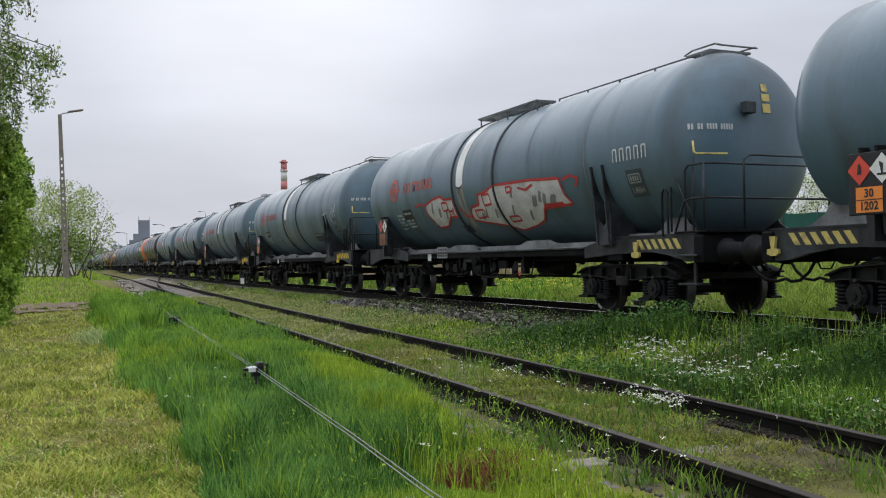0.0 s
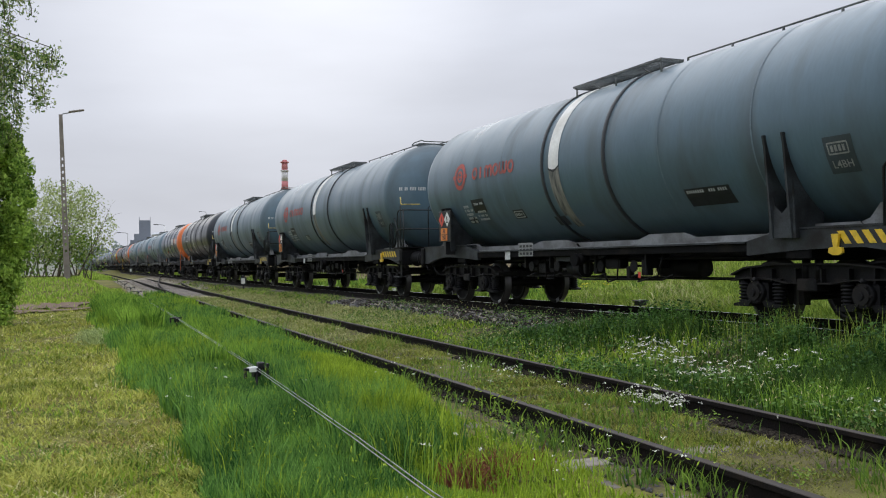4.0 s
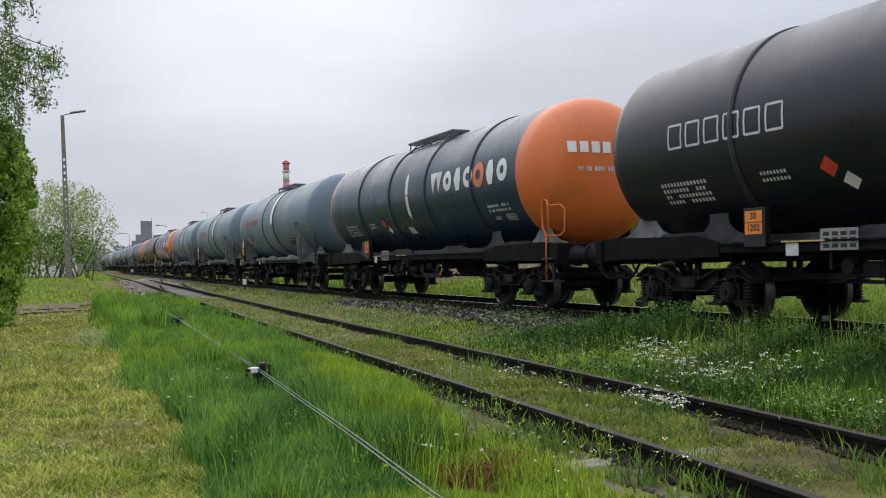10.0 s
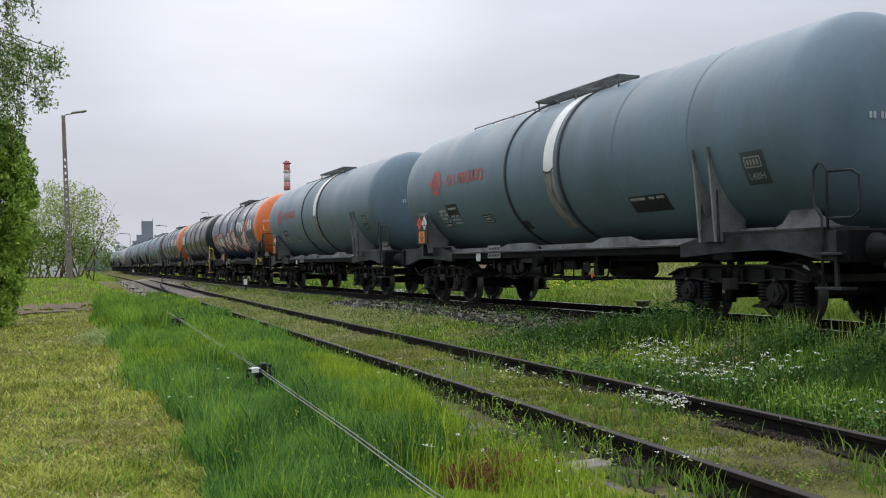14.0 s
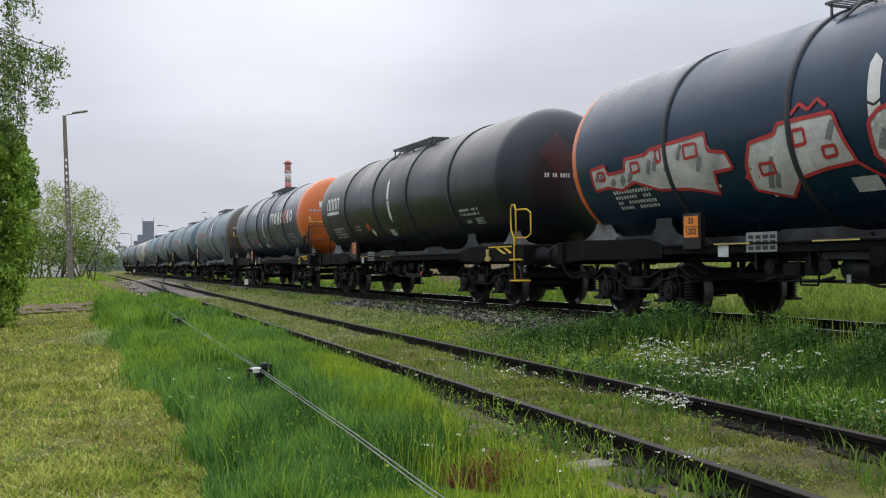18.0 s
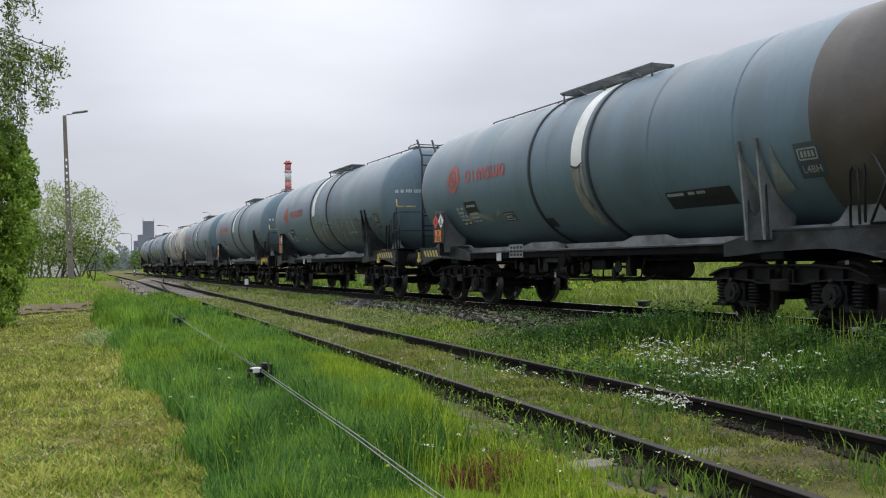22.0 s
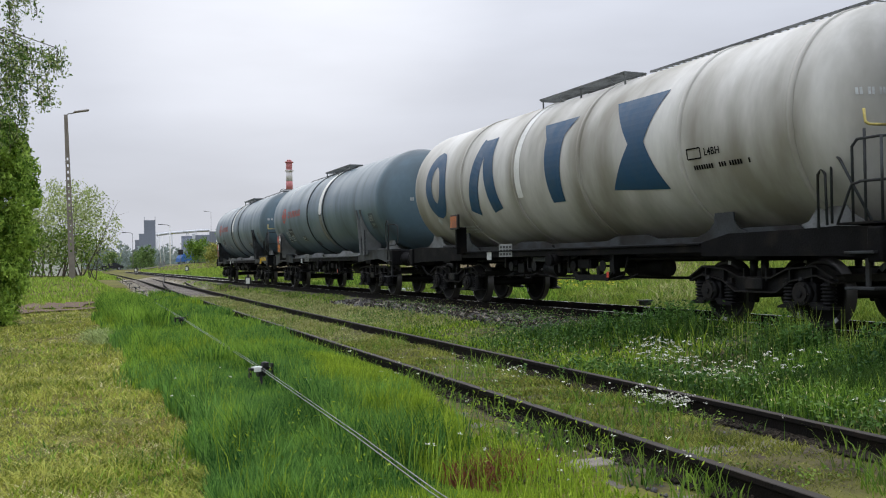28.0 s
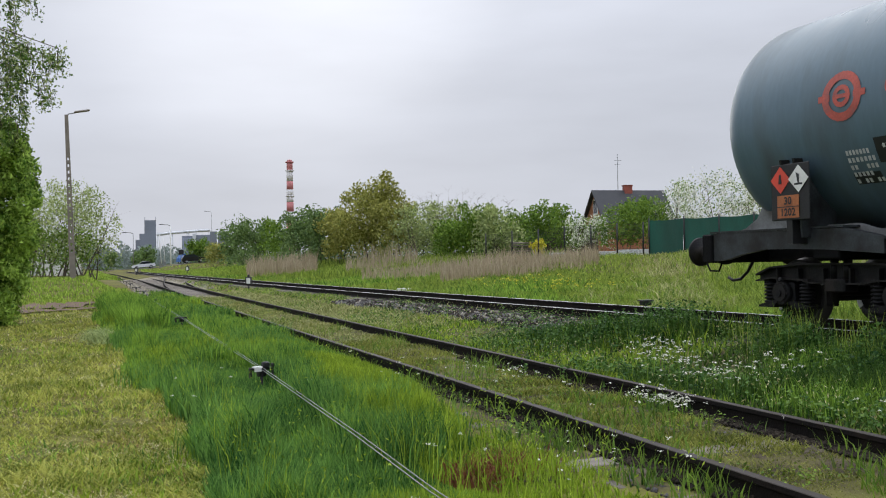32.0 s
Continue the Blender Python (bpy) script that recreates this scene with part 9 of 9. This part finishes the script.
M["barrier"] = mat("barrier_white_paint", (0.75, 0.75, 0.73), 0.5, 0, 0.1, 3, 20, 0.02)
for px, rng, hh in ((284, 182, 6.4), (290.5, 196, 6.0)):
    x, y = spot(px, rng)
    t = thing("crossing_barrier", pose(x, y, float(ground_z(x, y))), label="raised white level-crossing barrier", category="barrier", group="crossing barriers")
    bm = bmesh.new()
    box(bm, -0.25, 0.25, -0.3, 0.3, 0, 1.1, 0.03)
    part("housing", mesh_of(bm, "barrier_housing", M["galv"]), t)
    bm = bmesh.new()
    rod(bm, (0.1, -0.35, 0.8), (-0.25, -0.35, hh), 0.07, 8, 0, 0.05)
    part("boom", mesh_of(bm, "barrier_boom", M["barrier"]), t)
x, y = spot(320.5, 182)
t = thing("crossing_signal", pose(x, y, float(ground_z(x, y))), label="dark level-crossing light signal on a post", category="signal")
bm = bmesh.new()
rod(bm, (0, 0, 0), (0, 0, 2.9), 0.06, 8)
part("post", mesh_of(bm, "signal_post", M["galv"]), t)
bm = bmesh.new()
box(bm, -0.45, 0.45, -0.1, 0.1, 1.9, 2.8, 0.03)
part("signal_head", mesh_of(bm, "signal_head", M["black"]), t)

M["car_white"] = mat("car_paint_white", (0.72, 0.73, 0.74), 0.2, 0, 0.03, 1, 10, 0)
M["car_black"] = mat("car_paint_black", (0.018, 0.018, 0.02), 0.18, 0, 0.03, 1, 10, 0)
M["truck_blue"] = mat("truck_paint_blue", (0.03, 0.12, 0.36), 0.35, 0, 0.08, 1, 10, 0)
M["tyre"] = mat("tyre_rubber", (0.015, 0.015, 0.015), 0.85, 0, 0.1, 5, 30, 0.1)
M["rim"] = mat("wheel_rim_alloy", (0.4, 0.4, 0.41), 0.3, 0.8, 0.1, 5, 30, 0)
M["lamp_glass"] = mat("headlight_glass", (0.75, 0.75, 0.72), 0.1, 0, 0.05, 5, 30, 0)


def car(name, paint, label, suv=False):
    """A small car along x, nose at +x."""
    t = thing(name, label=label, category="car", group="cars on the road")
    k = 0.2 if suv else 0.0
    lower = [(-2.15, 0.35), (-2.2, 0.75 + k / 2), (-2.05, 0.95 + k), (2.0 - 0.9, 0.95 + k), (1.95, 0.82 + k), (2.2, 0.62), (2.2, 0.35)]
    bm = bmesh.new()
    fs = prism(bm, lower, -0.86, 0.86)
    bmesh.ops.recalc_face_normals(bm, faces=bm.faces)
    bmesh.ops.bevel(bm, geom=bm.edges[:], offset=0.05, segments=2, affect="EDGES")
    part("body", mesh_of(bm, "car_body", paint, smooth=False), t)
    bm = bmesh.new()
    cab = [(-1.95 if suv else -1.7, 0.94 + k), (-1.7 if suv else -1.0, 1.42 + k), (0.2, 1.44 + k), (1.05, 0.94 + k)]
    prism(bm, cab, -0.72, 0.72)
    bmesh.ops.recalc_face_normals(bm, faces=bm.faces)
    part("window", mesh_of(bm, "car_glass", M["glass"]), t, None, "dark window glass")
    bm = bmesh.new()
    prism(bm, [(cab[1][0] - 0.05, 1.41 + k), (cab[1][0] + 0.1, 1.47 + k), (0.1, 1.49 + k), (0.25, 1.42 + k)], -0.73, 0.73)
    part("roof", mesh_of(bm, "car_roof", paint), t)
    for s in (-1, 1):
        bm = bmesh.new()
        box(bm, 2.12, 2.215, s * 0.5, s * 0.78, 0.60, 0.74, 0.02)
        part("headlight", mesh_of(bm, "car_headlight", M["lamp_glass"]), t)
        for x in (-1.35, 1.35):
            wh = part("wheel", cached("car_tyre", lambda: lathe([(-0.1, 0.2), (-0.1, 0.31), (-0.07, 0.33), (0.07, 0.33), (0.1, 0.31), (0.1, 0.2)], 20, "tyre", (M["tyre"],))), t, pose(x, s * 0.78, 0.33, 0, 0, 90))
            part("rim", cached("car_rim", lambda: lathe([(-0.09, 0.001), (-0.09, 0.2), (0.09, 0.2), (0.09, 0.001)], 16, "rim", (M["rim"],))), wh)
    return t


def truck():
    x, y = spot(332, 232)
    t = thing("truck", pose(x, y, 1.45, 0, 0, -150), label="small blue truck standing beyond the crossing", category="truck")
    bm = bmesh.new()
    box(bm, -2.6, 0.9, -1.1, 1.1, 0.8, 2.5, 0.05)
    part("cargo_box", mesh_of(bm, "cargo_box", M["truck_blue"]), t)
    bm = bmesh.new()
    prism(bm, [(1.0, 0.6), (1.0, 2.2), (1.9, 2.2), (2.5, 1.4), (2.6, 0.6)], -1.0, 1.0)
    part("cab", mesh_of(bm, "truck_cab", M["truck_blue"]), t)
    for s in (-1, 1):
        for xx in (-1.7, 1.7):
            part("wheel", MESH["car_tyre"], t, pose(xx, s * 0.9, 0.42, 0, 0, 90))


CAR_A = car("car", M["car_black"], "dark saloon car driving over the level crossing")
CAR_B = car("car", M["car_black"], "black off-road car driving over the level crossing", True)
CAR_C = car("car", M["car_white"], "white car driving over the level crossing")
truck()
CAR_P = car("car", M["car_white"], "white car standing beyond the crossing")
x, y = spot(347, 236)
CAR_P.matrix_basis = pose(x, y, float(ground_z(x, y)), 0, 0, 200)

# ---------------------------------------------------------------- works skyline
# sheeting greys made bluer and lighter, so distance haze sits in the colour
M["silo"] = mat("silo_grey_haze_tinted", (0.22, 0.245, 0.30), 0.8, 0, 0.12, 0.05, 1, 0.0)
M["silo_dark"] = mat("silo_dark_haze_tinted", (0.19, 0.21, 0.255), 0.8, 0, 0.12, 0.05, 1, 0.0)
M["pale_steel"] = mat("pale_steelwork", (0.62, 0.64, 0.67), 0.7, 0, 0.1, 0.1, 1, 0.0)
M["stack_white"] = mat("chimney_white_paint", (0.68, 0.66, 0.66), 0.7, 0, 0.1, 0.1, 1, 0.0)
# red paint paled by painted-in haze
M["stack_red"] = mat("chimney_red_haze_paled", (0.52, 0.19, 0.19), 0.7, 0, 0.1, 0.1, 1, 0.0)


def far_z(py, px, rng):
    """Height at which a far point stands, by its bearing, range and rise above the horizon."""
    c = math.atan((px - 784) / 1646.2)
    return 1.23 + (462.7 - (px - 784) * 0.01533 - py) / 1646.2 * rng * math.cos(c)


def block(parent, name, px0, px1, py0, rng, depth, m, base=0.0):
    x0, y0 = spot(px0, rng)
    x1, y1 = spot(px1, rng)
    z = far_z(py0, (px0 + px1) / 2, rng)
    w_ = math.hypot(x1 - x0, y1 - y0)
    bm = bmesh.new()
    box(bm, 0, w_, 0, depth, base - 1, z)
    return part(name, mesh_of(bm, name, m), parent, Matrix.Translation((x0, y0, 0)) @ Matrix.Rotation(math.atan2(y1 - y0, x1 - x0), 4, "Z"))


silo = thing("silo_tower", pose(0, 0, 0), label="tall grey grain silo tower with a stepped side", category="silo")
tw = block(silo, "tower", 256, 276.5, 390, 700, 9, M["silo"])
block(silo, "shoulder", 247, 256, 414, 700, 9, M["silo"])
block(silo, "annex", 240, 247.5, 425, 700, 9, M["silo_dark"])
for px in (257, 276):
    x, y = spot(px, 700)
    bm = bmesh.new()
    rod(bm, (x, y, far_z(391, px, 700)), (x, y, far_z(384, px, 700)), 0.15, 5)
    part("mast", mesh_of(bm, "mast", M["silo_dark"]), silo)
conv = thing("conveyor_bridge", pose(0, 0, 0), label="pale sloping conveyor bridge on steel legs", category="conveyor")
p = [(278, 416), (300, 413), (325, 411), (350, 409), (372, 408)]
for (a, za), (b, zb) in zip(p[:-1], p[1:]):
    A, B = Vector((*spot(a, 690), far_z(za, a, 690))), Vector((*spot(b, 690), far_z(zb, b, 690)))
    d = (B - A).normalized()
    bm = bmesh.new()
    rod(bm, A, B, 1.0, 4)
    part("gallery", mesh_of(bm, "gallery", M["pale_steel"]), conv)
for px in (281, 304, 333, 347, 371):
    A = Vector((*spot(px, 690), 0))
    bm = bmesh.new()
    for s in (-1.3, 1.3):
        rod(bm, A + Vector((s, 0, -1)), A + Vector((s * 0.4, 0, far_z(412, px, 690))), 0.35, 5)
    part("leg", mesh_of(bm, "conveyor_leg", M["pale_steel"]), conv)
plant = thing("works_building", pose(0, 0, 0), label="grey industrial works buildings with pale ends", category="factory")
block(plant, "hall", 322, 341, 418, 640, 14, M["silo"])
block(plant, "hall", 341, 347, 414, 640, 12, M["pale_steel"])
block(plant, "hall", 347, 372, 416, 650, 14, M["silo"])
block(plant, "hall", 372, 384, 410, 620, 10, M["silo_dark"])
block(plant, "hall", 386, 404, 411, 620, 10, M["silo_dark"])
for i in range(6):
    px = 324 + i * 3.0
    x, y = spot(px, 638)
    bm = bmesh.new()
    rod(bm, (x, y, 0), (x, y, far_z(421, px, 638)), 0.55, 8)
    part("tank", mesh_of(bm, "works_tank", M["silo"]), plant)
stack = thing("factory_chimney", pose(0, 0, 0), label="tall red and white banded factory chimney", category="chimney")
R = 950.0
x, y = spot(514.5, R)
cuts = [(283, 1.9), (286, 3.0), (302, 3.1), (321, 3.25), (336, 3.35), (347, 3.4), (358, 3.5), (375, 3.6), (392, 3.75), (480, 4.3)]
names = ["cap", "red_band", "white_band", "red_band", "white_band", "red_band", "white_band", "red_band", "white_band"]
cols = ["stack_red", "stack_red", "stack_white", "stack_red", "stack_white", "stack_white", "stack_red", "stack_white", "stack_red"]
for (p0, r0), (p1, r1), nm, cl in zip(cuts[:-1], cuts[1:], ["cap", "band", "band", "band", "band", "band", "band", "band", "band"], cols):
    bm = bmesh.new()
    rod(bm, (x, y, far_z(p1, 510, R)), (x, y, far_z(p0, 510, R)), r1, 20, 0, r0)
    part(nm, mesh_of(bm, "chimney_band", M[cl]), stack)
for py in (287, 302, 347):
    bm = bmesh.new()
    rod(bm, (x, y, far_z(py + 1.2, 510, R)), (x, y, far_z(py - 0.6, 510, R)), 4.3, 20)
    part("gallery", mesh_of(bm, "chimney_gallery", M["stack_red" if py < 300 else "stack_white"]), stack)
# far woods: the haze of distance is mixed into the leaf colour
M["leaf_far"] = leafy("leaf_far_haze_tinted", (0.19, 0.24, 0.22), (0.28, 0.33, 0.30))
cs = []
for px in np.arange(150, 420, 2.2):
    rng = 420 + 60 * math.sin(px * 0.3)
    x, y = spot(px, rng)
    top = 447 + 8 * math.sin(px * 0.19) + 6 * math.sin(px * 0.53) + (8 if px > 300 else 0)
    z = far_z(top, px, rng)
    for k in range(4):
        cs.append((x + random.uniform(-2, 2), y + random.uniform(-10, 10), z * (k + 0.6) / 4))
cs = np.array(cs)
tagged(new("far_woods", leaves("far_woods", cs, np.full(len(cs), 2.4), 7000, 0.9, M["leaf_far"])), "distant line of trees with haze mixed into its colour", "trees", kind="stuff")
cs = np.array([(*spot(px, 900 + 80 * math.sin(px)), far_z(452 + 3 * math.sin(px * 0.4), px, 900) * random.uniform(0.3, 1)) for px in np.arange(-40, 700, 1.3)])
tagged(new("far_woods", leaves("far_woods_b", cs, np.full(len(cs), 4.0), 6000, 1.6, M["leaf_far"])), "distant line of trees with haze mixed into its colour", "trees", kind="stuff")
for px, rng, hh in ((257, 240, 5.6), (250, 250, 4.6), (360, 250, 5.5), (195, 260, 4.5)):
    x, y = spot(px, rng)
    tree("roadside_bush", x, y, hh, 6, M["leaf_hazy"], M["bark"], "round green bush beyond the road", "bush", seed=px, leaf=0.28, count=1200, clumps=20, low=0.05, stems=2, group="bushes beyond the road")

# ---------------------------------------------------------------- what moves


def drive(thing_, y, turn, rows):
    """Along the road: seconds and bearing, level with the road at each place."""
    out = []
    for t, px in rows:
        x = max(-300.0, min(300.0, y * ray_x(max(-700, min(1500, px)))))
        dz = (float(ground_z(x + 2, y)) - float(ground_z(x - 2, y))) / 4
        out.append((t, pose(x, y, float(ground_z(x, y)) + 0.06) @ pose(0, 0, 0, 0, -math.degrees(math.atan(dz)), 0) @ pose(0, 0, 0, 0, 0, turn)))
    walk(thing_, out)


SPIN = [(0.07 * i, -PITCH * (passed(0.07 * i) - passed(0)) / 0.46) for i in range(459)]


def motions():
    for j, w in WAGONS:
        walk(w, [(t, wagon_pose(j, t)) for t in range(0, 33)])
    for j, wheels in WHEELS:
        for k, ws in enumerate(wheels):
            home = ws.matrix_basis @ Matrix.Rotation(1.7 * j + 2.3 * k, 4, "Y")
            walk(ws, [(t, home @ Matrix.Rotation(a, 4, "Y")) for t, a in SPIN])
    drive(CAR_A, 191.0, 180, [(0, 1300), (24, 345), (25, 306), (25.5, 290), (27.5, 217), (28.5, 178), (30, 110), (32, 10)])
    drive(CAR_B, 186.0, 0, [(0, -1500), (28, 90), (29, 148), (30, 212), (30.5, 243), (31, 277), (31.5, 308), (32, 342)])
    drive(CAR_C, 190.0, 180, [(0, 2400), (28, 440), (29, 365), (30, 313), (30.5, 298), (31, 285), (31.5, 266), (32, 254)])


motions()
